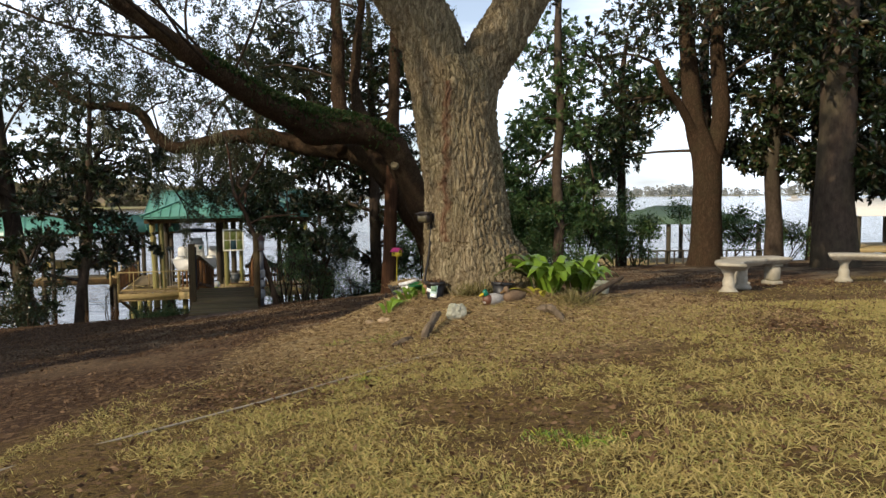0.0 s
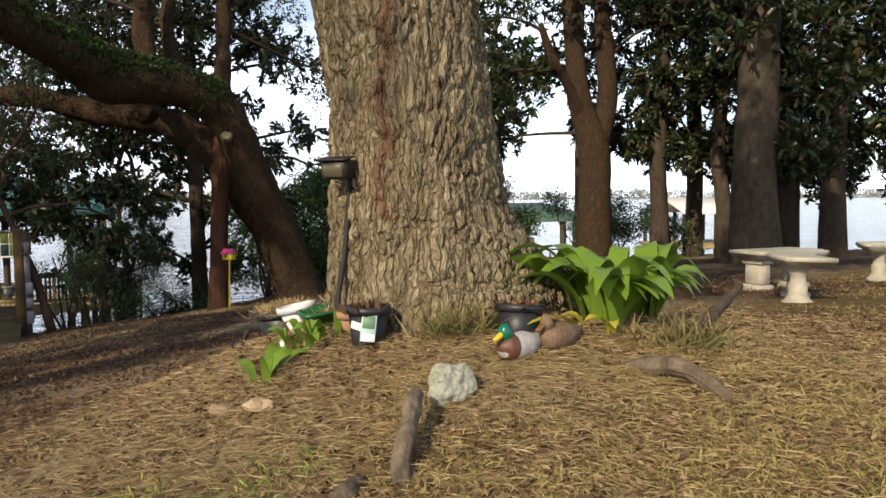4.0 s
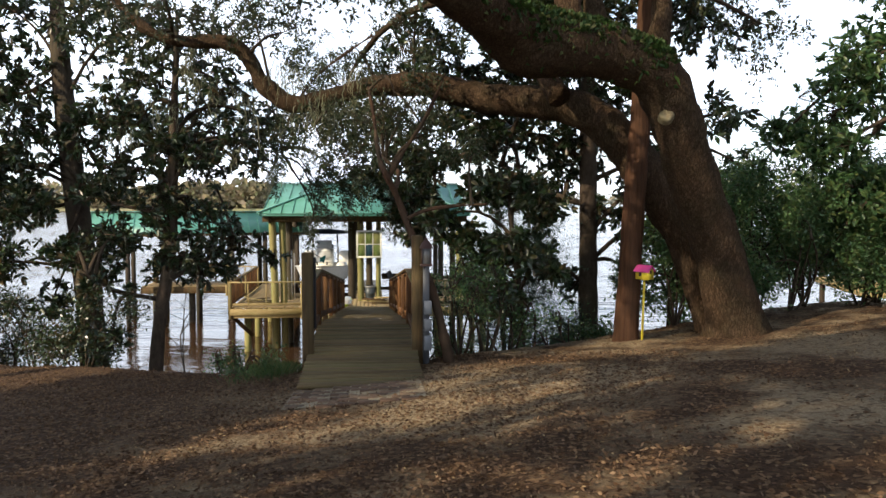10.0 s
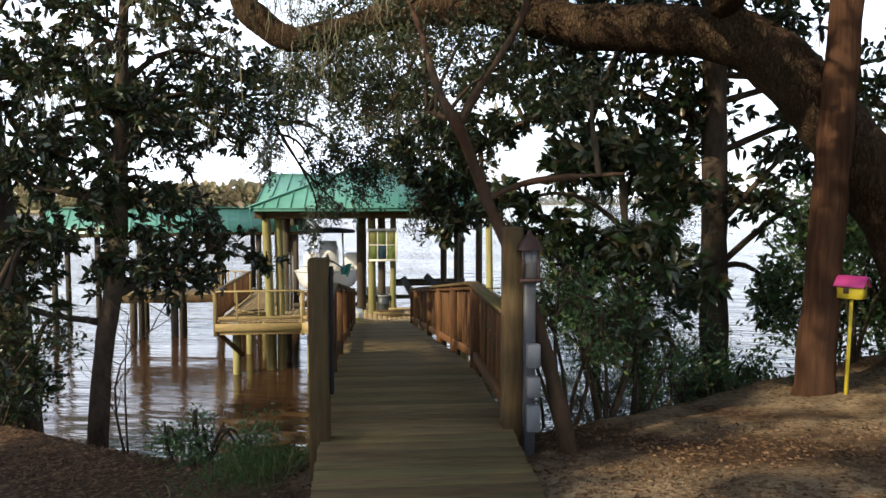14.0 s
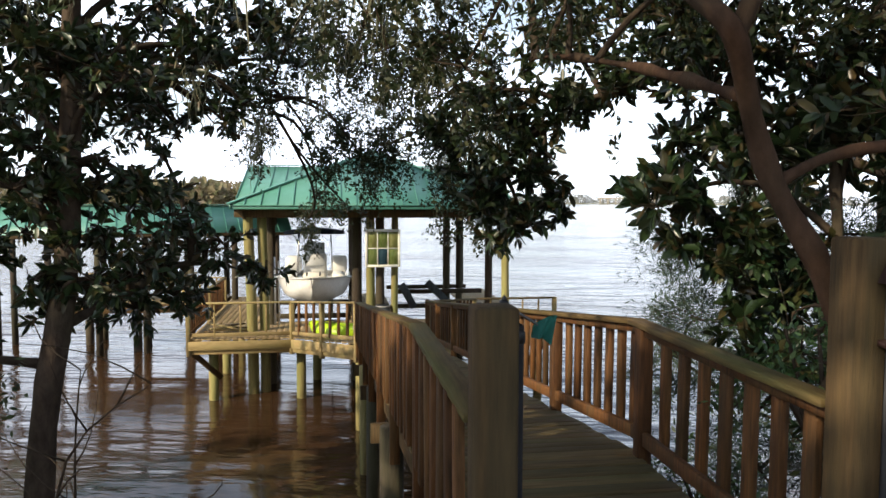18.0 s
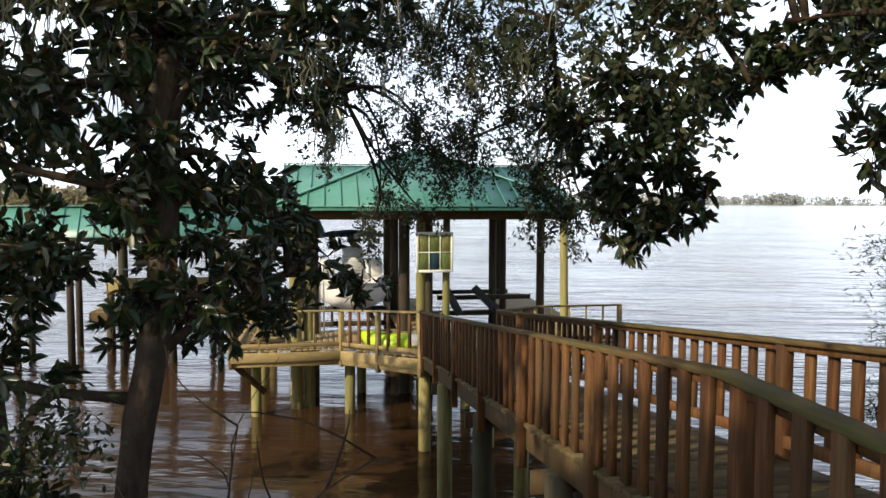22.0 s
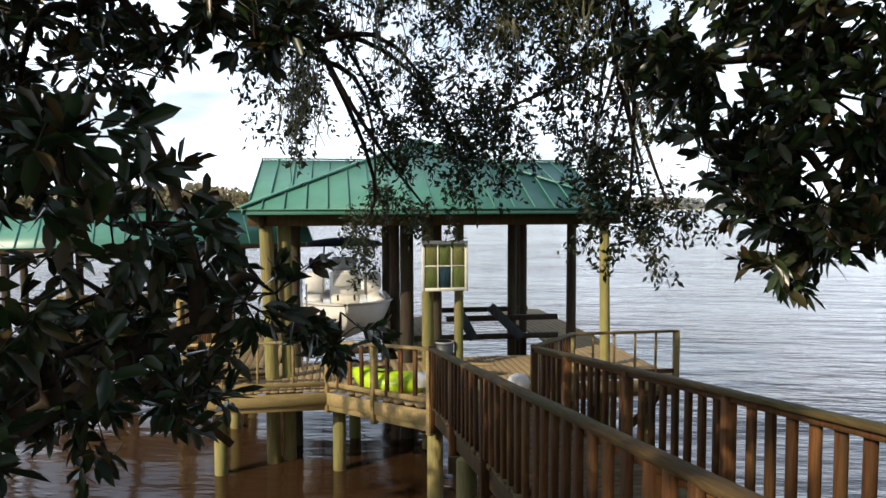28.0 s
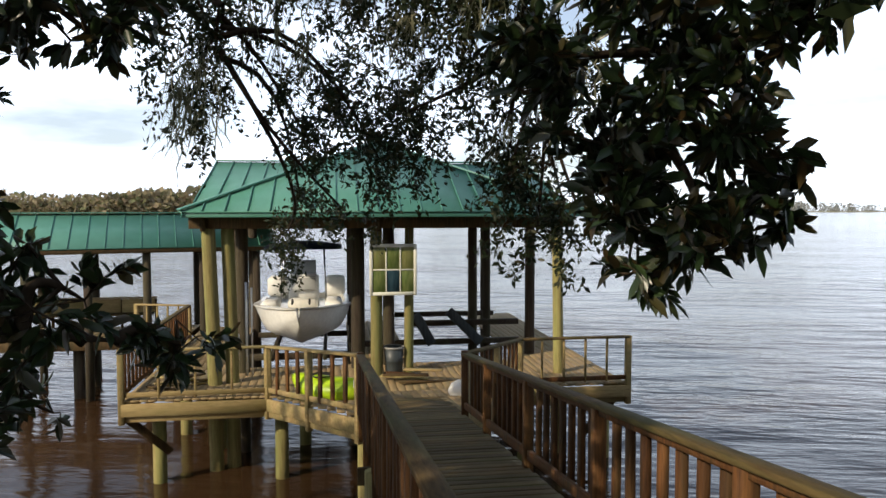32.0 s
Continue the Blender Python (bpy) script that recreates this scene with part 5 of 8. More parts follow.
# the leaning live oak on the bank
OAK_MAIN = [(0.22, 19.9, 3.0), (0.14, 19.85, 3.5), (-0.2, 19.52, 4.6), (-0.66, 18.95, 5.6), (-1.02, 18.42, 6.5), (-1.38, 18.16, 7.05), (-2.16, 17.78, 7.3), (-2.98, 17.4, 7.33), (-3.31, 16.85, 7.49), (-3.66, 16.2, 7.64), (-4.15, 15.5, 7.95), (-4.8, 14.8, 8.4), (-5.6, 14.2, 9.0), (-6.4, 13.6, 9.7)]
OAK_LOW = [(0.1, 20.45, 3.2), (-0.42, 20.45, 4.5), (-1.03, 20.35, 5.5), (-1.55, 20.4, 6.22), (-2.11, 20.5, 6.76), (-2.73, 20.7, 6.97), (-3.49, 20.9, 7.07), (-4.16, 21.05, 7.19), (-5.04, 21.0, 7.41), (-6.07, 21.0, 7.4), (-7.0, 21.0, 7.19), (-7.61, 20.9, 7.12), (-8.1, 20.8, 7.48), (-8.41, 20.7, 8.0), (-8.83, 20.6, 8.22), (-9.56, 20.5, 8.22), (-10.22, 20.4, 8.46), (-10.76, 20.3, 9.01)]
oak_stems = [
    ("trunk", OAK_MAIN, [0.66, 0.43, 0.36, 0.34, 0.34, 0.34, 0.36, 0.45, 0.36, 0.29, 0.26, 0.22, 0.17, 0.12]),
    ("trunk", OAK_LOW, [0.42, 0.34, 0.33, 0.32, 0.31, 0.28, 0.26, 0.25, 0.22, 0.19, 0.17, 0.17, 0.16, 0.15, 0.13, 0.11, 0.09, 0.05]),
    ("limb", [(-1.2, 18.6, 6.6), (-1.23, 18.5, 7.2), (-1.21, 18.52, 7.9), (-1.18, 18.6, 9.1), (-1.1, 18.8, 11)], [0.2, 0.16, 0.14, 0.12, 0.08]),
    ("limb", [(-2.4, 17.95, 7.3), (-2.51, 18.0, 8.1), (-2.5, 18.06, 9.1), (-2.6, 18.2, 11)], [0.2, 0.17, 0.15, 0.09]),
    ("limb", [(-1.75, 18.4, 7.3), (-2.15, 18.6, 8.1), (-2.15, 18.8, 9.3), (-2.0, 19.2, 11)], [0.18, 0.13, 0.12, 0.08]),
    ("limb", [(-2.6, 19.1, 6.85), (-3.6, 20.6, 8.4), (-5.0, 22.8, 9.4), (-6.8, 25.0, 9.4), (-8.2, 26.6, 8.6), (-8.9, 27.6, 7.6)], [0.16, 0.13, 0.1, 0.07, 0.04, 0.015]),
    ("limb", [(-7.6, 25.6, 9.0), (-7.3, 26.3, 8.2), (-7.0, 27.0, 7.4), (-6.9, 27.5, 6.7)], [0.05, 0.045, 0.035, 0.02]),
    ("limb", [(-7.2, 25.2, 9.3), (-9.0, 26.0, 8.4), (-10.0, 26.6, 7.2), (-10.3, 27.0, 6.3)], [0.04, 0.03, 0.02, 0.01]),
    ("stub", [(-0.5, 19.5, 4.7), (-0.28, 19.4, 4.95), (-0.2, 19.35, 5.3)], [0.16, 0.12, 0.07]),
]
oak_lobes = [ball(-8.4, 20.8, 9.1, 1.08, 70), ball(-9.9, 20.8, 8.9, 1.22, 80), ball(-7.7, 20.8, 8.4, 0.81, 40), ball(-7.1, 20.8, 6.7, 0.76, 34), ball(-6.3, 20.8, 6.1, 0.63, 26), ball(-11.6, 20.6, 10.2, 1.35, 70), ball(-5.0, 20.8, 6.5, 0.55, 16), ball(-7.0, 14.4, 9.2, 1.2, 70), ball(-5.6, 15.2, 8.6, 1.0, 40), ball(-8.9, 16.8, 8.4, 1.0, 60)]
oak_lobes += [ball(-9.7, 27.2, 7.8, 0.9, 58), ball(-8.7, 27.4, 7.3, 0.95, 64), ball(-7.8, 27.2, 7.6, 0.9, 60), ball(-9.2, 27.9, 6.3, 0.75, 42), ball(-8.4, 27.8, 6.0, 0.65, 36), ball(-7.5, 27.4, 6.5, 0.55, 30), ball(-10.5, 27.2, 7.0, 0.7, 34), ball(-7.0, 27.2, 7.4, 0.8, 44), ball(-6.6, 27.6, 6.5, 0.5, 24), ball(-8.8, 28.3, 5.5, 0.5, 22), ball(-9.6, 28.0, 5.7, 0.4, 14), ball(-7.2, 27.9, 5.6, 0.35, 12), ball(-9.3, 28.4, 4.9, 0.3, 5), ball(-6.6, 28.2, 5.0, 0.3, 7), ball(-10.6, 27.2, 6.2, 0.5, 18), ball(-9.0, 26.8, 8.8, 1.1, 60), ball(-7.4, 26.4, 8.8, 1.1, 60), ball(-6.2, 25.6, 9.2, 1.2, 60), ball(-10.4, 29.6, 4.6, 0.42, 15), ball(-10.1, 29.2, 5.1, 0.35, 10), ball(-7.2, 27.3, 5.9, 0.4, 5), ball(-6.7, 27.2, 6.0, 0.4, 5), ball(-7.2, 27.3, 5.25, 0.35, 12), ball(-6.75, 27.25, 5.35, 0.4, 10), ball(-6.9, 27.3, 4.65, 0.3, 7), ball(-6.5, 27.2, 4.95, 0.3, 8)]
oak_lobes += [ball(-3.3, 19.6, 8.7, 0.9, 44), ball(-4.5, 18.6, 8.9, 0.9, 44), ball(-5.6, 17.4, 8.7, 0.9, 44), ball(-6.8, 16.4, 9.2, 1.0, 50), ball(-4.8, 16.6, 9.3, 0.9, 44), ball(-2.2, 20.4, 8.2, 0.8, 36), ball(-7.8, 15.2, 9.6, 1.0, 50)]
# the last seven lobes stay out of view, added to shade trunk and cedar
oak_lobes += [ball(-2.6, 20.4, 9.6, 1.2, 70), ball(-4.0, 20.6, 9.2, 1.1, 60), ball(-0.6, 20.5, 9.3, 1.0, 50), ball(0.6, 21.0, 8.3, 0.9, 40), ball(-5.2, 20.8, 8.6, 0.9, 40), ball(-1.8, 20.6, 11, 1.4, 60), ball(-1.2, 18.8, 11.2, 2.2, 90), ball(-3.0, 18.0, 11.6, 2.2, 90), ball(-5.0, 16.5, 11.0, 2.2, 90), ball(-3.4, 14.6, 10.6, 2.0, 70), ball(-7.0, 17.5, 10.8, 2.0, 80), ball(-4.8, 20.5, 10.6, 2.0, 80), ball(-6.6, 12.6, 11.4, 1.6, 60), ball(-5.0, 11.2, 11.4, 1.5, 50), ball(-8.2, 13.6, 11.0, 1.6, 60), ball(-7.4, 11.4, 12.2, 1.6, 40), ball(-9.4, 11.4, 11.0, 1.5, 55), ball(-10.2, 12.4, 10.4, 1.4, 45), ball(-9.0, 10.0, 12.0, 1.4, 40)]
# thinner over the bank than out over the water
oak_lobes = [(*b[:6], b[6] * (0.6 if b[1] < 24 else 1.1)) for b in oak_lobes]
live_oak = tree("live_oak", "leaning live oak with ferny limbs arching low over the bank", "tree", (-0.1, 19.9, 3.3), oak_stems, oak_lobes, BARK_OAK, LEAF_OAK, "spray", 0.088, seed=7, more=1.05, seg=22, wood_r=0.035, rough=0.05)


def build_knot():
    """The healed scar of a lost limb on the leaning trunk."""
    pale = surf("healed_scar", (0.12, 0.09, 0.05), (0.24, 0.2, 0.12), (0.16, 0.16, 0.09), scale=30, bump=0.8, fine=50, rand=0, rough=0.95, dist=0.01)
    k = Geo().turned([(0.002, 0.01), (0.03, 0.015), (0.055, 0.035), (0.08, 0.03), (0.095, 0.0), (0.1, -0.1)], (-1.17, 18.07, 6.45), 26, pose(0, 0, 0, 72, 0, -4), 0.12)
    part("knot", k, pale, live_oak, "pale round healed scar", smooth=True, local=False)


build_knot()


def build_limb_ferns():
    rng = np.random.default_rng(31)
    g = Geo()
    p = np.array(OAK_MAIN[4:12], float)
    rad = np.array([0.42, 0.38, 0.36, 0.45, 0.36, 0.29, 0.26, 0.22])
    u = rng.uniform(0.9, 7, 9500)
    c = np.stack([np.interp(u, np.arange(8), p[:, k]) for k in range(3)], -1)
    r = np.interp(u, np.arange(8), rad)
    a = rng.normal(size=len(u)) * 0.85
    at = c + np.stack([np.sin(a) * r * 0.69, -np.sin(a) * r * 0.69, np.cos(a) * r * 0.98], -1)
    g.leaves(at, rng.normal(size=(len(u), 3)) * 0.8 + [0, 0, 0.9], 0.11, rng, width=0.4, fold=0.2, droop=0.5)
    single("limb_ferns", g, LEAF_FERN, "green resurrection ferns growing along the oak's thick limb", "fern", kind="stuff")


build_limb_ferns()
rng = np.random.default_rng(17)
moss_spots = [(rng.uniform(-10.2, -5.6), rng.uniform(20.5, 21.3), rng.uniform(6.9, 8.2), rng.uniform(0.5, 1.2), 24) for _ in range(13)]
moss_spots += [(-10.4, 26.8, 6.6, 1.2, 36), (-10.5, 26.9, 6.1, 0.9, 24), (-6.7, 26.9, 6.6, 1.0, 36), (-6.5, 26.8, 6.2, 0.9, 26), (-9.6, 27.0, 7.2, 1.3, 50), (-8.3, 27.2, 6.9, 1.2, 40), (-7.4, 26.8, 7.2, 1.4, 50), (-8.9, 26.9, 7.8, 1.4, 50), (-7.0, 21.0, 7.0, 1.0, 40), (-6.1, 21.0, 7.2, 0.9, 40), (-5.2, 21.0, 7.2, 0.7, 30), (-11.2, 21.0, 6.6, 1.0, 40), (-9.3, 22.0, 6.4, 0.8, 30)]
hung_moss("hanging_moss", moss_spots, rng, "grey spanish moss hanging from the oak's twigs")

beards = [(-10.2, 26.0, 6.0, 1.0, 34), (-10.05, 25.9, 6.2, 0.7, 24), (-9.3, 27.0, 6.7, 0.9, 30), (-8.2, 26.8, 6.8, 0.9, 30), (-7.6, 21.0, 7.2, 1.0, 40), (-6.4, 21.0, 7.3, 0.9, 36), (-9.4, 20.6, 8.2, 1.1, 40), (-7.2, 27.3, 5.9, 0.9, 20), (-6.75, 27.2, 6.0, 0.8, 12)]
hung_moss("moss_beards", beards, rng, "thick grey-green beards of spanish moss hanging from boughs", 0.22, (-0.28, 0.05, 0))

# evergreen magnolias on the left bank
z = float(ground_z(-10.75, 21.3))
tree("magnolia", "slim dark magnolia growing from the bank beside the walkway", "tree", (-10.75, 21.3, z),
     [("trunk", [(-10.82, 21.3, z - 0.2), (-10.68, 21.35, 2.6), (-10.42, 21.4, 4.2), (-10.32, 21.4, 5.6), (-10.28, 21.45, 7.2), (-10.2, 21.5, 9.0)], [0.17, 0.135, 0.12, 0.1, 0.08, 0.04]),
      ("limb", [(-10.62, 21.4, 3.6), (-10.3, 22.2, 3.9), (-9.9, 23.0, 4.2), (-9.5, 23.8, 4.05)], [0.06, 0.05, 0.04, 0.02]),
      ("limb", [(-10.6, 21.4, 5.4), (-11.0, 22.6, 6.2), (-11.3, 23.8, 6.8), (-11.6, 24.8, 6.5)], [0.06, 0.05, 0.04, 0.02]),
      ("limb", [(-10.7, 21.35, 3.3), (-11.3, 20.9, 3.5), (-11.8, 20.6, 3.9)], [0.05, 0.04, 0.02])],
     [ball(-10.55, 21.25, 5.0, 0.4, 18), ball(-10.1, 21.6, 5.1, 0.4, 14), ball(-10.5, 21.3, 4.6, 0.4, 16), ball(-10.1, 21.6, 4.6, 0.4, 14), ball(-10.55, 21.15, 4.2, 0.4, 14), ball(-9.85, 21.8, 4.3, 0.35, 8), ball(-10.2, 21.5, 4.1, 0.38, 10), ball(-11.1, 21.2, 5.9, 0.7, 60), ball(-10.3, 21.2, 6.3, 0.7, 60), ball(-9.75, 21.5, 6.2, 0.6, 40), ball(-10.4, 21.0, 5.3, 0.55, 40), ball(-9.7, 21.6, 5.0, 0.45, 22), ball(-9.9, 22.6, 4.8, 0.5, 22), ball(-9.6, 23.3, 4.45, 0.45, 22), ball(-9.3, 24.05, 4.0, 0.38, 18), ball(-10.4, 23.0, 4.4, 0.55, 24), ball(-10.2, 23.7, 3.7, 0.45, 20), ball(-9.95, 23.0, 3.9, 0.45, 20), ball(-10.3, 22.6, 4.1, 0.5, 24), ball(-10.7, 23.2, 3.6, 0.5, 24), ball(-10.3, 25.3, 6.7, 0.6, 30), ball(-9.6, 25.3, 7.1, 0.6, 28), ball(-10.9, 25.4, 7.5, 0.8, 40), ball(-12.6, 25.0, 6.9, 0.8, 40), ball(-11.4, 21.4, 6.9, 0.7, 50), ball(-11.9, 21.2, 5.4, 0.6, 36), ball(-12.2, 21.0, 4.2, 0.6, 30), ball(-10.9, 22.6, 3.7, 0.5, 18), ball(-11.3, 21.0, 4.6, 0.55, 40), ball(-11.5, 20.9, 3.6, 0.5, 30), ball(-11.2, 20.6, 2.7, 0.45, 20), ball(-11.7, 25.1, 6.3, 0.7, 50), ball(-11.4, 24.6, 7.2, 0.9, 60), ball(-12.2, 24.8, 5.9, 0.5, 24), ball(-10.6, 24.6, 7.9, 0.9, 50), ball(-11.3, 23.8, 6.4, 0.6, 30), ball(-9.4, 22.2, 6.6, 0.6, 36), ball(-8.9, 22.6, 7.0, 0.6, 34), ball(-10.6, 21.6, 7.6, 0.9, 60), ball(-10.0, 22.0, 8.6, 1.0, 50), ball(-11.2, 21.8, 8.4, 1.0, 50), ball(-9.2, 21.2, 7.6, 0.8, 44), ball(-10.0, 21.2, 4.2, 0.4, 16), ball(-11.5, 21.2, 4.5, 0.55, 28), ball(-11.0, 21.7, 4.9, 0.5, 22), ball(-11.1, 22.0, 3.9, 0.45, 16), ball(-11.0, 21.3, 6.8, 0.8, 24), ball(-11.9, 21.8, 6.2, 0.7, 24), ball(-10.5, 23.9, 6.0, 0.42, 13), ball(-10.15, 24.0, 6.2, 0.4, 12), ball(-9.85, 24.0, 6.05, 0.34, 9), ball(-10.6, 23.8, 5.55, 0.36, 8), ball(-9.6, 24.1, 6.25, 0.36, 9), ball(-10.4, 24.0, 6.7, 0.5, 12)],
     BARK_DARK, LEAF_MAG, "tuft", 0.15, seed=12, more=0.86, group="magnolias on the bank")
z = float(ground_z(-12.75, 22.2))
tree("magnolia", "thick-trunked dark magnolia leaning over the river bank", "tree", (-12.75, 22.2, z),
     [("trunk", [(-12.6, 22.1, z - 0.3), (-12.8, 22.2, 2.6), (-13.05, 22.3, 4.4), (-13.35, 22.4, 6.4), (-13.6, 22.5, 8.6), (-13.7, 22.6, 11)], [0.34, 0.27, 0.25, 0.23, 0.19, 0.1]),
      ("limb", [(-13.2, 22.35, 5.2), (-12.5, 22.2, 5.8), (-11.9, 22.0, 5.7)], [0.06, 0.045, 0.02])],
     [ball(-14.4, 22.4, 8.0, 1.1, 70), ball(-14.4, 22.0, 5.2, 0.8, 40), ball(-13.2, 22.6, 9.0, 1.3, 80), ball(-12.0, 22.3, 7.4, 1.0, 70), ball(-12.3, 22.4, 5.6, 0.7, 40), ball(-11.4, 23.0, 6.6, 0.8, 44), ball(-13.9, 22.0, 6.6, 0.8, 40), ball(-11.8, 22.8, 9.2, 1.2, 70), ball(-14.9, 22.6, 9.6, 1.3, 70), ball(-12.9, 22.6, 4.0, 0.6, 24), ball(-13.6, 22.8, 11, 1.8, 90), ball(-13.0, 21.6, 4.3, 0.6, 36), ball(-13.75, 21.4, 6.0, 0.8, 60), ball(-12.2, 22.2, 4.5, 0.5, 26), ball(-14.3, 21.4, 7.3, 1.0, 70), ball(-12.6, 21.6, 6.8, 0.8, 50), ball(-13.4, 21.0, 5.2, 0.7, 50), ball(-14.2, 21.2, 4.0, 0.7, 44), ball(-13.4, 21.8, 3.2, 0.6, 30), ball(-14.6, 21.0, 6.0, 0.8, 50)],
     BARK_DARK, LEAF_MAG, "tuft", 0.17, seed=13, group="magnolias on the bank")
z = float(ground_z(-15.2, 21.6))
tree("magnolia", "tall dark magnolia at the edge of the bank", "tree", (-15.2, 21.6, z),
     [("trunk", [(-15.1, 21.6, z - 0.3), (-15.3, 21.7, 3.5), (-15.6, 21.8, 6), (-15.8, 22, 9), (-15.9, 22, 12)], [0.36, 0.28, 0.24, 0.2, 0.1])],
     [ball(-15.4, 21.8, 8.2, 1.2, 80), ball(-16.4, 21.8, 6.6, 1.1, 60), ball(-14.8, 22.0, 6.0, 0.7, 34), ball(-15.0, 21.9, 4.2, 0.8, 36), ball(-16.6, 22.4, 9.6, 1.6, 90), ball(-15.2, 22.2, 10.6, 1.6, 90), ball(-17.6, 22.4, 8, 1.6, 80), ball(-17.4, 22, 5, 1.3, 60), ball(-14.4, 21.4, 5.0, 0.8, 50), ball(-15.4, 21.5, 5.6, 0.9, 50), ball(-14.9, 21.4, 3.6, 0.7, 36)],
     BARK_DARK, LEAF_MAG, "tuft", 0.17, seed=14, group="magnolias on the bank")

# the magnolia behind the cedar, with a bough over the walkway
z = float(ground_z(-2.05, 22.3))
tree("magnolia", "dark magnolia with a leafy bough reaching over the walkway", "tree", (-2.05, 22.3, z),
     [("trunk", [(-2.0, 22.2, z - 0.4), (-2.05, 22.35, 3.0), (-2.07, 22.4, 4.5), (-2.1, 22.45, 6.5), (-2.15, 22.5, 9), (-2.2, 22.6, 11.5)], [0.24, 0.19, 0.17, 0.16, 0.12, 0.05]),
      ("limb", [(-2.1, 22.45, 6.0), (-3.2, 23.6, 6.7), (-4.3, 24.4, 6.5), (-5.3, 24.7, 6.2), (-6.2, 24.7, 5.3)], [0.075, 0.06, 0.045, 0.035, 0.02]),
      ("limb", [(-2.1, 22.4, 5.2), (-2.9, 22.2, 5.5), (-3.8, 22.4, 6.0)], [0.05, 0.04, 0.02])],
     [ball(-5.4, 20.7, 9.4, 0.8, 56), ball(-4.2, 20.7, 9.2, 0.8, 56), ball(-3.2, 20.8, 9.0, 0.8, 56), ball(-2.0, 20.9, 8.8, 0.8, 56), ball(-1.2, 20.9, 9.6, 0.8, 56), ball(-2.6, 20.7, 10.0, 0.9, 60), ball(-4.4, 20.7, 10.2, 0.9, 60), ball(-0.6, 21.1, 8.6, 0.7, 44), ball(-6.15, 24.5, 4.52, 0.36, 20), ball(-5.85, 24.3, 4.75, 0.35, 20), ball(-6.35, 24.4, 4.9, 0.4, 26), ball(-5.6, 24.3, 5.3, 0.4, 22), ball(-5.5, 24.6, 5.0, 0.42, 20), ball(-6.45, 24.5, 5.3, 0.55, 44), ball(-5.9, 24.6, 5.7, 0.6, 48), ball(-6.9, 24.6, 5.9, 0.45, 28), ball(-5.3, 24.6, 6.3, 0.6, 44), ball(-6.2, 24.8, 6.5, 0.7, 50), ball(-4.6, 24.6, 6.7, 0.6, 40), ball(-5.3, 24.9, 7.3, 0.8, 50), ball(-3.8, 24.4, 7.0, 0.6, 36), ball(-2.9, 22.6, 5.4, 0.8, 60), ball(-3.0, 22.5, 4.2, 0.65, 40), ball(-2.2, 23.0, 6.2, 0.9, 60), ball(-3.9, 22.7, 6.5, 0.8, 56), ball(-1.6, 22.4, 5.0, 0.6, 30), ball(-2.3, 22.7, 3.6, 0.5, 20), ball(-1.4, 22.8, 7.4, 1.0, 60), ball(-2.8, 23.0, 8.2, 1.1, 70), ball(-4.4, 22.6, 8.0, 0.9, 50), ball(-5.4, 22.2, 8.2, 0.9, 50), ball(-1.0, 22.6, 9.2, 1.2, 70), ball(-2.4, 22.8, 10.2, 1.3, 70), ball(-0.3, 22.4, 6.4, 0.7, 40), ball(0.4, 22.6, 7.0, 0.7, 36), ball(0.2, 22.5, 8.6, 1.0, 50), ball(0.9, 22.8, 5.9, 0.5, 20), ball(-3.2, 22.6, 7.4, 0.8, 54), ball(-2.0, 22.8, 7.1, 0.8, 48), ball(-3.8, 22.9, 5.6, 0.7, 40), ball(-1.0, 22.6, 5.8, 0.7, 42), ball(-0.6, 22.5, 4.6, 0.6, 34), ball(-1.2, 22.6, 3.8, 0.6, 28), ball(0.1, 22.6, 5.3, 0.5, 24), ball(-3.6, 22.8, 7.7, 0.9, 58), ball(-2.8, 22.6, 6.6, 0.8, 48), ball(-4.4, 22.9, 7.3, 0.8, 48)],
     BARK_DARK, LEAF_MAG, "tuft", 0.17, seed=15, group="magnolias on the bank")
z = float(ground_z(-3.2, 20.4))
tree("magnolia", "bushy young magnolia beside the walkway rail", "tree", (-3.2, 20.4, z),
     [("trunk", [(-3.2, 20.4, z - 0.2), (-3.25, 20.4, 3.4), (-3.4, 20.4, 4.6), (-3.5, 20.4, 5.8)], [0.07, 0.06, 0.045, 0.02])],
     [ball(-4.75, 20.25, 5.0, 0.36, 24), ball(-4.3, 20.3, 4.7, 0.5, 40), ball(-3.7, 20.5, 4.3, 0.55, 44), ball(-4.0, 20.4, 5.4, 0.45, 32), ball(-3.4, 20.2, 3.5, 0.5, 32), ball(-3.2, 20.4, 5.4, 0.6, 40), ball(-4.0, 20.2, 3.9, 0.4, 24), ball(-3.6, 19.9, 5.6, 0.5, 20), ball(-2.9, 19.9, 5.2, 0.45, 28), ball(-3.3, 19.2, 4.6, 0.45, 26), ball(-2.9, 19.6, 4.2, 0.45, 22), ball(-3.5, 18.9, 3.9, 0.4, 16)],
     BARK_DARK, LEAF_MAG, "tuft", 0.16, seed=16, group="magnolias on the bank", wood_r=0.035)

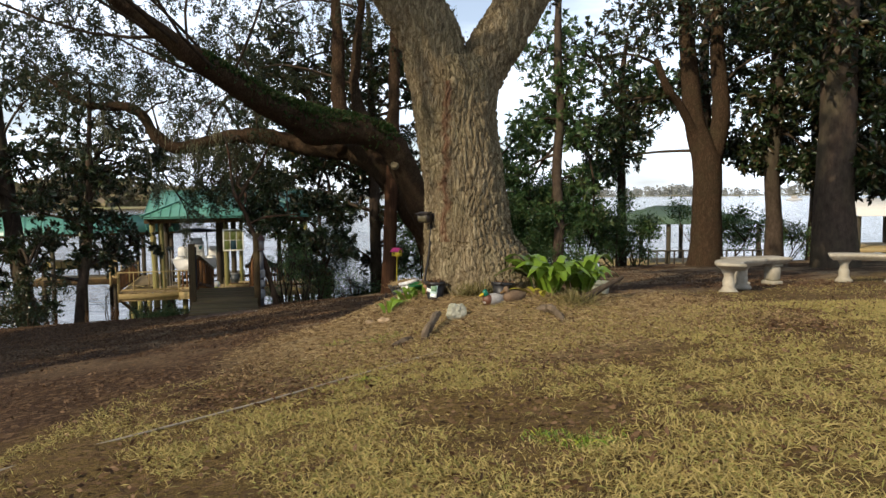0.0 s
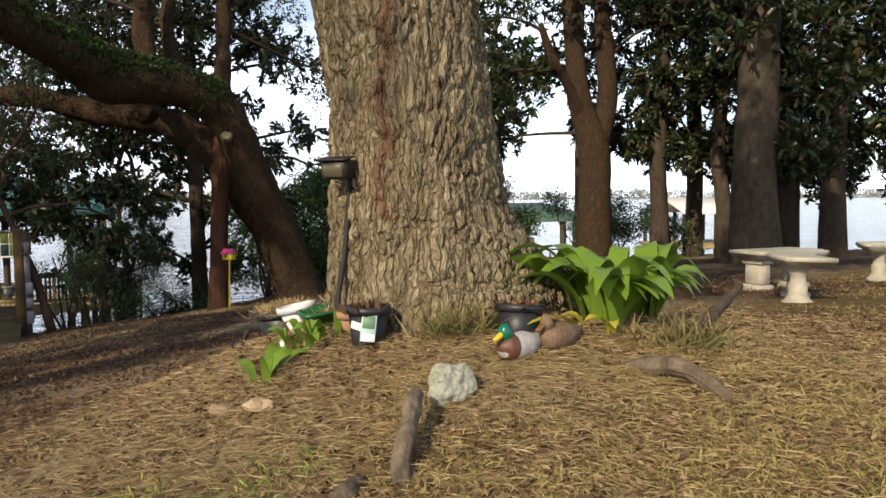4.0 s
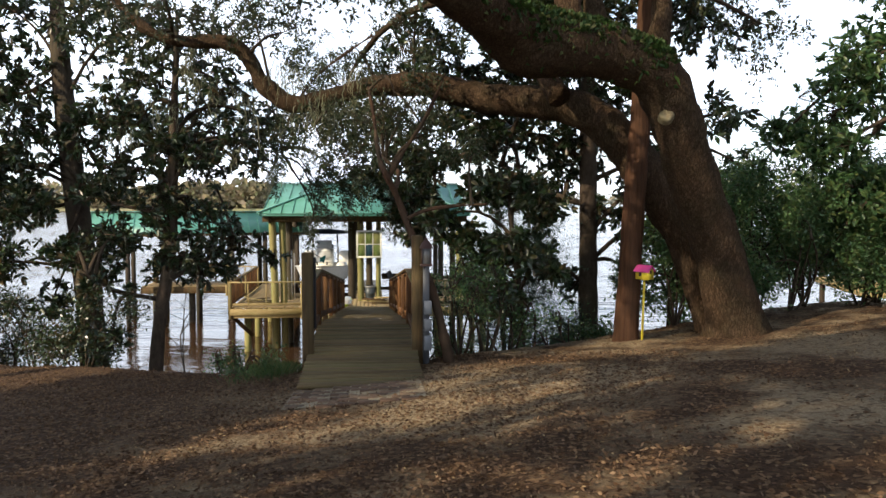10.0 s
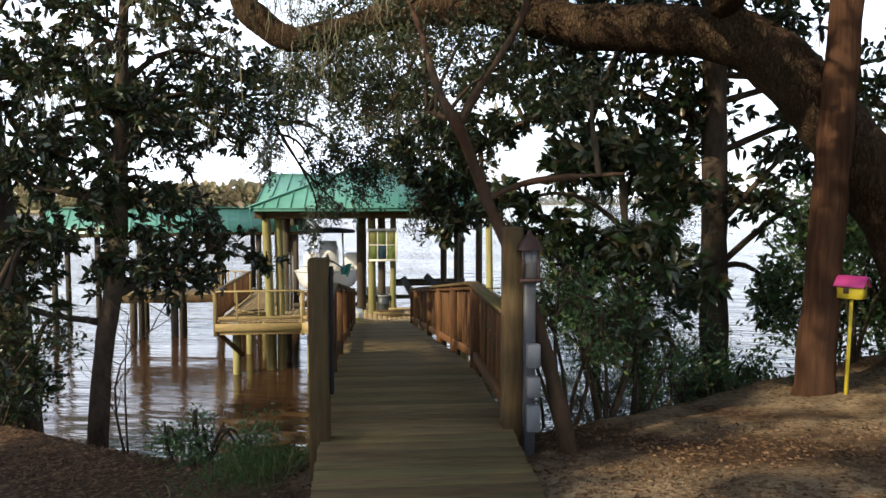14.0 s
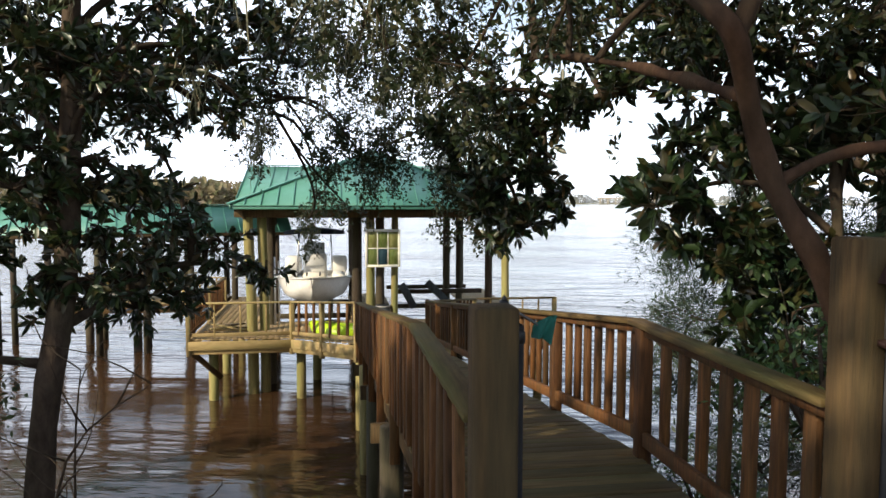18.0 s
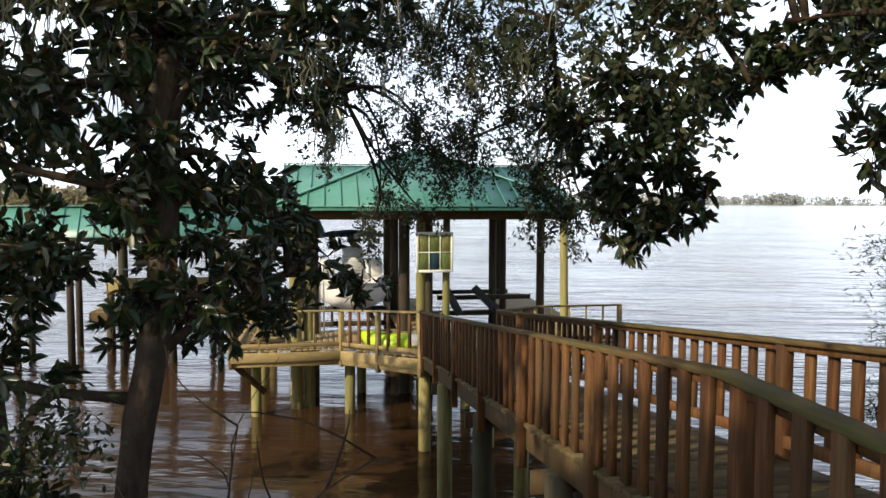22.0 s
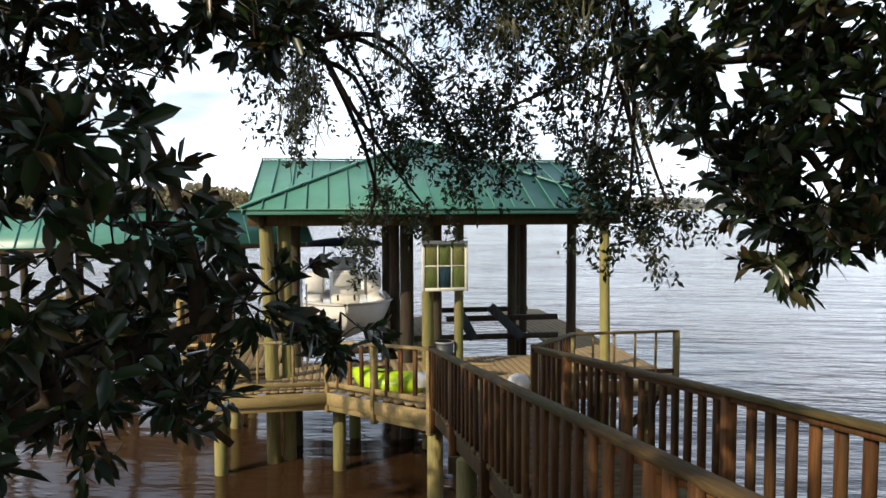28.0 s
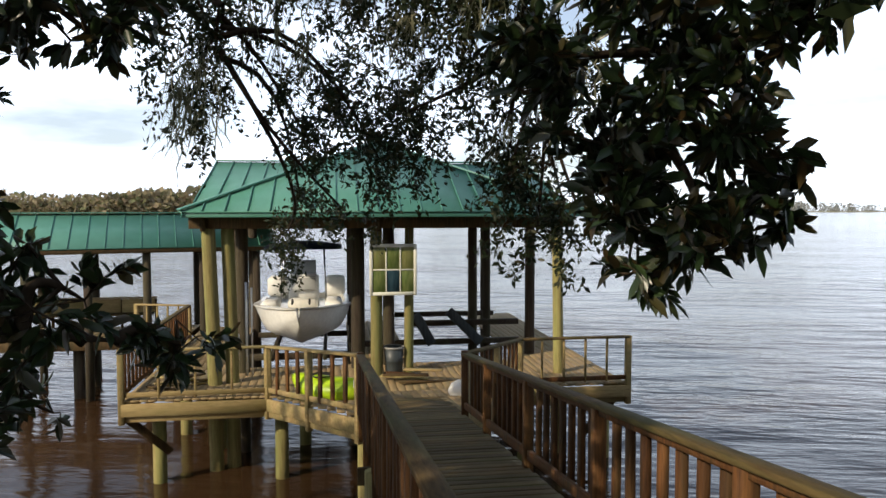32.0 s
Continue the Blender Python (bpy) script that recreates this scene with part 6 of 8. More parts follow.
# the young red-barked tree that leans over the walkway
YOUNG = [(-4.0, 17.5, 2.9), (-4.1, 17.52, 3.4), (-4.24, 17.58, 3.9), (-4.42, 17.66, 4.4), (-4.55, 17.72, 4.72), (-4.66, 17.77, 4.94), (-4.76, 17.8, 5.18), (-4.85, 17.72, 5.44), (-4.95, 17.62, 5.66), (-5.07, 17.8, 5.85), (-5.24, 18.25, 6.15), (-5.5, 19.0, 6.7), (-5.9, 20.0, 7.4)]
tree("young_tree", "young reddish tree leaning over the walkway entrance", "tree", (-3.95, 17.45, 3.1),
     [("trunk", YOUNG, [0.075, 0.066, 0.06, 0.056, 0.054, 0.051, 0.049, 0.047, 0.045, 0.04, 0.036, 0.028, 0.016]),
      ("limb", [(-4.93, 17.65, 5.6), (-4.78, 17.8, 5.92), (-4.5, 18.2, 6.5), (-4.3, 18.7, 7.2)], [0.032, 0.028, 0.022, 0.012]),
      ("limb", [(-4.84, 17.74, 5.4), (-5.1, 19.0, 5.75), (-5.5, 19.8, 5.98), (-5.75, 20.5, 6.1)], [0.035, 0.028, 0.02, 0.01]),
      ("limb", [(-4.7, 17.78, 5.04), (-4.45, 17.9, 5.16), (-4.1, 18.0, 5.22), (-3.6, 18.1, 5.25)], [0.035, 0.03, 0.026, 0.015])],
     [ball(-5.6, 19.8, 6.6, 0.6, 30), ball(-6.0, 20.5, 6.9, 0.7, 36), ball(-5.2, 19.2, 7.0, 0.6, 30), ball(-5.0, 20.4, 7.2, 0.7, 34), ball(-4.6, 19.2, 6.4, 0.5, 20), ball(-6.6, 21.6, 7.4, 0.8, 40), ball(-3.8, 18.6, 6.0, 0.5, 16)],
     BARK_YOUNG, LEAF_OAK, "spray", 0.07, seed=19, wood_r=0.025, more=0.6)

# a feathery juniper between the walkway and the wood
LEAF_JUNIPER = leafy("leaf_juniper", (0.03, 0.055, 0.035), (0.05, 0.08, 0.05), (0.075, 0.1, 0.06), rough=0.7, thru=0.3, spec=0.2)
z = float(ground_z(-3.7, 21.6))
tree("juniper", "soft feathery blue-green juniper growing beside the walkway", "tree", (-3.7, 21.6, z),
     [("trunk", [(-3.6, 21.6, z - 0.3), (-3.65, 21.6, 2.6), (-3.75, 21.6, 3.8), (-3.8, 21.55, 5.2)], [0.06, 0.05, 0.035, 0.012]),
      ("limb", [(-3.7, 21.6, 3.0), (-4.2, 21.4, 3.4), (-4.6, 21.2, 3.7)], [0.025, 0.018, 0.008])],
     [ball(-4.2, 21.3, 3.9, 0.55, 46), ball(-3.6, 21.5, 4.3, 0.6, 50), ball(-4.5, 21.2, 3.4, 0.4, 20), ball(-3.8, 21.3, 3.2, 0.5, 30), ball(-3.3, 21.4, 3.6, 0.55, 40), ball(-3.9, 21.4, 2.5, 0.55, 34), ball(-3.2, 21.2, 2.7, 0.5, 30), ball(-3.7, 21.5, 5.0, 0.4, 24), ball(-4.4, 21.6, 4.5, 0.35, 18), ball(-2.9, 21.0, 3.9, 0.6, 46), ball(-2.6, 21.2, 3.0, 0.6, 44), ball(-3.0, 20.8, 4.7, 0.5, 34), ball(-3.4, 20.9, 2.3, 0.5, 30)],
     TWIG, LEAF_JUNIPER, "feather", 0.062, seed=18, wood_r=0.02, more=1.9)

# cedar trunk with no low boughs
CED = [(-1.52, 19.95, 2.8), (-1.5, 19.95, 3.2), (-1.46, 19.93, 4.2), (-1.4, 19.9, 5.6), (-1.32, 19.9, 7.2), (-1.25, 19.9, 9.5), (-1.2, 19.9, 12)]
tree("cedar", "straight red-barked cedar trunk at the edge of the bank", "tree", (-1.5, 19.95, 3.05), [("trunk", CED, [0.25, 0.195, 0.172, 0.165, 0.155, 0.13, 0.06])], [ball(-1.2, 20, 11.5, 1.5, 60), ball(-0.6, 20.2, 10, 1.0, 30)], BARK_CEDAR, LEAF_OAK, "spray", 0.06, seed=20, seg=24)

# the woods to the right
z0 = float(ground_z(7.9, 22))
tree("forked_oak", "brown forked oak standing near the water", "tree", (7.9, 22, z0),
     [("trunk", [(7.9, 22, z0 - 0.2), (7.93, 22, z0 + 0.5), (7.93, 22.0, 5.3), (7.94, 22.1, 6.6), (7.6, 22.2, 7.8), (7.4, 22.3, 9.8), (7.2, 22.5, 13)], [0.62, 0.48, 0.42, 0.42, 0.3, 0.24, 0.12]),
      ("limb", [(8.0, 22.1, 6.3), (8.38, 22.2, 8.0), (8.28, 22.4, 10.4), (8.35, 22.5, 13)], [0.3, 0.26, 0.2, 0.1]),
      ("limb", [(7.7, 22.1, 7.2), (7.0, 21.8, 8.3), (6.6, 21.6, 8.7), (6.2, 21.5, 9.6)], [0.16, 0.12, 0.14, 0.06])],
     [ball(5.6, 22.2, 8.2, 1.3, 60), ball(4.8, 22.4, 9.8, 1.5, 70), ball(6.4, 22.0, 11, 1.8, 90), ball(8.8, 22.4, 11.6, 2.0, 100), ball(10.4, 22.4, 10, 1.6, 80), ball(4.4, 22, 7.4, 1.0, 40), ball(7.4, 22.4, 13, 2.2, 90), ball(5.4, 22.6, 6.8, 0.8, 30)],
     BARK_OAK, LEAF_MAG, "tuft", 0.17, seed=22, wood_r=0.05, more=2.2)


def wood_tree(x, y, r, top, lobes, seed, lean=0.0, bark=BARK_DARK, label="tall dark trunk in the shady wood by the water", leaf=LEAF_MAG, size=0.21):
    zb = float(ground_z(x, y))
    rnd = np.random.default_rng(seed)
    pts = [(x + lean * t * (top - zb) + rnd.normal() * 0.06, y + rnd.normal() * 0.06, zb - 0.2 + t * (top - zb)) for t in np.linspace(0, 1, 7)]
    tree("woodland_tree", label, "tree", (x, y, zb), [("trunk", pts, list(np.array([1.35, 1.0, 0.94, 0.88, 0.8, 0.66, 0.3]) * r))], lobes, bark, leaf, "tuft", size, seed=seed, group="trees in the shady wood", more=2.6)


wood_tree(3.45, 21.6, 0.145, 13, [ball(3.4, 22, 8.2, 1.1, 50), ball(2.5, 22.6, 7.0, 1.0, 50), ball(4.0, 22.0, 6.0, 0.9, 40), ball(2.6, 22.6, 5.4, 0.9, 44), ball(3.2, 22.4, 10, 1.5, 70), ball(1.6, 22.8, 6.6, 0.6, 24), ball(2.6, 21.8, 7.7, 0.8, 36), ball(4.1, 21.5, 7.4, 0.8, 34), ball(2.2, 22.0, 6.2, 0.7, 34), ball(3.2, 21.8, 5.2, 0.7, 36), ball(4.5, 21.9, 5.0, 0.7, 34), ball(3.7, 21.6, 8.9, 0.9, 36)], 41, leaf=LEAF_BUSH, label="slim brown trunk among green shrubs on the bank", bark=BARK_DARK, size=0.15)
wood_tree(10.3, 22.8, 0.24, 13, [ball(10.4, 22.8, 8.4, 1.5, 80), ball(9.6, 23, 6.9, 0.9, 40), ball(11.2, 22.4, 6.6, 1.0, 44), ball(10.8, 23, 11, 1.8, 80)], 42)
wood_tree(11.6, 21.6, 0.2, 13, [ball(11.8, 21.4, 8.6, 1.4, 70), ball(12.4, 21.4, 6.8, 1.0, 50), ball(11.0, 21.2, 10.6, 1.6, 80)], 43, lean=-0.04)
wood_tree(9.2, 17.2, 0.43, 14, [ball(9.4, 17.2, 9.0, 1.6, 80), ball(8.4, 17.4, 10.4, 1.8, 80), ball(10.4, 17.4, 7.6, 1.3, 70), ball(9.0, 17.6, 12, 2, 80), ball(10.2, 17.0, 6.2, 0.8, 36)], 44, label="thick dark trunk with ivy at its foot in the shady wood")
wood_tree(12.2, 18.4, 0.26, 14, [ball(12.4, 18.4, 8.6, 1.6, 80), ball(13.4, 18.6, 6.8, 1.2, 60), ball(11.4, 18.6, 10.4, 1.6, 80)], 45)
wood_tree(13.8, 16.0, 0.42, 14, [ball(14, 16.2, 8.6, 1.8, 80), ball(13, 16.4, 10, 1.8, 80), ball(14.2, 16.4, 6.6, 1.2, 50)], 46)
wood_tree(14.5, 22.6, 0.22, 13, [ball(14.5, 22.6, 8, 1.8, 80), ball(13.5, 23, 6.2, 1.1, 50), ball(15.5, 22.6, 6, 1.3, 50)], 47)
wood_tree(17.5, 20.5, 0.3, 14, [ball(17.5, 20.5, 8, 2.2, 90), ball(16, 20.8, 10, 2.2, 90), ball(17.5, 20.8, 5.8, 1.4, 50)], 48)
wood_tree(12.6, 24.8, 0.25, 14, [ball(12.6, 24.8, 9, 2.0, 90), ball(11.6, 25, 7, 1.3, 60), ball(13.8, 25, 6.6, 1.4, 60), ball(12.4, 25, 12, 2.2, 90)], 50)
wood_tree(16.6, 25.5, 0.28, 14, [ball(16.6, 25.5, 9, 2.2, 90), ball(15.4, 25.6, 6.8, 1.5, 60), ball(17.8, 25.6, 6.4, 1.6, 60), ball(16.4, 25.6, 12.5, 2.4, 90)], 51)
wood_tree(9.0, 25.2, 0.2, 13, [ball(9.2, 25.2, 9.4, 1.7, 80), ball(10.0, 25.4, 11.6, 2.0, 80), ball(9.4, 25, 7.4, 0.9, 36)], 52)
wood_tree(15.4, 18.6, 0.3, 14, [ball(15.4, 18.6, 9, 2.0, 90), ball(14.6, 18.8, 11.4, 2.0, 80), ball(16.2, 18.8, 7, 1.4, 60)], 53)
wood_tree(6.0, 24.6, 0.15, 11, [ball(6.0, 24.6, 7.6, 1.0, 44), ball(5.2, 24.6, 6.4, 0.8, 36), ball(6.6, 24.4, 9, 1.3, 60)], 49, leaf=LEAF_BUSH)


def shrub(x, y, high, wide, n, seed, leaf=LEAF_BUSH, size=0.1, label="green evergreen shrub on the river bank", name="shrub"):
    rng = np.random.default_rng(seed)
    zb = float(ground_z(x, y))
    root = thing(name, at=(x, y, zb), label=label, category="shrub", group="shrubs along the bank")
    lobes = []
    pts = []
    for _ in range(5):
        tip = np.array([x, y, zb]) + [rng.normal() * wide * 0.4, rng.normal() * wide * 0.4, high * rng.uniform(0.5, 0.8)]
        line = curve((x, y, zb - 0.15), tip, 0, rng, 5)
        part("stem", Geo().tube(line, np.linspace(0.025, 0.01, 5), 6, caps=False), TWIG, root, local=False)
        pts += list(line[2:])
    for _ in range(7):
        q = rng.uniform(0.22, 0.4)
        lobes.append((x + rng.normal() * wide * 0.5, y + rng.normal() * wide * 0.35, zb + high * rng.uniform(0.22, 0.95), wide * q, wide * q, high * q * 0.55, n * q / 0.31))
    wood, lf = foliage(pts, lobes, rng, "fine", size, 0.02, 1.1)
    part("twig_mass", wood, TWIG, root, local=False, kind="stuff")
    part("foliage", lf, leaf, root, local=False, kind="stuff")


shrubs = [(-0.5, 21.7, 2.5, 0.9, 18, 0.1), (0.3, 22.0, 2.8, 1.0, 20, 0.1), (0.9, 22.4, 2.6, 1.1, 20, 0.1), (2.0, 22.7, 2.9, 1.2, 24, 0.1), (3.0, 22.6, 2.7, 1.2, 24, 0.1), (4.2, 22.6, 2.4, 1.2, 20, 0.1), (-3.4, 19.6, 1.9, 0.9, 9, 0.07), (-2.7, 20.8, 1.7, 0.9, 10, 0.075), (-3.0, 21.6, 2.0, 1.1, 12, 0.08), (-0.5, 22.4, 1.6, 0.9, 14, 0.1), (1.2, 23.0, 2.8, 1.3, 24, 0.11), (2.3, 23.6, 3.2, 1.5, 28, 0.11), (3.6, 23.4, 3.0, 1.5, 26, 0.11), (4.9, 23.8, 2.6, 1.4, 22, 0.11), (6.4, 24.2, 1.6, 1.2, 16, 0.11), (9.3, 24.4, 1.8, 1.3, 16, 0.11), (11.6, 24.6, 1.6, 1.3, 16, 0.11), (-12.0, 20.8, 1.5, 1.0, 14, 0.1), (-13.6, 21.4, 1.7, 1.2, 16, 0.1), (-11.6, 22.6, 1.3, 0.9, 12, 0.1), (-15.0, 22.4, 2.0, 1.3, 18, 0.1), (-7.3, 18.0, 0.7, 0.5, 7, 0.06), (-2.0, 21.4, 0.9, 0.7, 10, 0.1), (-3.7, 18.9, 1.6, 0.7, 6, 0.06), (-3.3, 22.8, 2.6, 1.0, 16, 0.08), (-4.5, 19.5, 2.1, 0.75, 10, 0.06), (-4.2, 20.7, 2.3, 0.9, 9, 0.065), (-4.05, 18.6, 1.8, 0.6, 10, 0.06), (1.6, 22.2, 2.2, 1.1, 22, 0.085), (3.4, 22.0, 1.6, 1.1, 20, 0.085), (5.4, 22.8, 1.7, 1.1, 18, 0.085), (0.4, 22.9, 2.0, 1.0, 18, 0.085)]
for i, (x, y, h, w, n, sz) in enumerate(shrubs):
    shrub(x, y, h, w, n * (0.6 if -5 < x < -2 else 1.25), 100 + i, LEAF_MAG if x < -10 else LEAF_BUSH, sz * 0.92)


def bare_sapling(x, y, high, seed):
    rng = np.random.default_rng(seed)
    zb = float(ground_z(x, y))
    root = thing("bare_sapling", at=(x, y, zb), label="thin leafless sapling on the bank", category="sapling", group="bare saplings")
    tip = np.array([x + rng.normal() * 0.3, y + rng.normal() * 0.2, zb + high])
    line = curve((x, y, zb - 0.1), tip, 0, rng, 8)
    part("stem", Geo().tube(line, np.linspace(0.016, 0.004, 8), 6), TWIG, root, local=False)
    for i in range(7):
        s = line[2 + i % 6]
        e = s + np.array([rng.normal() * 0.35, rng.normal() * 0.25, rng.uniform(0.25, 0.7)])
        part("twig", Geo().tube(curve(s, e, 0, rng, 5), np.linspace(0.008, 0.002, 5), 4), TWIG, root, local=False)


for i, (x, y, h) in enumerate(((-9.0, 19.4, 2.0), (-8.6, 18.8, 1.6), (-9.5, 21.4, 2.6), (-8.0, 20.5, 2.4), (-4.3, 23.2, 2.6), (-4.0, 22.4, 2.2))):
    bare_sapling(x, y, h, 200 + i)

# unseen trees added on the lawn's shady side to cast shade ahead
for i, (x, y) in enumerate(((-15.2, 0.0), (-15.0, 8.4), (-19.0, 4.5), (-17.0, 14.5), (-17.0, 7.0))):
    zt = float(ground_z(x, y))
    wood_tree(x, y, 0.3, zt + 9.5, [ball(x + dx, y + dy, zt + hz, 1.8, (40, 40, 40, 16, 40)[i]) for dx, dy, hz in ((0, 0, 9), (1.8, 0.6, 8), (-1.6, 0.8, 8.2), (0.4, 1.8, 7.2), (0.2, -1.8, 7.6), (1.2, -1.2, 6.4))], 300 + i, size=0.26, label="dark evergreen tree out of view, added to shade the lawn and bank")
# more unseen trees, placed for the trunk and crown shadows they throw
for i, (x, y, r, lean, n) in enumerate(((-8.6, 3.9, 0.22, -0.02, 7), (-10.2, 3.2, 0.15, 0.04, 7), (-10.1, 5.7, 0.17, 0.0, 30), (-11.5, 4.9, 0.16, 0.0, 10), (-16.4, 4.4, 0.3, 0.0, 36), (-13.4, 9.2, 0.24, 0.02, 7))):
    zt = float(ground_z(x, y))
    wood_tree(x, y, r, zt + 10.5, [ball(x + dx, y + dy, zt + hz, 1.3, n) for dx, dy, hz in ((0, 0, 10), (1.3, 0.8, 8.8), (-1.2, 0.4, 8.6), (0.4, -1.2, 9.2), (0.9, -0.5, 7.2))], 320 + i, lean=lean, size=0.22, label="slender thin-crowned tree out of view, added to cast dappled shade")


# ---- the great oak and what stands round its foot ----
def barky(pts, radii, seg, steps, seed, deep=0.034):
    """A limb whose skin is broken into upright plates by dark furrows."""
    g = Geo().tube(pts, radii, seg, steps=steps, caps=False)
    co = g.v[0]
    rows = co.reshape(steps, seg, 3)
    mid = rows.mean(1, keepdims=True)
    out = rows - mid
    out /= np.linalg.norm(out, axis=2, keepdims=True) + 1e-9
    flat = rows.reshape(-1, 3)
    d = np.empty(len(flat))
    for i, p in enumerate(flat):
        w = Vector((noise.noise(Vector((p[0] * 5 + seed, p[1] * 5, p[2] * 3))), noise.noise(Vector((p[0] * 5, p[1] * 5 + 7, p[2] * 3))), noise.noise(Vector(p) * 4 + Vector((0, 0, 9)))))
        dist = noise.voronoi(Vector((p[0] * 17, p[1] * 17, p[2] * 3.4)) + w * 1.5)[0]
        crack = min(1.0, (dist[1] - dist[0]) * 3.4)
        ridge = 1 - 2 * abs(noise.noise(Vector((p[0] * 6 + seed, p[1] * 6, p[2] * 1.1)) + w * 0.5))
        crack = crack * crack * (3 - 2 * crack)
        flake = noise.noise(Vector((p[0] * 34, p[1] * 34, p[2] * 14)) + w * 2)
        c = noise.noise(Vector((p[0] * 90, p[1] * 90, p[2] * 36)))
        d[i] = crack * 0.7 + flake * 0.45 + c * 0.35 + ridge * 0.3 - 0.7
    g.v[0] = flat + out.reshape(-1, 3) * d[:, None] * deep
    return g


def build_great_oak():
    bz = 4.3
    root = thing("great_oak", at=(0.42, 8.15, 4.7), label="massive old oak with deeply furrowed tan bark, forking overhead", category="tree")
    g = Geo()
    spine = [(0.5, 8.2, bz), (0.53, 8.18, 4.62), (0.48, 8.17, 4.85), (0.4, 8.16, 5.2), (0.36, 8.16, 5.8), (0.28, 8.18, 6.4), (0.24, 8.2, 6.9), (0.22, 8.22, 7.15)]
    spine = [(x - 0.11, y + 0.06, z) for x, y, z in spine]
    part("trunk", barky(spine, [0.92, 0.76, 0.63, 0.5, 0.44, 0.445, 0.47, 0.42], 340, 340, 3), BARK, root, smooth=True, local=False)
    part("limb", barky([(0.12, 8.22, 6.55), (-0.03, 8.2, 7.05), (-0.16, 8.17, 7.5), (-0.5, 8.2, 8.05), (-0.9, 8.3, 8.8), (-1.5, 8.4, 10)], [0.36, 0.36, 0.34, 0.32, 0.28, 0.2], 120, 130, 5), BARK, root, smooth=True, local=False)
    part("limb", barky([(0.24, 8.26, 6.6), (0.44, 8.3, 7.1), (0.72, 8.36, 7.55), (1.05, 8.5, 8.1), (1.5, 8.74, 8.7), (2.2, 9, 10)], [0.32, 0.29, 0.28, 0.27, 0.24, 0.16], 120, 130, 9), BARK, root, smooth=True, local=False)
    rng = np.random.default_rng(77)
    anchors = [(-1.2, 8.3, 9.4), (-1.5, 8.4, 10), (1.8, 8.9, 9.4), (2.2, 9, 10)]
    lobes = []
    for _ in range(34):
        a, r = rng.uniform(0, 2 * math.pi), rng.uniform(1, 7.5)
        lobes.append(ball(0.4 + math.cos(a) * r, 7.4 + math.sin(a) * r * 0.85, 10.6 + rng.uniform(0, 3.6) - r * 0.12, rng.uniform(1.0, 1.6), 66))
    # three unseen outlying lobes, added to shade the upper trunk and the benches
    lobes += [ball(-4.3, 3.2, 11.3, 1.2, 46), ball(-5.0, 3.0, 12.0, 1.2, 40), ball(-3.4, 4.2, 11.8, 1.2, 40)]
    wood, leaf = foliage(anchors, lobes, rng, "spray", 0.095, 0.09, 0.8)
    part("twig_mass", wood, TWIG, root, local=False, kind="stuff")
    part("crown", leaf, LEAF_OAK, root, local=False, kind="stuff")


build_great_oak()


# ---- what lies on the ground ----
def scatter(n, rng, x0, x1, y0, y1, dense=None):
    x, y = rng.uniform(x0, x1, n), rng.uniform(y0, y1, n)
    if dense is not None:
        keep = rng.uniform(0, 1, n) < dense(x, y)
        x, y = x[keep], y[keep]
    keep = y < edge_y(x) + 1.2
    x, y = x[keep], y[keep]
    return np.stack([x, y, ground_z(x, y)], -1)


def patchy(scale, lo, hi, seed):
    def f(x, y):
        v = np.array([noise.noise((a * scale + seed, b * scale, seed)) for a, b in zip(x, y)])
        return np.clip((v - lo) / (hi - lo), 0.03, 1)
    return f


def build_litter():
    rng = np.random.default_rng(9)
    g = Geo()
    spread = patchy(0.5, -0.4, 0.35, 4)
    at = np.concatenate([scatter(50000, rng, -9, 6, 2.5, 15, spread), scatter(50000, rng, -14, 6, 10, 24, spread), scatter(36000, rng, -12, -1, 9, 18.5), scatter(8000, rng, -1.8, 3.2, 4.6, 8.6)])
    d = rng.normal(size=(len(at), 3)) * [1, 1, 0.22]
    g.leaves(at + [0, 0, 0.012], d, 0.04, rng, width=0.45, simple=True)
    single("leaf_litter", g, LITTER, "dry brown oak leaves strewn over the soil", "leaf litter", kind="stuff")


def build_tan_leaves():
    rng = np.random.default_rng(19)
    spread = patchy(1.1, -0.5, 0.2, 14)
    at = np.concatenate([scatter(19000, rng, -1.8, 3.0, 5.4, 7.8, spread), scatter(9000, rng, -7, 3, 8, 17, patchy(0.45, -0.1, 0.3, 4))])
    g = Geo().leaves(at + [0, 0, 0.02], rng.normal(size=(len(at), 3)) * [1, 1, 0.3], 0.028, rng, width=0.42, simple=True)
    single("fallen_leaves", g, LITTER_TAN, "tan curled oak leaves fallen over the mound and soil", "leaf litter", kind="stuff")


def build_straw():
    rng = np.random.default_rng(10)
    g = Geo()

    def heap(x, y):
        r = np.hypot(x - 0.35, y - 7.5)
        return np.clip(1.25 - r / 2.2, 0.02, 1)

    at = scatter(110000, rng, -2.2, 3.0, 4.4, 9.4, heap)
    a = rng.uniform(0, 2 * np.pi, len(at))
    d = np.stack([np.cos(a), np.sin(a), rng.normal(size=len(at)) * 0.1 + 0.04], -1)
    g.leaves(at + [0, 0, 0.02], d, 0.085, rng, width=0.03, simple=True, droop=0.08)
    single("pine_straw", g, STRAW, "tan pine straw heaped round the great oak's foot", "straw", kind="stuff")


